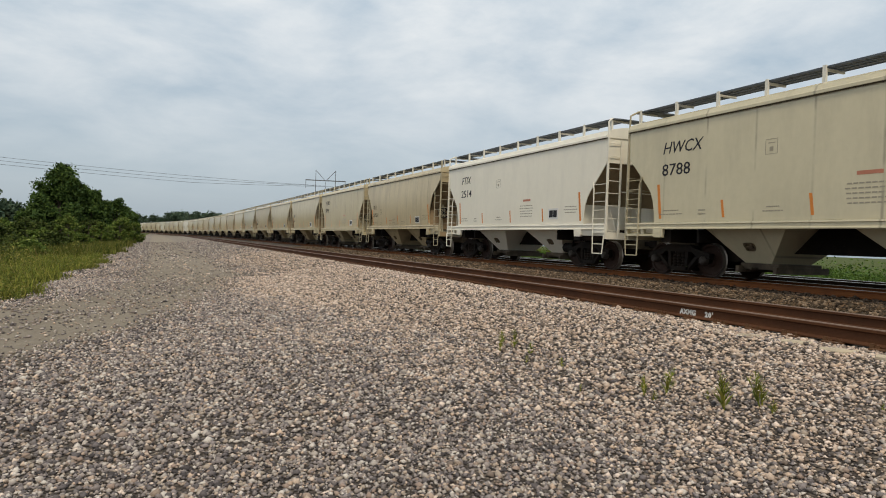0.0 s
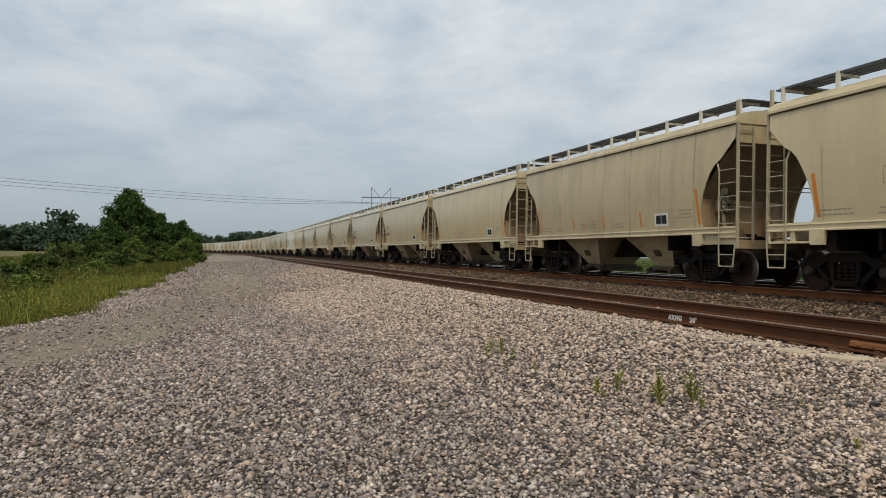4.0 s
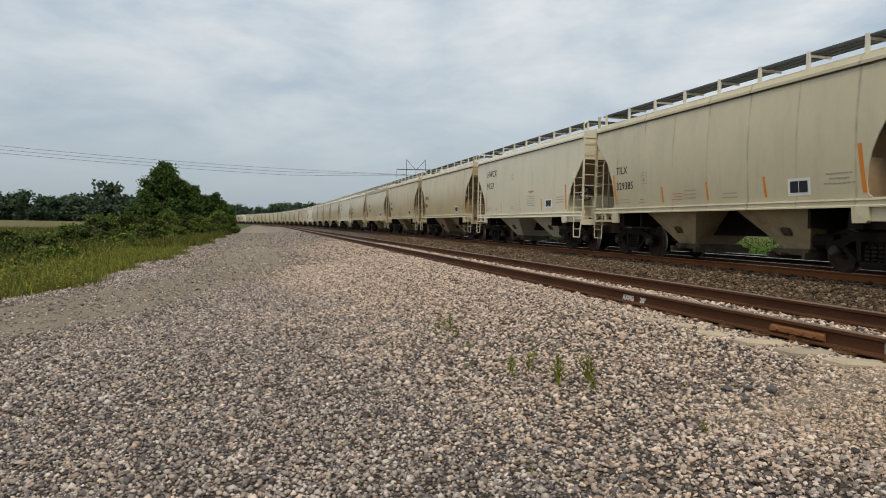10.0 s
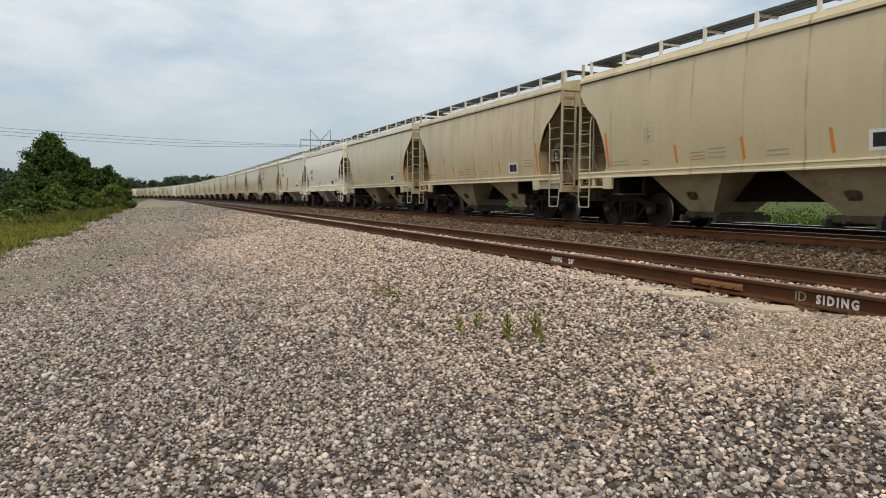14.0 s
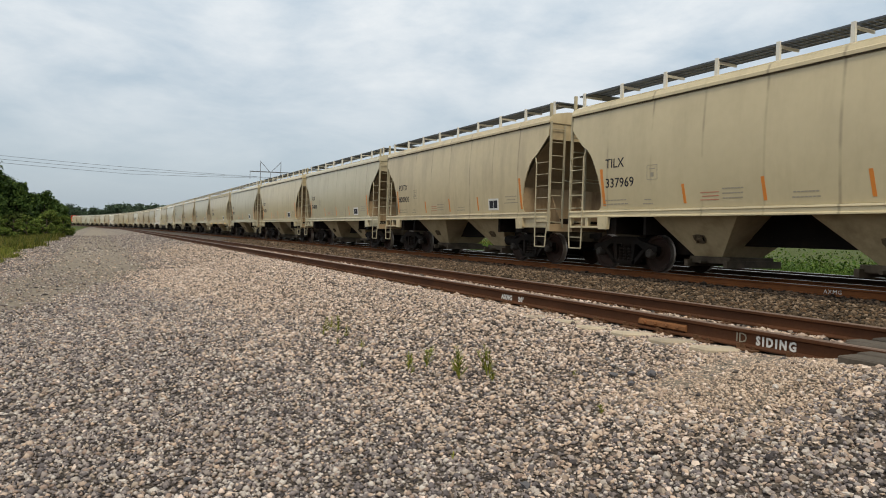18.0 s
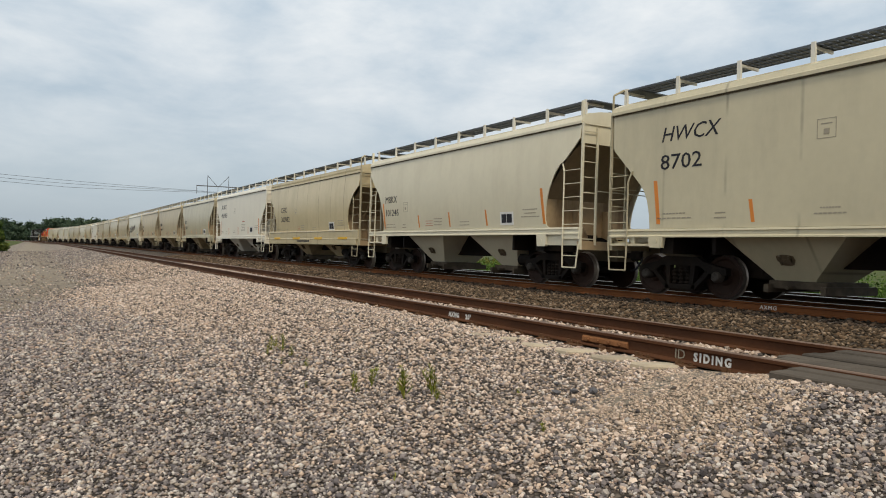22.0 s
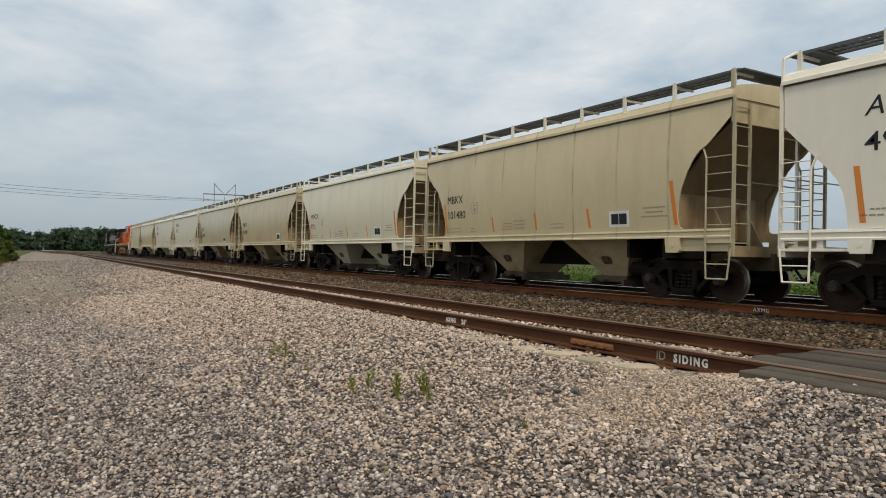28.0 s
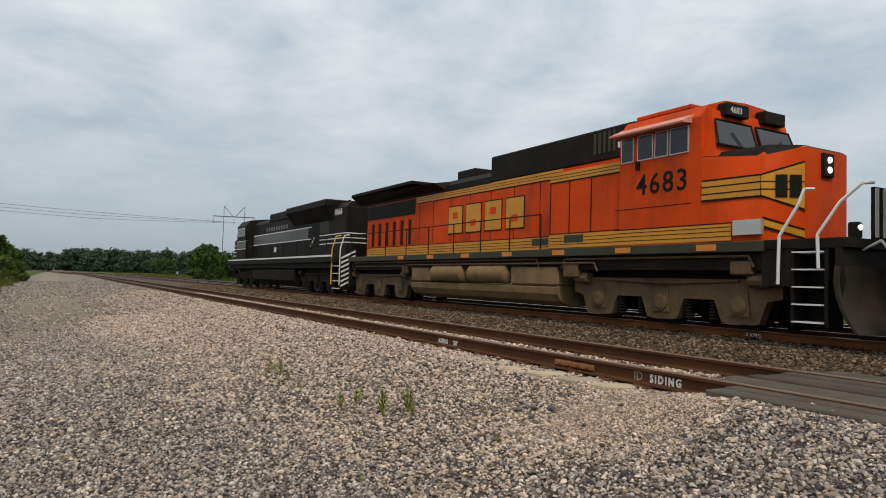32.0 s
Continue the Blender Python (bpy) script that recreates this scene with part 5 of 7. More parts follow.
def cab_nose(bm, y_cab, y_side, y_front, z0, z1, zc, w0=1.45, w1=1.36, w2=0.72):
    """A wide tapered nose: plan outline swept up, with a crowned top."""
    plan = [(-w0, y_cab), (-w1, y_side), (-w2, y_front), (w2, y_front), (w1, y_side), (w0, y_cab)]
    lo = [bm.verts.new((x, y, z0)) for x, y in plan]
    hi = [bm.verts.new((x, y, z)) for (x, y), z in zip(plan, (z1 + 0.17, z1 + 0.02, z1 + 0.20, z1 + 0.20, z1 + 0.02, z1 + 0.17))]
    s = 0.10 if y_cab > y_front else -0.10
    ins = [bm.verts.new((x * 0.86, y + s * (1 if i in (2, 3) else 0), zc)) for i, (x, y) in enumerate(plan)]
    for a, b in ((lo, hi), (hi, ins)):
        for i in range(len(plan)):
            j = (i + 1) % len(plan)
            bm.faces.new((a[i], a[j], b[j], b[i]))
    bm.faces.new(lo[::-1])
    bm.faces.new(ins)
    for f in bm.faces:
        if all(v.co.z > z1 - 0.01 for v in f.verts):
            f.material_index = 1


def orange_locomotive():
    C = 14.5   # all places along it are given from here
    root = thing("orange_locomotive", "orange, black and yellow wide-nosed diesel locomotive trailing the hopper cars", "locomotive", "locomotives", m=Matrix.Translation((0, 903.33, 0)))
    O, K, Y, G = M["loco_orange"], M["loco_black"], M["loco_yellow"], M["loco_olive"]

    def y(v):
        return v - C
    boxes("underframe", M["truck"], root, (-1.38, 1.38, y(5.0), y(26.0), 1.22, 1.62))
    boxes("walkway_sill", G, root, (-1.52, 1.52, y(4.95), y(26.1), 1.58, 1.79), bevel=0.012)
    # cab: side walls with the window opening framed, crowned roof
    bm = B()
    prism(bm, [(-1.46, 1.79), (1.46, 1.79), (1.46, 4.52), (1.25, 4.80), (0.7, 4.97), (0, 5.01), (-0.7, 4.97), (-1.25, 4.80), (-1.46, 4.52)], y(6.45), y(8.85), "y")
    part("cab", bm, O, root)
    bm = B()
    hull(bm, [(-1.40, y(6.1), 3.56), (1.40, y(6.1), 3.56), (1.42, y(6.5), 3.56), (-1.42, y(6.5), 3.56)], [(-1.26, y(6.35), 4.68), (1.26, y(6.35), 4.68), (1.30, y(6.5), 4.74), (-1.30, y(6.5), 4.74)])
    part("cab_front", bm, O, root)
    boxes("roof_hatch", O, root, (-0.9, 0.9, y(7.2), y(8.9), 4.92, 5.04), bevel=0.03)
    bm = B()
    cab_nose(bm, y(6.45), y(5.08), y(4.60), 1.79, 3.46, 3.72)
    # soft upright corners
    edges = [e for e in bm.edges if abs(e.verts[0].co.z - e.verts[1].co.z) > 1.0 and e.verts[0].co.y < y(5.2)]
    bmesh.ops.bevel(bm, geom=edges, offset=0.10, segments=3, affect="EDGES", profile=0.5)
    part("nose", bm, [O, K], root, smooth=True)
    # windscreens, each leaning back, in dark gaskets
    for s in (-1, 1):
        bm = B()
        hull(bm, [(s * 1.345, y(6.093), 3.90), (s * 0.10, y(6.093), 3.90), (s * 0.10, y(6.16), 3.90), (s * 1.345, y(6.16), 3.90)], [(s * 1.24, y(6.255), 4.42), (s * 0.10, y(6.255), 4.42), (s * 0.10, y(6.32), 4.42), (s * 1.24, y(6.32), 4.42)])
        part("windscreen", bm, M["loco_pane"], root, "dark sloping windscreen")
        bm = B()
        rim = [(s * 1.36, y(6.085), 3.87), (s * 0.08, y(6.085), 3.87), (s * 0.08, y(6.265), 4.45), (s * 1.26, y(6.265), 4.45), (s * 1.36, y(6.085), 3.87)]
        pipe(bm, rim, 0.022)
        part("windscreen_rim", bm, K, root)
        bm = B()
        tube(bm, (s * 0.6, y(6.06), 3.86), (s * 0.85, y(6.16), 4.2), 0.012, 4)
        part("wiper", bm, K, root)
        boxes("number_board", K, root, (s * 0.28, s * 1.0, y(6.16), y(6.42), 4.56, 4.84), bevel=0.015)
        # side windows
        for a, b in ((6.78, 7.28), (7.36, 7.72), (7.80, 8.25), (8.40, 8.78)):
            w = boxes("side_window", M["silver"], root, (s * 1.44, s * 1.485, y(a) - 0.012, y(b) + 0.012, 3.785, 4.38))
            boxes("pane", M["loco_pane"], w, (s * 1.45, s * 1.492, y(a) + 0.015, y(b) - 0.015, 3.81, 4.355))
        bm = B()
        prism(bm, [(s * 1.44, 4.42), (s * 1.74, 4.40), (s * 1.75, 4.44), (s * 1.3, 4.66)], y(6.7), y(8.95), "y")
        part("sunshade", bm, M["loco_awning"], root, "faded pink window awning")
        boxes("mirror", K, root, (s * 1.5, s * 1.62, y(8.15), y(8.2), 3.55, 3.75))
    lettering("board_figures", "4683", 0.20, M["whitemark"], root, Matrix.Translation((-0.92, y(6.15), 4.62)) @ pose(0, 0, 0, 90, 0, 0), "pale figures on a number board")
    x = -1.467
    lettering("cab_number", "4683", 0.68, K, root, side_text_pose(x, y(8.30), 2.98), "large black figures", bold=0.006, spacing=1.16)
    # nose bands: yellow with black edges along the side, a winged emblem of plain shapes in front
    for name, mat, z0, z1, d in (("band_edge", K, 2.66, 3.12, 0.010), ("band", Y, 2.70, 3.08, 0.014), ("band_line", K, 2.80, 2.825, 0.018), ("band_line", K, 2.95, 2.975, 0.018)):
        bm = B()
        hull(bm, [(-1.46 - d, y(6.42), z0), (-1.30, y(6.42), z0), (-1.25, y(5.10), z0), (-1.365 - d, y(5.10), z0)], [(-1.46 - d, y(6.42), z1), (-1.30, y(6.42), z1), (-1.25, y(5.10), z1), (-1.365 - d, y(5.10), z1)])
        part(name, bm, mat, root)
        bm = B()
        hi = 0.26 if name != "band_line" else 0.0
        hull(bm, [(-1.365 - d, y(5.08), z0), (-1.2, y(5.08), z0), (-0.6, y(4.67), z0 - hi), (-0.725 - d, y(4.59), z0 - hi)], [(-1.365 - d, y(5.08), z1), (-1.2, y(5.08), z1), (-0.6, y(4.67), z1 + hi), (-0.725 - d, y(4.59), z1 + hi)])
        part(name, bm, mat, root)
    for k in range(2):
        bm = B()
        f0, f1 = 0.34 + 0.33 * k, 0.61 + 0.33 * k
        a, b = Vector((-1.383, y(5.08), 0)), Vector((-0.745, y(4.59), 0))
        p, q = a.lerp(b, f0), a.lerp(b, f1)
        n = Vector((-0.02, -0.01, 0))
        hull(bm, [(*(p + n)[:2], 2.66), (*p[:2], 2.66), (*q[:2], 2.66), (*(q + n)[:2], 2.66)], [(*(p + n)[:2], 3.10), (*p[:2], 3.10), (*q[:2], 3.10), (*(q + n)[:2], 3.10)])
        part("emblem_block", bm, K, root)
    for z0, z1, mat in ((2.10, 2.22, Y), (2.24, 2.27, K), (2.06, 2.09, K)):
        bm = B()
        hull(bm, [(-1.375, y(5.05), z0), (-1.2, y(5.05), z0), (-0.6, y(4.67), z0 - 0.22), (-0.735, y(4.59), z0 - 0.22)], [(-1.375, y(5.05), z1), (-1.2, y(5.05), z1), (-0.6, y(4.67), z1 - 0.22), (-0.735, y(4.59), z1 - 0.22)])
        part("lower_band", bm, mat, root)
    boxes("pale_patch", M["silver"], root, (-1.475, -1.38, y(5.02), y(5.65), 1.92, 2.22))
    # cab side bands
    for z0, z1, mat, xx in ((1.82, 2.16, Y, -1.468), (1.90, 1.915, K, -1.472), (2.0, 2.015, K, -1.472), (2.09, 2.105, K, -1.472), (2.17, 2.19, K, -1.47), (2.66, 2.675, K, -1.466)):
        boxes("cab_band", mat, root, (xx, -1.44, y(5.7) if z0 < 2.5 else y(6.7), y(9.0), z0, z1))
    # lamps on the nose and porch
    for z in (3.46, 3.26):
        bm = B()
        lathe(bm, [(0.0, y(4.50)), (0.055, y(4.50)), (0.07, y(4.53)), (0.07, y(4.62))], 12, "y", (-0.02, 0, z))
        part("headlamp", bm, M["lamp"], root, "lit round headlamp")
    boxes("lamp_housing", K, root, (-0.20, 0.16, y(4.53), y(4.66), 3.12, 3.60), bevel=0.02)
    bm = B()
    lathe(bm, [(0.0, y(3.40)), (0.05, y(3.40)), (0.06, y(3.43)), (0.06, y(3.5))], 12, "y", (-0.95, 0, 2.0))
    part("ditch_lamp", bm, M["lamp"], root, "lit ditch lamp")
    boxes("lamp_bracket", K, root, (-1.02, -0.86, y(3.42), y(3.62), 1.80, 2.10), bevel=0.03)
    # front porch with steps, plough and rails
    boxes("porch", K, root, (-1.45, 1.45, y(3.36), y(5.0), 1.62, 1.80), bevel=0.01)
    boxes("pilot_plate", K, root, (-1.45, 1.45, y(3.45), y(3.58), 0.75, 1.64))
    for s in (-1, 1):
        # mouldboard of the plough: curved forward at the foot and swept back to the side
        bm = B()
        prof = [(0.00, 1.30), (0.03, 1.0), (-0.04, 0.75), (-0.18, 0.5), (-0.38, 0.28), (-0.56, 0.12)]
        rings = []
        for k in range(7):
            f = k / 6
            x = s * (0.04 + 1.47 * f)
            back = 0.42 * f ** 1.5
            rings.append([bm.verts.new((x, y(3.08) + dy * (1 - 0.35 * f) + back, z)) for dy, z in prof] +
                         [bm.verts.new((x, y(3.14) + dy * (1 - 0.35 * f) + back, z)) for dy, z in prof[::-1]])
        n = len(rings[0])
        for a, b in zip(rings, rings[1:]):
            for k in range(n):
                bm.faces.new((a[k], a[(k + 1) % n], b[(k + 1) % n], b[k]))
        bm.faces.new(rings[0])
        bm.faces.new(rings[-1][::-1])
        bmesh.ops.recalc_face_normals(bm, faces=bm.faces[:])
        part("snow_plough", bm, M["plough"], root, "dark brown curved snow plough", smooth=True)
        boxes("side_plate", K, root, (s * 1.30, s * 1.43, y(4.42), y(5.02), 0.92, 1.62))
        boxes("step_well", K, root, (s * 0.95, s * 1.42, y(3.72), y(3.79), 0.2, 1.62), (s * 0.95, s * 1.42, y(4.36), y(4.44), 0.2, 1.62), (s * 0.95, s * 1.0, y(3.72), y(4.44), 0.2, 1.62))
        for k in range(5):
            boxes("step", M["loco_white"], root, (s * 0.98, s * 1.50, y(3.79), y(4.36), 0.26 + k * 0.32, 0.285 + k * 0.32))
        for ys, z in (((4.62, 4.60, 4.28, 4.20, 4.19), 0.95), ((3.84, 3.86, 3.50, 3.16, 3.12), 1.25)):
            bm = B()
            pipe(bm, [(s * 1.52, y(ys[0]), z), (s * 1.52, y(ys[1]), 1.85), (s * 1.44, y(ys[2]), 2.42), (s * 1.38, y(ys[3]), 2.72), (s * 1.1, y(ys[4]), 2.75)], 0.03)
            part("grab_rail", bm, M["loco_white"], root)
    w = boxes("porch_gate", M["loco_black"], root, (-0.62, 0.62, y(3.36), y(3.42), 1.80, 2.75))
    for k in range(5):
        boxes("gate_stripe", M["loco_white"], w, (-0.60 + k * 0.26, -0.49 + k * 0.26, y(3.345), y(3.40), 1.84, 2.73))
    bm = B()
    pipe(bm, [(-0.9, y(3.4), 1.6), (-0.98, y(3.05), 1.75), (-0.95, y(2.85), 1.45), (-0.75, y(2.8), 1.0)], 0.024)
    part("air_hose", bm, M["whitemark"], root)
    # pipes and boxes hung under the walkway
    for q, (x0, z, a, b) in enumerate(((-1.42, 1.50, 5.2, 11.0), (-1.44, 1.40, 9.6, 20.5), (-1.42, 1.52, 12.0, 25.8), (-1.40, 1.36, 19.8, 25.6))):
        bm = B()
        pipe(bm, [(x0, y(a), z - 0.22), (x0, y(a + 0.12), z), (x0, y(b - 0.12), z), (x0, y(b), z - 0.22)], 0.028)
        part("brake_pipe", bm, M["truck_dust"], root)
    for a, b, z0 in ((10.35, 10.95, 1.02), (5.25, 5.75, 1.12), (20.2, 20.7, 1.08)):
        boxes("equipment_case", M["truck_dust"], root, (-1.44, -1.1, y(a), y(b), z0, 1.40), bevel=0.03)
    # long hood
    boxes("hood", O, root, (-0.96, 0.96, y(8.85), y(25.3), 1.79, 4.10), bevel=0.02)
    boxes("equipment_box", O, root, (-1.40, 1.40, y(8.85), y(11.6), 1.79, 3.9), bevel=0.02)
    bm = B()
    prism(bm, [(-0.97, 4.08), (-0.97, 4.30), (-0.75, 4.50), (0, 4.55), (0.75, 4.50), (0.97, 4.30), (0.97, 4.08)], y(15.2), y(25.2), "y")
    part("hood_top", bm, K, root)
    boxes("upper_housing", K, root, (-0.98, 0.98, y(8.86), y(15.25), 4.10, 4.95), bevel=0.04)
    for k in range(5):
        boxes("housing_louvre", M["loco_olive"], root, (-1.0, -0.97, y(9.5 + k * 0.18), y(9.6 + k * 0.18), 4.3, 4.85))
    boxes("data_plate", M["whitemark"], root, (-0.995, -0.97, y(9.25), y(9.42), 4.35, 4.5))
    for z0, z1, mat, d in ((3.86, 4.10, Y, 0.006), (3.93, 3.945, K, 0.010), (4.01, 4.025, K, 0.010), (3.82, 3.855, K, 0.008), (1.82, 2.18, Y, 0.006), (1.90, 1.915, K, 0.010), (1.99, 2.005, K, 0.010), (2.08, 2.095, K, 0.010), (2.19, 2.215, K, 0.008)):
        boxes("hood_band", mat, root, (-0.96 - d, -0.90, y(11.6), y(20.5 if z0 > 3 else 25.2), z0, z1))
        boxes("hood_band", mat, root, (-1.40 - d, -1.2, y(8.9), y(11.6), z0 - (0.0 if z0 < 3 else 0.22), z1 - (0.0 if z0 < 3 else 0.22)))
    for v in (9.9, 10.75, 11.55):
        boxes("door_seam", K, root, (-1.408, -1.3, y(v), y(v) + 0.035, 2.2, 3.6))
    for v in (12.6, 13.9, 15.2, 16.5, 17.8, 19.1, 20.2):
        boxes("door_seam", K, root, (-0.968, -0.9, y(v), y(v) + 0.02, 2.2, 3.85))
    for v in (10.2, 12.2):
        boxes("vent", M["loco_olive"], root, (-1.412 if v < 11.6 else -0.972, -0.9, y(v), y(v) + 0.75, 1.95, 2.15))
    # the large hood emblem as four plain yellow blocks with dark edges
    for k in range(4):
        a = 17.95 - k * 1.2
        e = boxes("emblem_block", K, root, (-0.975, -0.93, y(a - 1.0), y(a), 2.50, 3.52))
        boxes("emblem_face", Y, e, (-0.985, -0.95, y(a - 0.96), y(a - 0.04), 2.54, 3.48))
        boxes("emblem_notch", O, e, (-0.992, -0.96, y(a - 0.66), y(a - 0.34), 2.74 if k % 2 else 3.05, 2.95 if k % 2 else 3.28))
    # radiator section: overhanging wings, inlet slots
    for s in (-1, 1):
        bm = B()
        hull(bm, [(s * 0.9, y(18.2), 4.15), (s * 0.9, y(26.1), 4.20), (s * 1.0, y(26.1), 4.20), (s * 1.0, y(18.2), 4.18)], [(s * 0.3, y(18.0), 4.55), (s * 0.3, y(26.3), 4.72), (s * 1.42, y(26.3), 4.60), (s * 1.36, y(18.4), 4.40)])
        part("radiator_wing", bm, K, root)
    boxes("radiator_top", K, root, (-1.38, 1.38, y(20.2), y(26.3), 4.56, 4.70), bevel=0.02)
    for k in range(6):
        v = 20.9 + k * 0.72
        boxes("inlet_slot", K, root, (-0.978, -0.9, y(v), y(v) + 0.22, 2.25, 3.25))
        boxes("slot_bar", M["loco_orange"], root, (-1.0, -0.95, y(v) + 0.26, y(v) + 0.34, 2.2, 3.35))
    boxes("radiator_grille", K, root, (-0.99, -0.9, y(20.6), y(25.2), 3.45, 4.05))
    boxes("exhaust_stack", K, root, (-0.55, 0.55, y(16.9), y(18.1), 4.5, 4.86), bevel=0.03)
    bm = B()
    for q in (-0.3, 0, 0.3):
        tube(bm, (q, y(15.6), 4.70), (q, y(15.95), 4.74), 0.05, 8, r2=0.10)
    box(bm, -0.4, 0.4, y(15.7), y(15.8), 4.5, 4.68)
    part("horn", bm, K, root)
    railing(root, [y(v) for v in (11.9, 13.4, 15.0, 16.7, 18.5, 20.3, 22.2, 24.2, 25.9)], -1.47, 1.79, 2.78, K)
    railing(root, [y(v) for v in (11.9, 16.7, 21.5, 25.9)], 1.47, 1.79, 2.78, K)
    # tank with a shelf for two air reservoirs
    bm = B()
    for s in (-1, 1):
        pts = [(s * 0.3, 0.24), (s * 0.95, 0.24), (s * 1.25, 0.36), (s * 1.40, 0.56), (s * 1.42, 0.74), (s * 1.30, 0.78), (s * 0.3, 0.78)]
        prism(bm, pts, y(11.2), y(19.9), "y")
    part("fuel_tank", bm, M["loco_dusty"], root, "dusty fuel tank with sloped lower edges")
    boxes("tank_end", M["loco_dusty"], root, (-1.41, 1.41, y(11.2), y(13.4), 0.785, 1.32), bevel=0.05)
    boxes("tank_end", M["loco_dusty"], root, (-1.41, 1.41, y(18.5), y(19.9), 0.785, 1.32), bevel=0.05)
    for a, b in ((13.55, 15.8), (16.1, 18.3)):
        bm = B()
        lathe(bm, [(0.0, y(a)), (0.2, y(a) + 0.03), (0.30, y(a) + 0.12), (0.30, y(b) - 0.12), (0.2, y(b) - 0.03), (0.0, y(b))], 16, "y", (-1.26, 0, 1.10))
        part("air_reservoir", bm, M["loco_dusty"], root, smooth=True)
    boxes("reflector", M["orange"], root, *[(-1.528, -1.5, y(v), y(v) + 0.5, 1.62, 1.75) for v in (6.0, 8.4, 10.8, 13.2, 15.6, 18.0, 20.4)])
    loco_truck(root, y(7.75))
    loco_truck(root, y(23.3))
    boxes("rear_plate", K, root, (-1.45, 1.45, y(26.0), y(26.15), 0.45, 1.8))
    loco_couplers(root, y(2.3), y(26.85))
    rolling.append((root, 903.33))


def black_locomotive():
    C = 39.2
    root = thing("black_locomotive", "black diesel locomotive with white pinstripes and a grey side band", "locomotive", "locomotives", m=Matrix.Translation((0, 928.03, 0)))
    K, W, G = M["loco_black"], M["loco_white"], M["loco_grey"]

    def y(v):
        return v - C
    boxes("underframe", M["truck"], root, (-1.4, 1.4, y(28.2), y(50.6), 1.30, 1.62))
    boxes("walkway_sill", K, root, (-1.52, 1.52, y(27.9), y(50.9), 1.58, 1.84), bevel=0.012)
    boxes("sill_stripe", W, root, (-1.53, -1.5, y(28.4), y(50.8), 1.86, 1.95))
    boxes("hood", K, root, (-0.98, 0.98, y(27.8), y(45.6), 1.84, 4.35), bevel=0.03)
    bm = B()
    prism(bm, [(-0.98, 4.33), (-0.7, 4.62), (0, 4.68), (0.7, 4.62), (0.98, 4.33)], y(27.9), y(45.6), "y")
    part("hood_top", bm, K, root)
    bm = B()
    for s in (-1, 1):
        hull(bm, [(s * 0.9, y(29.6), 3.75), (s * 0.9, y(36.0), 3.75), (s * 1.0, y(36.0), 3.80), (s * 1.0, y(29.6), 3.80)], [(s * 0.2, y(29.2), 4.85), (s * 0.2, y(36.4), 4.85), (s * 1.5, y(36.2), 4.45), (s * 1.5, y(29.6), 4.45)])
    part("radiator_flare", bm, K, root)
    boxes("radiator_top", K, root, (-1.5, 1.5, y(29.5), y(36.3), 4.43, 4.82), bevel=0.06)
    boxes("dynamic_brake", K, root, (-1.0, 1.0, y(37.2), y(41.5), 4.3, 4.88), bevel=0.08)
    boxes("side_band", G, root, (-0.99, -0.9, y(33.5), y(45.4), 2.95, 3.55))
    for z in (2.92, 3.58):
        boxes("band_stripe", W, root, (-0.995, -0.9, y(33.0), y(45.4), z - 0.03, z + 0.03))
    bm = B()
    hull(bm, [(-0.995, y(33.0), 2.5), (-0.9, y(33.0), 2.5), (-0.9, y(33.12), 2.5), (-0.995, y(33.12), 2.5)], [(-0.995, y(32.4), 3.0), (-0.9, y(32.4), 3.0), (-0.9, y(32.52), 3.0), (-0.995, y(32.52), 3.0)])
    part("band_flash", bm, W, root)
    for z in (2.55, 2.78, 3.01):
        boxes("end_stripe", W, root, (-0.995, -0.9, y(27.8), y(31.6), z, z + 0.05), (-0.98, 0.98, y(27.78), y(27.82), z, z + 0.05))
    boxes("emblem_oval", W, root, (-0.992, -0.9, y(39.7), y(40.2), 2.35, 2.65))
    boxes("faint_lettering", M["loco_grey"], root, *[(-0.99, -0.9, y(37.4 + k * 0.55), y(37.75 + k * 0.55), 3.75, 4.0) for k in range(9)])
    lettering("end_number", "1066", 0.42, W, root, side_text_pose(-0.99, y(29.55), 4.00), "white figures on the hood's end", bold=0.014, stretch=1.35)
    boxes("intake_grille", M["loco_olive"], root, (-0.992, -0.9, y(30.2), y(31.6), 3.15, 3.75))
    # cab at the far end
    bm = B()
    prism(bm, [(-1.5, 1.84), (1.5, 1.84), (1.5, 4.35), (1.2, 4.72), (0, 4.88), (-1.2, 4.72), (-1.5, 4.35)], y(45.6), y(48.2), "y")
    part("cab", bm, K, root)
    bm = B()
    cab_nose(bm, y(48.2), y(49.5), y(50.6), 1.84, 3.3, 3.5)
    part("nose", bm, [K, K], root)
    for a, b in ((46.0, 46.9), (47.1, 47.9)):
        w = boxes("side_window", M["silver"], root, (-1.53, -1.48, y(a), y(b), 3.6, 4.2))
        boxes("pane", M["loco_pane"], w, (-1.535, -1.5, y(a) + 0.06, y(b) - 0.06, 3.66, 4.14))
    boxes("cab_band", G, root, (-1.515, -1.4, y(45.6), y(48.2), 2.7, 3.2))
    for z in (2.66, 3.22):
        boxes("cab_stripe", W, root, (-1.52, -1.4, y(45.6), y(48.2), z, z + 0.05))
    for z in (2.2, 2.45, 2.7, 2.95):
        boxes("nose_stripe", W, root, (-1.46, -1.3, y(48.2), y(49.5), z, z + 0.05))
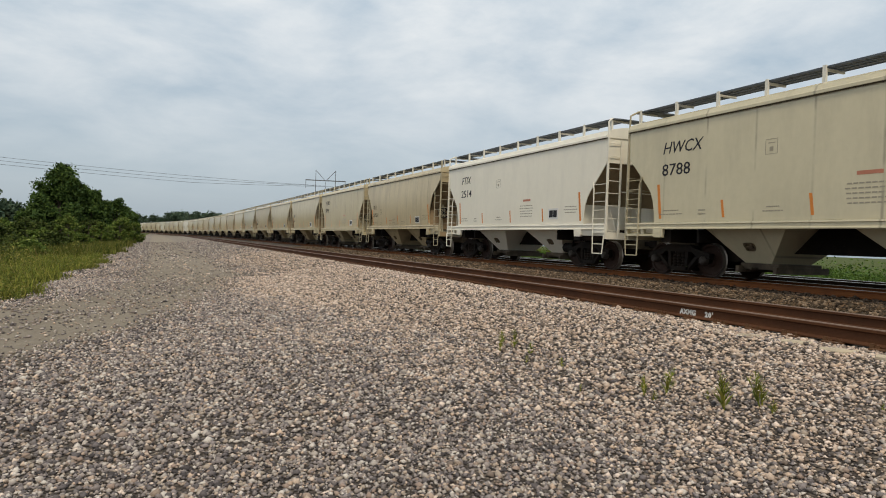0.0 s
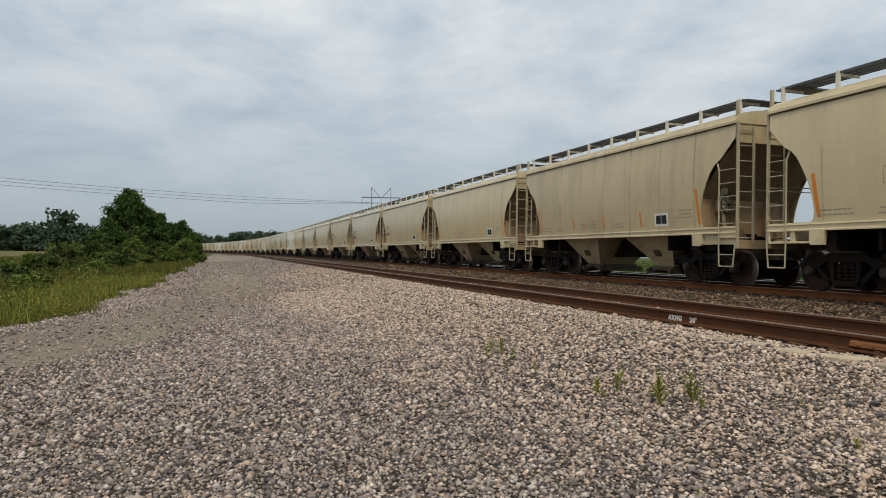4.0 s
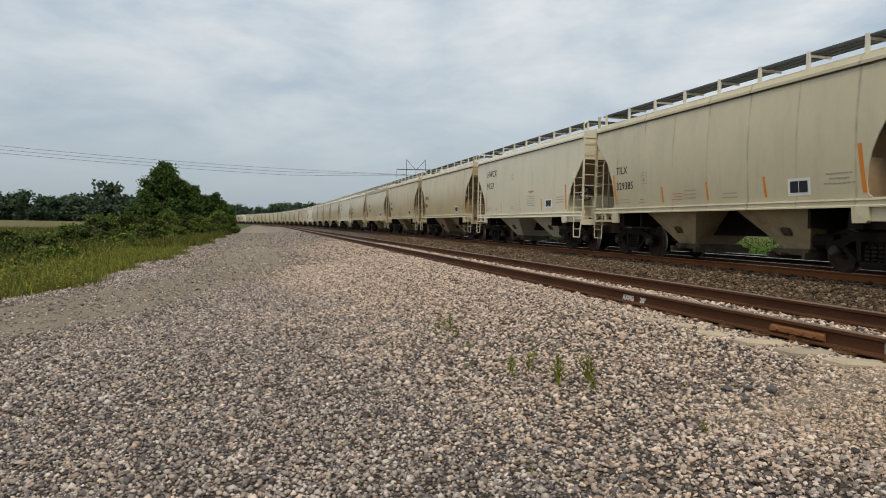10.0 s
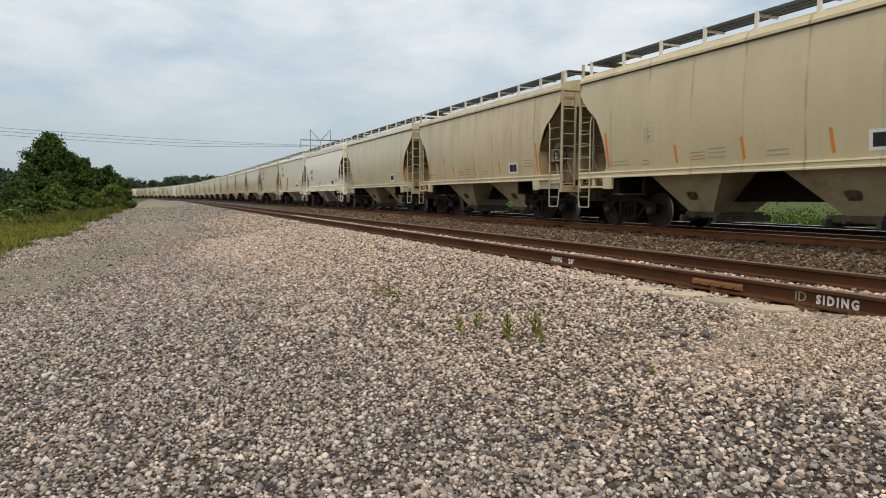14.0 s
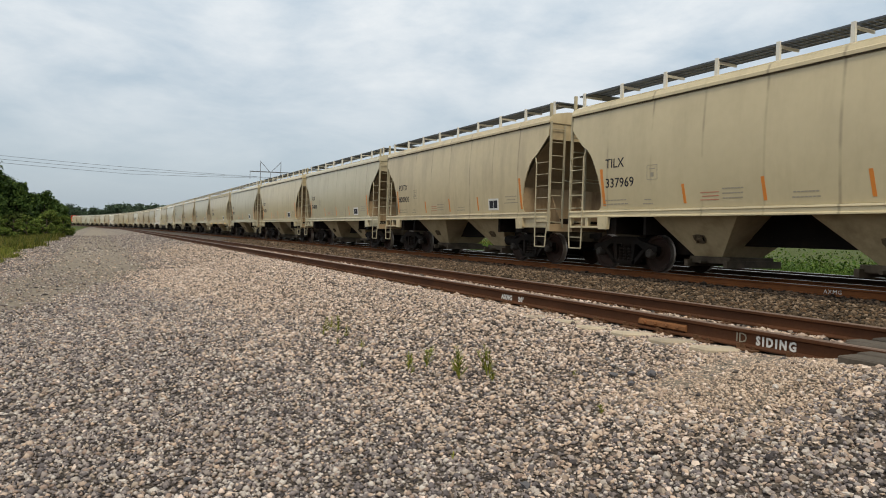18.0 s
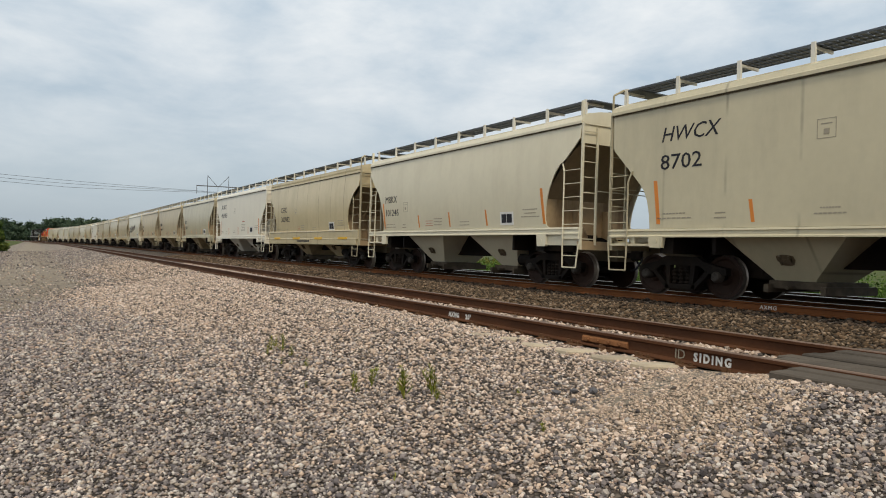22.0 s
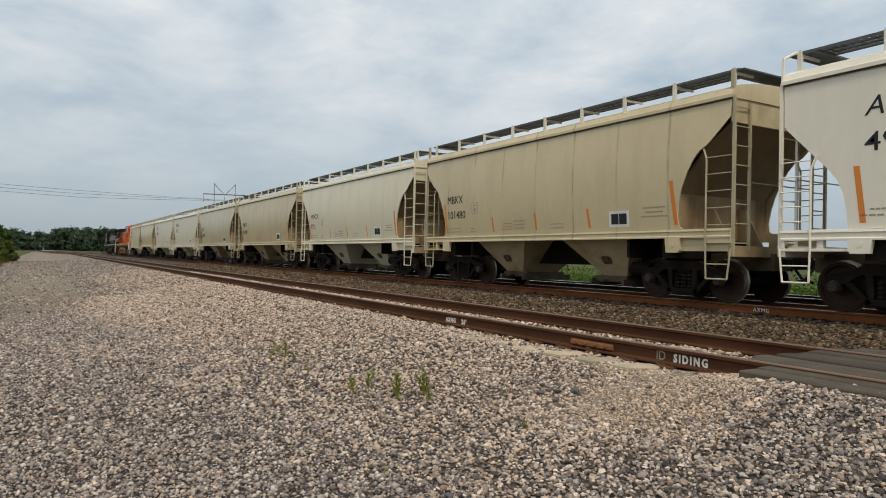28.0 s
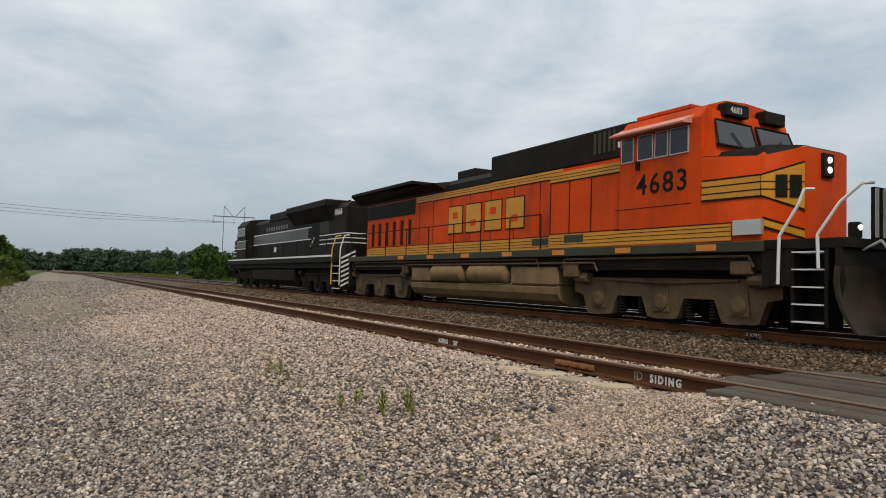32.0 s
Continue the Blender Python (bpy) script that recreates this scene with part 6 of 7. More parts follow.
    # end steps with zebra plates, pale rails
    for s in (-1, 1):
        for k in range(4):
            boxes("step", W, root, (s * 1.0, s * 1.5, y(27.3), y(28.2), 0.3 + k * 0.36, 0.33 + k * 0.36))
        for yy in (27.2, 28.3):
            bm = B()
            pipe(bm, [(s * 1.5, y(yy), 0.5), (s * 1.5, y(yy), 2.2), (s * 1.35, y(yy - 0.1), 2.85), (s * 1.1, y(yy - 0.15), 2.9)], 0.03)
            part("grab_rail", bm, M["yellow"] if yy > 28 else W, root)
    zebra = boxes("end_plate", K, root, (-1.5, 1.5, y(27.0), y(27.1), 0.3, 1.84))
    for k in range(7):
        bm = B()
        z = 0.4 + k * 0.22
        hull(bm, [(-1.5, y(26.985), z), (-1.5, y(27.05), z), (-0.8, y(27.05), z + 0.35), (-0.8, y(26.985), z + 0.35)], [(-1.5, y(26.985), z + 0.09), (-1.5, y(27.05), z + 0.09), (-0.8, y(27.05), z + 0.44), (-0.8, y(26.985), z + 0.44)])
        part("zebra_stripe", bm, W, zebra)
    railing(root, [y(v) for v in (29.2, 31.5, 34, 36.5, 39, 41.5, 44, 45.4)], -1.47, 1.84, 2.8, K)
    bm = B()
    for s in (-1, 1):
        prism(bm, [(s * 0.3, 0.25), (s * 1.05, 0.25), (s * 1.42, 0.6), (s * 1.42, 1.15), (s * 1.2, 1.28), (s * 0.3, 1.28)], y(34.5), y(43.6), "y")
    part("fuel_tank", bm, M["truck"], root)
    loco_truck(root, y(31.2), 1.95, "truck")
    loco_truck(root, y(46.8), 1.95, "truck")
    loco_couplers(root, y(26.95), y(51.4))
    rolling.append((root, 928.03))


orange_locomotive()
black_locomotive()

# ---- stones, grass and trees ----


def stone_shapes(n, seed, plain=False):
    """A few broken low-poly stones as vertex and triangle arrays; plain ones have eight faces."""
    rng = np.random.RandomState(seed)
    bm = B()
    if plain:
        ends = [bm.verts.new(p) for p in ((1, 0, 0), (0, 1, 0), (-1, 0, 0), (0, -1, 0), (0, 0, 1), (0, 0, -1))]
        for k in range(4):
            bm.faces.new((ends[k], ends[(k + 1) % 4], ends[4]))
            bm.faces.new((ends[(k + 1) % 4], ends[k], ends[5]))
        bm.verts.index_update()
    else:
        bmesh.ops.create_icosphere(bm, subdivisions=1, radius=1.0)
    V = np.array([v.co[:] for v in bm.verts])
    F = np.array([[v.index for v in f.verts] for f in bm.faces])
    bm.free()
    out = []
    for _ in range(n):
        k = V * (1 + rng.uniform(-0.28, 0.22, (len(V), 1)))
        for _ in range(0 if plain else 4):   # broken flat faces
            nrm = rng.normal(0, 1, 3)
            nrm /= np.linalg.norm(nrm)
            k = k - np.clip(k @ nrm - rng.uniform(0.35, 0.7), 0, None)[:, None] * nrm
        k = k * rng.uniform(0.66, 1.38, 3) * (1.10, 1.06, 0.74)
        out.append(k)
    return out, F


def scatter_stones(name, points, sizes, mat, label, seed, plain):
    shapes, F = stone_shapes(14, seed, plain)
    rng = np.random.RandomState(seed + 1)
    n = len(points)
    nv = len(shapes[0])
    verts = np.empty((n, nv, 3), np.float32)
    ang = rng.uniform(0, 6.283, n)
    tilt = rng.uniform(-0.6, 0.6, (n, 2))
    which = rng.randint(0, len(shapes), n)
    for s, sh in enumerate(shapes):
        idx = np.where(which == s)[0]
        if not len(idx):
            continue
        p = np.repeat(sh[None], len(idx), 0) * sizes[idx, None, None]
        c, sn = np.cos(tilt[idx, 0])[:, None], np.sin(tilt[idx, 0])[:, None]
        y, z = p[..., 1] * c - p[..., 2] * sn, p[..., 1] * sn + p[..., 2] * c
        x = p[..., 0]
        c, sn = np.cos(ang[idx])[:, None], np.sin(ang[idx])[:, None]
        x, y = x * c - y * sn, x * sn + y * c
        verts[idx] = np.stack([x, y, z], -1) + points[idx][:, None, :]
    faces = (F[None] + (np.arange(n) * nv)[:, None, None]).reshape(-1, 3)
    me = bpy.data.meshes.new(name)
    me.vertices.add(n * nv)
    me.vertices.foreach_set("co", verts.ravel())
    me.loops.add(len(faces) * 3)
    me.polygons.add(len(faces))
    me.polygons.foreach_set("loop_start", np.arange(0, len(faces) * 3, 3))
    me.loops.foreach_set("vertex_index", faces.ravel().astype(np.int32))
    me.polygons.foreach_set("use_smooth", np.full(len(faces), plain))
    me.update(calc_edges=True)
    me.materials.append(mat)
    return tagged(new(name, me), label, "gravel", kind="stuff")


M["stones"] = palette("mixed_crushed_stone", [(0.436, 0.379, 0.333), (0.242, 0.205, 0.194), (0.12, 0.104, 0.102), (0.18, 0.155, 0.146), (0.351, 0.285, 0.226), (0.3, 0.251, 0.225), (0.067, 0.058, 0.057), (0.313, 0.231, 0.184), (0.539, 0.479, 0.422), (0.22, 0.184, 0.17), (0.148, 0.127, 0.125), (0.388, 0.334, 0.29), (0.274, 0.235, 0.215)], 0.9, vary=0.16, grain=90, bump=0.3)
M["pale_stones"] = palette("pale_tan_crushed_stone", [(0.515, 0.395, 0.309), (0.414, 0.311, 0.242), (0.634, 0.505, 0.406), (0.296, 0.227, 0.176), (0.536, 0.395, 0.294), (0.452, 0.35, 0.273), (0.173, 0.134, 0.109), (0.682, 0.55, 0.461), (0.099, 0.083, 0.072)], 0.9, vary=0.16, grain=90, bump=0.3)
M["ballast"] = palette("brown_grey_ballast", [(0.062, 0.042, 0.026), (0.118, 0.08, 0.05), (0.188, 0.132, 0.086), (0.033, 0.023, 0.014), (0.085, 0.054, 0.03), (0.247, 0.178, 0.121), (0.139, 0.086, 0.049), (0.067, 0.048, 0.032), (0.094, 0.066, 0.041), (0.042, 0.028, 0.018)], 0.9, vary=0.14, grain=90, bump=0.3)
M["fine_stones"] = palette("fine_tan_chippings", [(0.469, 0.358, 0.266), (0.392, 0.289, 0.210), (0.575, 0.450, 0.346), (0.287, 0.220, 0.166), (0.510, 0.381, 0.279), (0.183, 0.146, 0.117)], 0.95, vary=0.14, grain=120, bump=0.2)
# oily stones, coloured darker still for the shade under and beyond the train
M["oily_shaded_ballast"] = palette("oil_stained_ballast", [(0.030, 0.021, 0.015), (0.056, 0.039, 0.027), (0.019, 0.014, 0.010), (0.085, 0.058, 0.040)], 0.9, vary=0.14, grain=90, bump=0.3)
M["dark_stone"] = material("dark_slate_stone", (0.10, 0.095, 0.10), 0.85, vary=0.2, grain=50, bump=0.3)


def gravel_field():
    rng = np.random.RandomState(11)

    def heights(x, y):
        return np.interp(x, [p[0] for p in PROFILE], [p[1] for p in PROFILE]) + ramp_z(x, y)

    def lay(x, y, lo, hi, name, mat, label, seed, sink=0.42, big=0.08, plain=True):
        s = rng.uniform(lo, hi, len(x)) * np.where(rng.rand(len(x)) < big, 1.55, 1.0)
        return scatter_stones(name, np.stack([x, y, heights(x, y) + s * sink], -1), s, mat, label, seed, plain)

    def spread(x0, x1, y0, y1, per, keep=None):
        n = int((x1 - x0) * (y1 - y0) * per)
        x, y = rng.uniform(x0, x1, n), rng.uniform(y0, y1, n)
        if keep is not None:
            ok = keep(x, y) > rng.rand(n)
            x, y = x[ok], y[ok]
        return x, y

    def wander(x, y):
        return 0.5 * np.sin(x * 1.7 + y * 0.6) + 0.35 * np.sin(y * 1.9 - x * 0.8) + 0.25 * np.sin(x * 4.1 + y * 3.3)

    def off_road(x, y):
        """How much loose stone lies beside the trodden road and its two wheel tracks."""
        k = np.clip(26 - y, 0, None)
        d = np.abs(x + 13.4 + 0.0125 * k * k + 0.25 * wander(x * 0.7, y * 0.5))
        return np.clip(np.clip((d - 1.0) / 1.3, np.where(y > 12, 0.10, 0.06), 1) + 0.10 * np.exp(-(d / 0.28) ** 2), 0, 1)

    # near yard, only what lies in the wedge that the walk looks over; paler stone gathers towards the siding
    def wedge(x, y):
        road = off_road(x, y)
        fine = np.clip((1.9 + 0.3 * wander(x, y) - y) / 0.5, 0, 1) * np.clip((x + 9.9 + 0.25 * wander(y, x)) / 0.5, 0, 1) * np.clip((y - 0.05 + 0.25 * wander(x, y)) / 0.4, 0, 1)
        return (y > -1.2 + 0.25 * (-10.5 - x)) * (x < -8.2 + 3 * (y > 0.6)) * road * (1 - 0.92 * fine)
    for y0, y1, per, lo, hi, plain, word in ((-2.4, 0.8, 2100, 0.0075, 0.0195, False, "_underfoot"), (0.8, 3.6, 1800, 0.0085, 0.0205, True, ""), (3.6, 10.0, 1000, 0.0105, 0.0250, True, "_beyond")):
        x, y = spread(-20.5 if y0 > 3 else -16.5, -8.12, y0, y1, per, wedge)
        pale = np.clip((x + 12.2 + 0.20 * np.clip(y - 3, 0, 9) + 0.7 * wander(x, y)) / 3.4, 0.12, 0.80) > rng.rand(len(x))
        pale &= (y > 0.9 * rng.rand(len(x)) - 0.3 + 0.3 * wander(x, y)) | (rng.rand(len(x)) < 0.25)
        lay(x[~pale], y[~pale], lo, hi, "yard_gravel" + word, M["stones"], "mixed lilac-grey and brown crushed stone of the yard", 3, plain=plain)
        lay(x[pale], y[pale], lo, hi, "bank_gravel" + word, M["pale_stones"], "pale tan crushed stone banked against the siding", 5, plain=plain)
    x, y = spread(-20.0, -8.12, 10.0, 22, 620, lambda x, y: off_road(x, y) * (x > -17.6 - np.clip(17 - y, 0, 9) * 0.4))
    pale = np.clip((x + 12.7 + 0.12 * np.clip(y - 10, 0, 12) + 0.7 * wander(x, y)) / 2.2, 0.15, 0.85) > rng.rand(len(x))
    lay(x[~pale], y[~pale], 0.014, 0.027, "yard_gravel_far", M["stones"], "grey crushed stone farther along the yard", 4)
    lay(x[pale], y[pale], 0.014, 0.027, "bank_gravel_far", M["pale_stones"], "pale crushed stone along the siding", 6)
    x, y = spread(-17.4, -8.12, 22, 50, 130, lambda x, y: off_road(x, y) * np.clip((50 - y) / 26, 0, 1))
    pale = np.clip((x + 12.2 + 0.7 * wander(x, y)) / 2.2, 0.25, 0.85) > rng.rand(len(x))
    lay(x[~pale], y[~pale], 0.020, 0.038, "yard_gravel_outlying", M["stones"], "grey crushed stone far along the yard", 15)
    lay(x[pale], y[pale], 0.020, 0.038, "bank_gravel_distant", M["pale_stones"], "pale crushed stone far along the siding", 16)
    x, y = spread(-17.0, -8.2, 38, 100, 22, lambda x, y: 0.25 + 0.75 * off_road(x, y))
    lay(x, y, 0.028, 0.05, "yard_gravel_distant", M["stones"], "grey crushed stone at the far end of the yard", 17)
    # fine trodden chippings of the road to the crossing
    x, y = spread(-10.4, -8.1, -0.4, 2.6, 3600, lambda x, y: np.clip((2.2 + 0.3 * wander(x, y) - y) / 0.6, 0, 1) * np.clip((x + 10.2 + 0.25 * wander(y, x)) / 0.6, 0, 1) * np.clip((y + 0.2 + 0.25 * wander(x, y)) / 0.4, 0, 1))
    lay(x, y, 0.006, 0.015, "fine_gravel", M["fine_stones"], "fine tan chippings trodden flat before the crossing", 12, 0.3, 0.03)
    x, y = spread(-7.90, -6.58, 1.0, 34, 420)
    lay(x, y, 0.016, 0.032, "siding_ballast", M["pale_stones"], "pale dusty ballast between the siding rails", 7, 0.35)
    x, y = spread(-6.42, -2.0, -1, 24, 400)
    lay(x, y, 0.019, 0.040, "main_ballast", M["ballast"], "brown and grey ballast between the two tracks", 8)
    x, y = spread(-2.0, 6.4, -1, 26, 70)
    lay(x, y, 0.024, 0.050, "track_ballast", M["oily_shaded_ballast"], "oil-stained ballast of both main tracks, blackened for the train's shade", 18)
    x, y = spread(-6.42, -0.9, 24, 60, 100)
    lay(x, y, 0.03, 0.055, "main_ballast_far", M["ballast"], "brown ballast between the tracks farther on", 9)


gravel_field()


def single_rocks():
    shapes, F = stone_shapes(5, 77)
    for k, (x, y, r) in enumerate(((-9.47, 1.66, 0.075), (-9.55, 1.78, 0.06), (-9.36, 1.55, 0.06), (-9.4, 1.95, 0.05), (-9.62, 1.5, 0.05), (-9.3, 2.15, 0.05), (-9.1, 0.75, 0.045), (-9.45, 0.25, 0.045), (-8.95, 1.2, 0.04), (-11.2, 0.6, 0.05), (-12.9, 1.6, 0.05))):
        bm = B()
        r *= 0.62
        vs = [bm.verts.new(Vector(p) * r) for p in shapes[k % 5]]
        for f in F:
            bm.faces.new([vs[i] for i in f])
        ob = tagged(part("rock", bm, M["dark_stone"]), "dark slate-coloured rock lying on paler gravel", "rock", "dark rocks")
        ob.matrix_basis = pose(x, y, ground_z(x) + r * 0.75, 0, 0, 40 * k)


single_rocks()

M["blade"] = palette("green_grass_blades", [(0.053, 0.070, 0.009), (0.087, 0.095, 0.014), (0.038, 0.051, 0.007), (0.128, 0.121, 0.022), (0.064, 0.077, 0.010), (0.159, 0.137, 0.037), (0.102, 0.106, 0.016)], 0.8, vary=0.1, grain=20, bump=0)
M["bank_leaf"] = palette("leafy_green_weeds", [(0.052, 0.105, 0.014), (0.076, 0.138, 0.020), (0.036, 0.076, 0.011), (0.098, 0.152, 0.026)], 0.75, vary=0.12, grain=20, bump=0)
M["weed"] = palette("yellow_green_weed_leaves", [(0.20, 0.215, 0.030), (0.14, 0.165, 0.022), (0.26, 0.25, 0.045), (0.11, 0.135, 0.022)], 0.7, vary=0.1, grain=20, bump=0)
M["leaf"] = palette("dark_green_tree_leaves", [(0.037, 0.068, 0.012), (0.052, 0.089, 0.015), (0.026, 0.054, 0.010), (0.071, 0.110, 0.020), (0.043, 0.074, 0.016)], 0.75, vary=0.15, grain=3, bump=0)
# far leaves are paler and bluer, with the haze put into their colour
M["leaf_hazed"] = palette("distant_tree_leaves", [(0.046, 0.076, 0.046), (0.060, 0.090, 0.052), (0.038, 0.064, 0.040), (0.072, 0.100, 0.060)], 0.85, vary=0.12, grain=1, bump=0)


def quads_mesh(name, centres, dirs, sides, mat, tri=False):
    """Many small leaves or blades: centre, half length vector, half width vector each."""
    n = len(centres)
    if tri:
        v = np.stack([centres - sides, centres + sides, centres + dirs * 2], 1)
        k = 3
    else:
        v = np.stack([centres - dirs, centres + sides, centres + dirs, centres - sides], 1)
        k = 4
    me = bpy.data.meshes.new(name)
    me.vertices.add(n * k)
    me.vertices.foreach_set("co", v.astype(np.float32).ravel())
    me.loops.add(n * k)
    me.polygons.add(n)
    me.polygons.foreach_set("loop_start", np.arange(0, n * k, k))
    me.loops.foreach_set("vertex_index", np.arange(n * k, dtype=np.int32))
    me.update(calc_edges=True)
    me.materials.append(mat)
    return new(name, me)


def grass_patch(name, label, n, region, h0, h1, w, seed, mat=None):
    """Blades of grass on the verge. region: function of a RandomState and n that gives x and y."""
    rng = np.random.RandomState(seed)
    x, y = region(rng, n)
    z = np.interp(x, [p[0] for p in PROFILE], [p[1] for p in PROFILE])
    h = rng.uniform(h0, h1, len(x))
    a = rng.uniform(0, 6.283, len(x))
    lean = rng.normal(0, 0.28, (len(x), 2))
    c = np.stack([x, y, z - 0.03], -1)
    d = np.stack([lean[:, 0] * h, lean[:, 1] * h, h], -1) / 2
    s = np.stack([np.cos(a) * w, np.sin(a) * w, 0 * a], -1) * rng.uniform(0.6, 1.3, (len(x), 1))
    return tagged(quads_mesh(name, c, d, s, mat or M["blade"], tri=True), label, "grass", kind="stuff")


def verge_region(y0, y1, depth, power=1.0):
    def f(rng, n):
        y = y0 + (y1 - y0) * rng.rand(n) ** power
        edge = -17.0 - 0.35 * np.sin(y * 0.35) - 0.25 * np.sin(y * 1.1) - np.where(y < 19, np.clip(19 - y, 0, None) ** 1.6 * 0.068, 0)
        x = edge - depth * rng.rand(n) ** 1.4 + rng.normal(0, 0.15, n)
        return x, y
    return f


grass_patch("verge_grass", "green and yellowish roadside grass", 70000, verge_region(11, 45, 9, 1.3), 0.05, 0.22, 0.014, 21)
grass_patch("verge_grass_far", "long green roadside grass farther off", 26000, verge_region(40, 130, 16, 1.2), 0.25, 0.7, 0.05, 22)
grass_patch("verge_weeds", "tall yellow-green weeds at the grass edge", 9000, verge_region(13, 60, 4, 1.2), 0.08, 0.38, 0.02, 29, M["weed"])


def leafy_patch(name, label, clumps, leaves, region, h0, h1, size, seed, mat):
    """Low leafy growth in uneven clumps on the ground."""
    rng = np.random.RandomState(seed)
    x, y = region(rng, clumps)
    h = h0 + (h1 - h0) * rng.rand(clumps) ** 2
    k = np.repeat(np.arange(clumps), leaves)
    a, q, f = rng.uniform(0, 6.283, len(k)), np.sqrt(rng.rand(len(k))), rng.rand(len(k)) ** 0.6
    w = h[k] * rng.uniform(0.7, 1.5, clumps)[k]
    cx, cy = x[k] + np.cos(a) * q * w, y[k] + np.sin(a) * q * w * 1.6
    z = np.interp(cx, [p[0] for p in PROFILE], [p[1] for p in PROFILE]) + f * h[k] * np.sqrt(np.clip(1.05 - q * q, 0, 1))
    d = rng.normal(0, 1, (len(k), 3)) * (1, 1, 0.8)
    d /= np.linalg.norm(d, axis=1)[:, None]
    s = np.cross(d, rng.normal(0, 1, (len(k), 3)))
    s /= np.linalg.norm(s, axis=1)[:, None]
    g = size * rng.uniform(0.5, 1.4, (len(k), 1))
    return tagged(quads_mesh(name, np.stack([cx, cy, z], -1), d * g, s * g * 0.45, mat), label, "weeds", kind="stuff")


M["meadow_leaf"] = palette("mixed_meadow_leaves", [(0.095, 0.118, 0.016), (0.140, 0.150, 0.022), (0.066, 0.088, 0.012), (0.195, 0.180, 0.034), (0.115, 0.130, 0.019), (0.225, 0.200, 0.050)], 0.75, vary=0.14, grain=8, bump=0)
M["shrub_leaf"] = palette("fresh_green_shrub_leaves", [(0.080, 0.122, 0.020), (0.110, 0.152, 0.026), (0.058, 0.094, 0.015), (0.145, 0.172, 0.036)], 0.75, vary=0.15, grain=3, bump=0)
M["meadow_dark"] = palette("dark_meadow_leaves", [(0.040, 0.060, 0.012), (0.056, 0.078, 0.014), (0.030, 0.046, 0.010), (0.076, 0.094, 0.019)], 0.8, vary=0.14, grain=8, bump=0)
M["meadow_flower"] = palette("pale_yellow_flower_heads", [(0.30, 0.26, 0.06), (0.24, 0.22, 0.07), (0.36, 0.30, 0.10)], 0.8, vary=0.14, grain=8, bump=0)
leafy_patch("verge_growth", "leafy yellow-green weeds crowding the road's edge", 330, 110, verge_region(14, 50, 6, 1.2), 0.12, 0.55, 0.028, 31, M["meadow_leaf"])
leafy_patch("meadow_growth", "tall mixed green meadow weeds", 420, 100, lambda r, n: (-19.5 - 22 * r.rand(n), 17 + 60 * r.rand(n)), 0.25, 0.95, 0.05, 32, M["meadow_leaf"])
leafy_patch("meadow_thicket", "dark green leafy thickets in the meadow", 190, 130, lambda r, n: (-20.5 - 20 * r.rand(n), 22 + 55 * r.rand(n)), 0.4, 1.25, 0.055, 33, M["meadow_dark"])
leafy_patch("meadow_flowers", "pale yellow flower heads over the meadow weeds", 260, 14, lambda r, n: (-18.6 - 10 * r.rand(n), 15 + 45 * r.rand(n)), 0.35, 0.85, 0.028, 34, M["meadow_flower"])
grass_patch("field_grass", "tall green meadow grass", 22000, lambda r, n: (-20 - 60 * r.rand(n), 26 + 110 * r.rand(n)), 0.3, 0.75, 0.06, 23)
leafy_patch("bank_undergrowth", "low yellow-green growth beside the second main track", 520, 60, lambda r, n: (7.2 + 2.6 * r.rand(n), -8 + 70 * r.rand(n)), 0.16, 0.50, 0.040, 26, M["shrub_leaf"])
leafy_patch("bank_shrubs", "leafy green shrubs beyond the tracks", 800, 90, lambda r, n: (9.4 + 4.5 * r.rand(n) ** 1.4, -8 + 78 * r.rand(n)), 0.6, 1.35, 0.060, 24, M["bank_leaf"])
grass_patch("bank_grass", "long green grass between the shrubs beyond the tracks", 22000, lambda r, n: (7.6 + 7 * r.rand(n) ** 1.2, -8 + 78 * r.rand(n)), 0.25, 0.7, 0.022, 27, M["bank_leaf"])
grass_patch("field_grass_beyond", "long green grass beyond the main line", 14000, lambda r, n: (8.5 + 40 * r.rand(n) ** 1.5, 60 + 260 * r.rand(n)), 0.4, 1.1, 0.1, 25)


def weed(x, y, h, n, seed, label):
    """A small upright weed: a stem with narrow leaves round it."""
    rng = np.random.RandomState(seed)
    root = thing("weed", label, "weed", "weeds in the gravel", m=Matrix.Translation((x, y, ground_z(x) - 0.01)))
    bm = B()
    stems = max(1, n // 22)
    tips = []
    for k in range(stems):
        tip = Vector((rng.normal(0, 0.05) * (k > 0), rng.normal(0, 0.05) * (k > 0), h * rng.uniform(0.75, 1.0)))
        tube(bm, (rng.normal(0, 0.01), rng.normal(0, 0.01), 0), tip, 0.006, 5, r2=0.002)
        tips.append(tip)
    part("stem", bm, M["weed"], root)
    t = rng.rand(n) ** 0.8
    base = np.array([tips[k % stems][:] for k in range(n)]) * t[:, None]
    a = rng.uniform(0, 6.283, n)
    ln = h * 0.16 * (1.25 - t) * rng.uniform(0.7, 1.2, n) + 0.012
    d = np.stack([np.cos(a) * ln * 0.7, np.sin(a) * ln * 0.7, ln * 0.75], -1)
    s = np.stack([-np.sin(a), np.cos(a), 0 * a], -1) * (ln * 0.14)[:, None]
    ob = quads_mesh("leaves", base + d, d, s, M["weed"])
    ob.parent = root
    return root


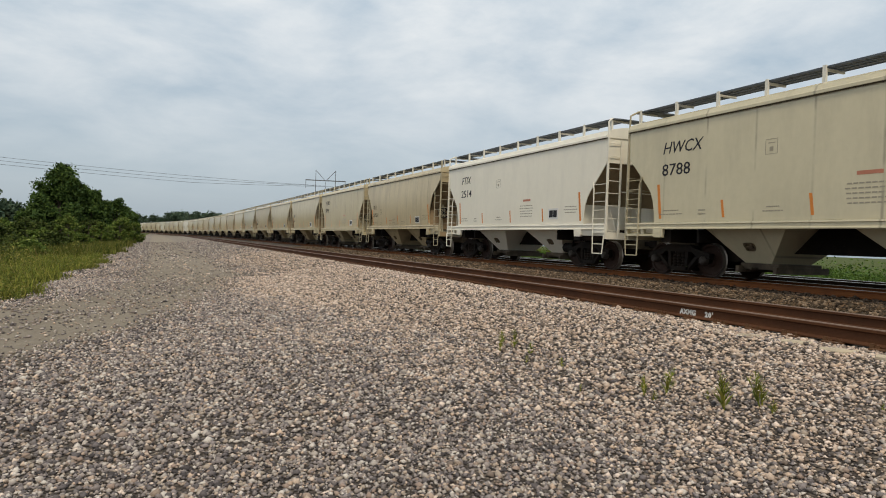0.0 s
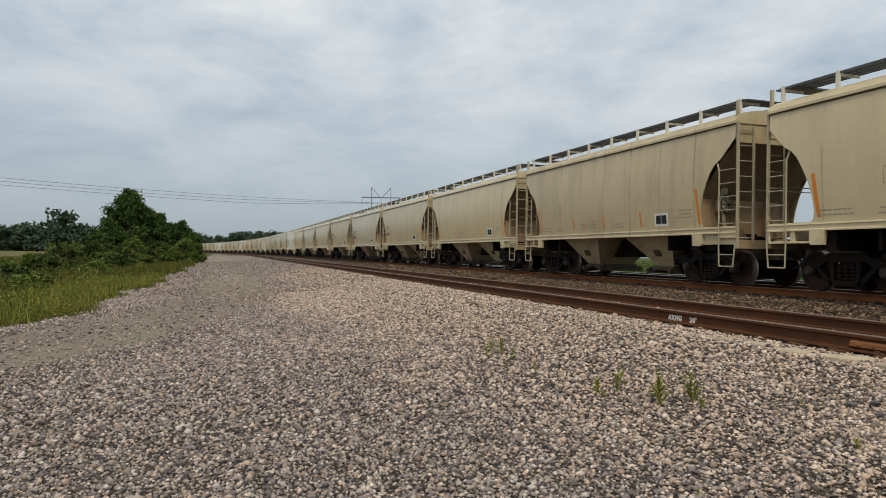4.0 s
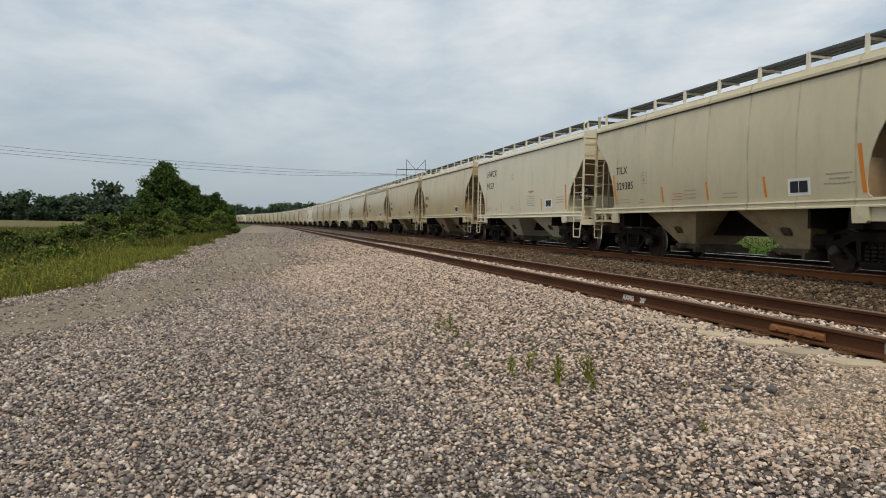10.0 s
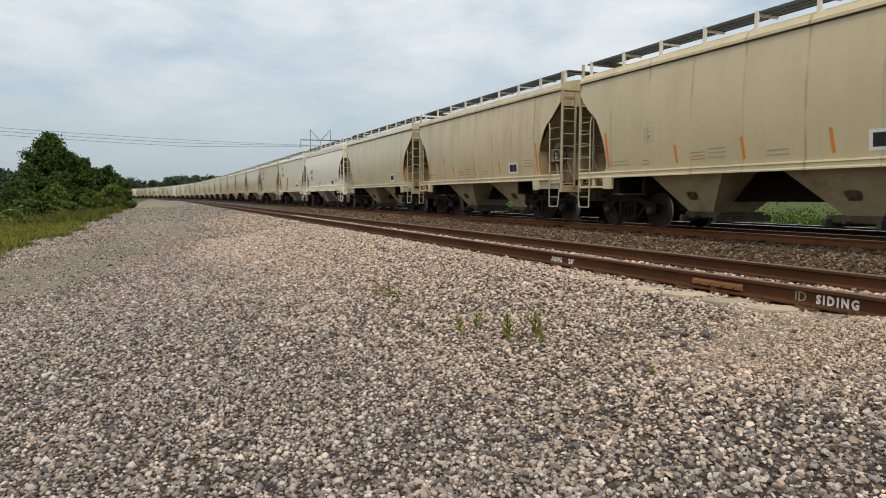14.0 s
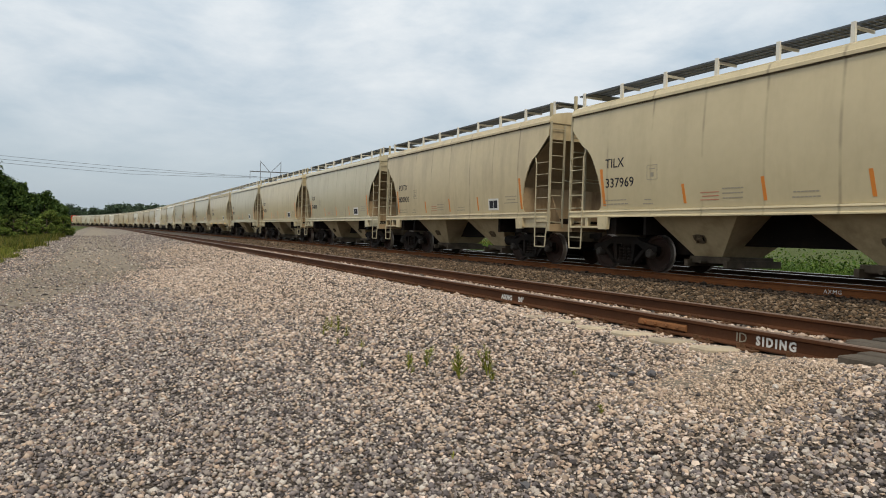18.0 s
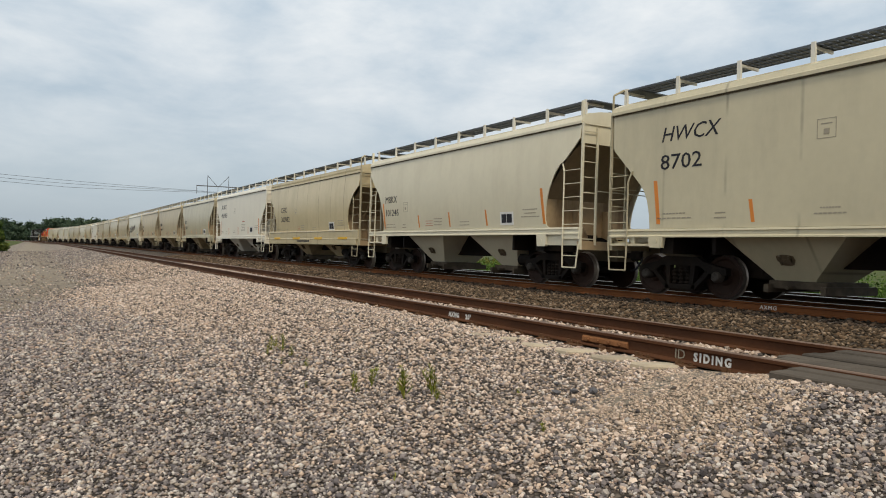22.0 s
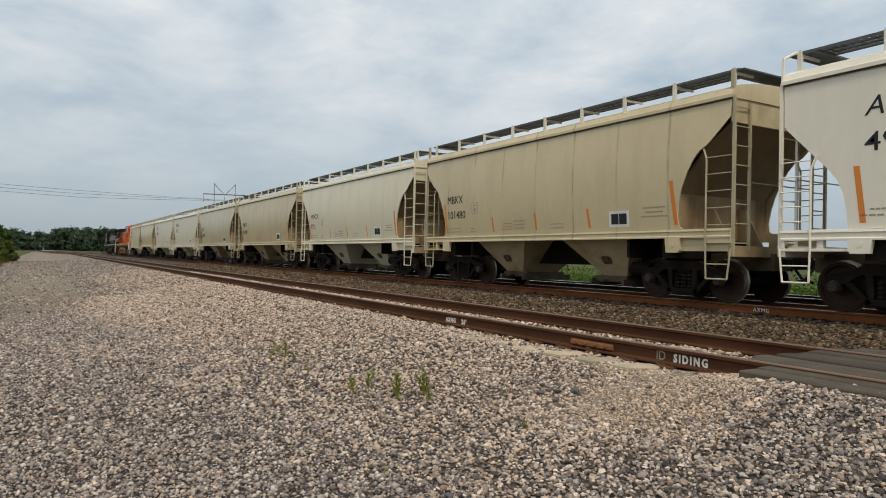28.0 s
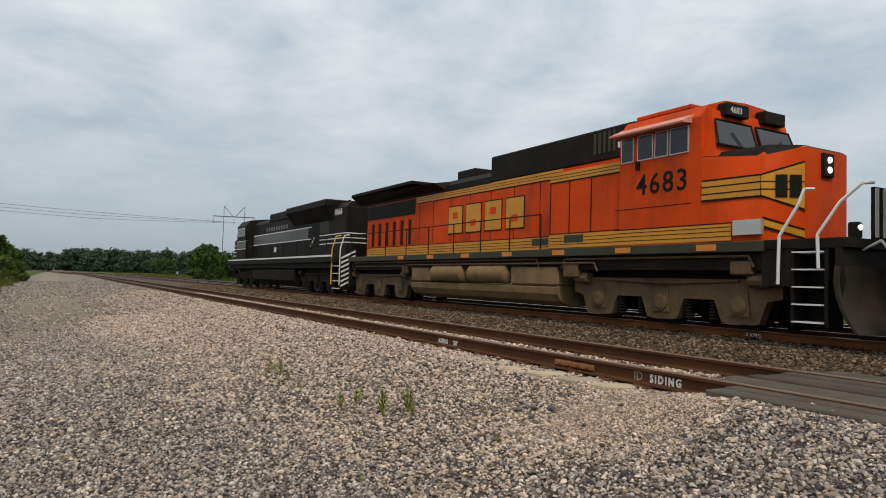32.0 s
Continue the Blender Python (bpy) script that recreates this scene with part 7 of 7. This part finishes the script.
for k, (x, y, h, n) in enumerate(((-10.42, 2.86, 0.30, 80), (-10.21, 2.69, 0.29, 80), (-10.27, 2.52, 0.12, 40), (-10.46, 3.46, 0.24, 44), (-10.60, 3.58, 0.17, 40), (-10.52, 3.70, 0.12, 30), (-10.64, 3.40, 0.10, 26), (-10.63, 4.85, 0.12, 34), (-10.52, 6.08, 0.26, 44), (-10.62, 6.22, 0.22, 40), (-10.56, 5.60, 0.20, 30), (-10.50, 6.40, 0.18, 34), (-10.72, 6.05, 0.14, 28), (-10.16, 1.21, 0.10, 30), (-10.75, 5.35, 0.09, 20), (-10.35, 3.10, 0.09, 20), (-11.35, 1.2, 0.06, 16), (-9.75, 2.05, 0.07, 16), (-10.9, 4.1, 0.08, 18))):
    weed(x, y, h, n, 100 + k, "upright green weed growing out of the gravel" if h > 0.28 else "thin yellow-green weed growing out of the gravel")


def tree(name, x, y, h, spread, seed, leaves, size, mat, label, category="tree", trunk=0.3, low=0.2, tiers=9, cone=0.0):
    """A tapered trunk with limbs, and leaves in uneven clumps round the limbs' ends."""
    rng = np.random.RandomState(seed)
    root = thing(name, label, category, m=Matrix.Translation((x, y, ground_z(x) - 0.05)))
    bm = B()
    top = Vector((rng.normal(0, 0.04 * h), rng.normal(0, 0.04 * h), h * 0.86))
    tube(bm, (0, 0, 0), top * 0.5, trunk, 7, r2=trunk * 0.6)
    tube(bm, top * 0.5, top, trunk * 0.6, 6, r2=trunk * 0.12)
    clumps = []
    count = tiers * (7 if h < 12 else 4)
    for k in range(count):
        f = low + (0.97 - low) * (k + rng.rand()) / count
        a = rng.uniform(0, 6.283)
        prof = math.sin(math.pi * min(1, max(0.08, (f - low * 0.4) / (1.08 - low * 0.4)) ** 0.75)) ** 0.8
        prof = (1 - cone) * prof + cone * min(1.0, 1.12 * (1.02 - f) ** 0.8)
        r = spread * prof * rng.uniform(0.35, 1.10)
        end = Vector((math.cos(a) * r, math.sin(a) * r, f * h + rng.uniform(-0.05, 0.05) * h))
        start = top * min(0.95, max(0.1, f - 0.15))
        tube(bm, start, end, trunk * 0.22 * (1.1 - f), 4, r2=0.012)
        clumps.append((end, (rng.uniform(0.07, 0.19) * spread + 0.030 * h) if h < 12 else rng.uniform(0.20, 0.34) * spread + 0.05 * h))
    part("trunk", bm, M["bark"], root)
    per = leaves // len(clumps)
    cs = []
    for c, r in clumps:
        v = rng.normal(0, 1, (per, 3))
        v /= np.linalg.norm(v, axis=1)[:, None] + 1e-6
        v *= np.clip(np.abs(rng.normal(0.55, 0.35, (per, 1))), 0, 1.1) * r * 1.15 * (1, 1, 0.7)
        cs.append(v + np.array(c[:]))
    c = np.concatenate(cs)
    c = c[c[:, 2] > 0.15]
    n = len(c)
    d = rng.normal(0, 1, (n, 3)); d /= np.linalg.norm(d, axis=1)[:, None]
    s = np.cross(d, rng.normal(0, 1, (n, 3))); s /= np.linalg.norm(s, axis=1)[:, None]
    k = size * rng.uniform(0.6, 1.3, (n, 1))
    ob = quads_mesh("crown", c, d * k, s * k * 0.6, mat)
    ob.parent = root
    return root


# trees beside the road
for k, (x, y, h, w, cone) in enumerate(((-24.1, 84, 8.3, 4.1, 0.85), (-21.3, 86, 5.9, 2.9, 0.5), (-18.9, 90, 5.2, 2.3, 0.45), (-22.6, 88, 6.4, 3.2, 0.6), (-17.7, 96, 4.1, 1.9, 0.4), (-26.6, 86, 4.4, 2.2, 0.5))):
    tree("roadside_tree", x, y, h, w, 40 + k, 26000 if k == 0 else 15000, 0.15, M["leaf"], "dense dark green broadleaf tree beside the gravel road", low=0.04, tiers=16 if k == 0 else 11, cone=cone)
for k, (x, y, h, w, light) in enumerate(((-17.9, 80, 2.9, 1.5, 1), (-19.6, 78, 2.4, 1.1, 1), (-22.0, 72, 3.0, 1.25, 1), (-24.5, 66, 2.4, 2.2, 0), (-16.8, 88, 2.5, 1.3, 1), (-25.8, 58, 1.9, 1.9, 0), (-22.5, 60, 1.5, 1.5, 1), (-26, 50, 1.3, 1.5, 1), (-20.4, 66, 1.2, 1.1, 1), (-23.5, 34, 0.9, 1.3, 0), (-26.5, 38, 1.1, 1.7, 0), (-21.5, 30, 0.6, 0.9, 1), (-29.5, 36, 1.0, 1.6, 0), (-23.8, 44, 1.2, 1.5, 0), (-20.8, 42, 0.9, 1.0, 1), (-21.2, 54, 1.3, 1.3, 0), (-31.5, 42, 0.9, 1.6, 0), (-27.0, 66, 2.3, 2.3, 1), (-24.5, 26, 0.7, 1.2, 0), (-28.0, 28, 0.8, 1.4, 0), (-23.2, 76, 2.6, 1.7, 0), (-21.0, 82, 2.6, 1.8, 0))):
    tree("roadside_shrub", x, y, h, w, 60 + k, 4800, 0.10, M["shrub_leaf"] if light else M["meadow_dark"], "light yellow-green shrub in the roadside grass" if light else "bushy dark green shrub in the roadside grass", "shrub", 0.06, 0.04, 8)


def far_trees():
    rng = random.Random(9)
    spots = []
    # treeline left of the road, far over the field
    x = -480
    while x < -104:
        spots.append((x, 590 + rng.uniform(-16, 16), rng.uniform(17, 22)))
        x += rng.uniform(6.0, 8.0)
        spots.append((x - 3, 610 + rng.uniform(-8, 8), rng.uniform(12, 14)))
    spots.append((-112, 490, 25))
    # treeline beyond the bend, closing towards the line
    for k in range(40):
        f = k / 39
        spots.append((4 + 128 * f + rng.uniform(-2, 2), 900 - 430 * f + rng.uniform(-12, 12), 24 - 9 * f + rng.uniform(-2, 2.5)))
    for k in range(13):
        spots.append((-100 + k * 8 + rng.uniform(-3, 3), 850 + rng.uniform(-20, 20), rng.uniform(16, 21)))
    for i, (x, y, h) in enumerate(spots):
        t = tree("distant_tree", x, y, h, h * 0.52, 200 + i, 1400, 0.060 * h + 0.10, M["leaf_hazed"], "distant dark green tree with haze tinted into its leaves", trunk=0.35, low=0.0, tiers=7)
        t["group"] = "distant treeline"


far_trees()
for k, (x, y, h, w) in enumerate(((8.5, 112, 5.9, 3.4), (12.5, 118, 4.6, 2.8), (15, 150, 5.5, 3.2), (22, 190, 6.5, 4.0), (28, 215, 7.0, 4.2), (19, 235, 6, 4))):
    tree("lineside_tree", x, y, h, w, 80 + k, 7000, 0.21, M["leaf"], "rounded dark green tree beyond the main line", low=0.03, tiers=10)


def pylon(x, y):
    """A guyed steel frame with a crossarm, two peaks and a V between them."""
    root = thing("transmission_pylon", "grey steel transmission pylon with a wide crossarm and two peaks", "pylon", m=pose(x, y, -1.2, 0, 0, -14))
    H, w = 21.2, 3.3
    for s in (-1, 1):
        bm = B()
        tube(bm, (s * w, 0, 0), (s * w, 0, H + 3.6), 0.16, 6, r2=0.08)
        part("mast", bm, M["pole"], root)
        bm = B()
        tube(bm, (s * w, 0, H + 3.4), (s * 0.2, 0, H), 0.09, 5)
        part("brace", bm, M["pole"], root)
    bm = B()
    box(bm, -6.7, 6.7, -0.12, 0.12, H - 0.15, H + 0.15)
    part("crossarm", bm, M["pole"], root)
    for xx in (-6.6, 0.0, 6.6):
        bm = B()
        for k in range(9):
            lathe(bm, [(0.04, H - 0.3 - k * 0.27), (0.13, H - 0.4 - k * 0.27), (0.04, H - 0.5 - k * 0.27)], 6, "z", (xx, 0, 0))
        part("insulator", bm, M["pole"], root)
    return root


TOWER = (38.5, 228.0)
pylon(*TOWER)


def conductors():
    """Three lines that hang from the crossarm and sag between this pylon and the next."""
    for k in range(3):
        cu = bpy.data.curves.new("power_line", "CURVE")
        cu.dimensions, cu.bevel_depth = "3D", 0.04
        sp = cu.splines.new("POLY")
        n = 40
        sp.points.add(n)
        for i in range(n + 1):
            f = i / n
            z = 18.2 - 7.0 * f + 15.6 * f * f - 1.0 * k * min(1.0, f / 0.2)
            sp.points[i].co = (TOWER[0] - 4.0 + 4.0 * k * (1 - f) - 229.2 * f, TOWER[1] - 82 * f, z, 1)
        ob = new("power_line", cu)
        cu.materials.append(M["wire"])
        tagged(ob, "thin dark overhead power line sagging across the sky", "power line", "power lines")


conductors()


def motions():
    """The whole train rolls towards -y along the main line."""
    for ob, y in rolling:
        walk(ob, [(t, pose(curve(y - d)[0], y - d, 0, 0, 0, curve(y - d)[1])) for t, d in TRAVEL])


motions()
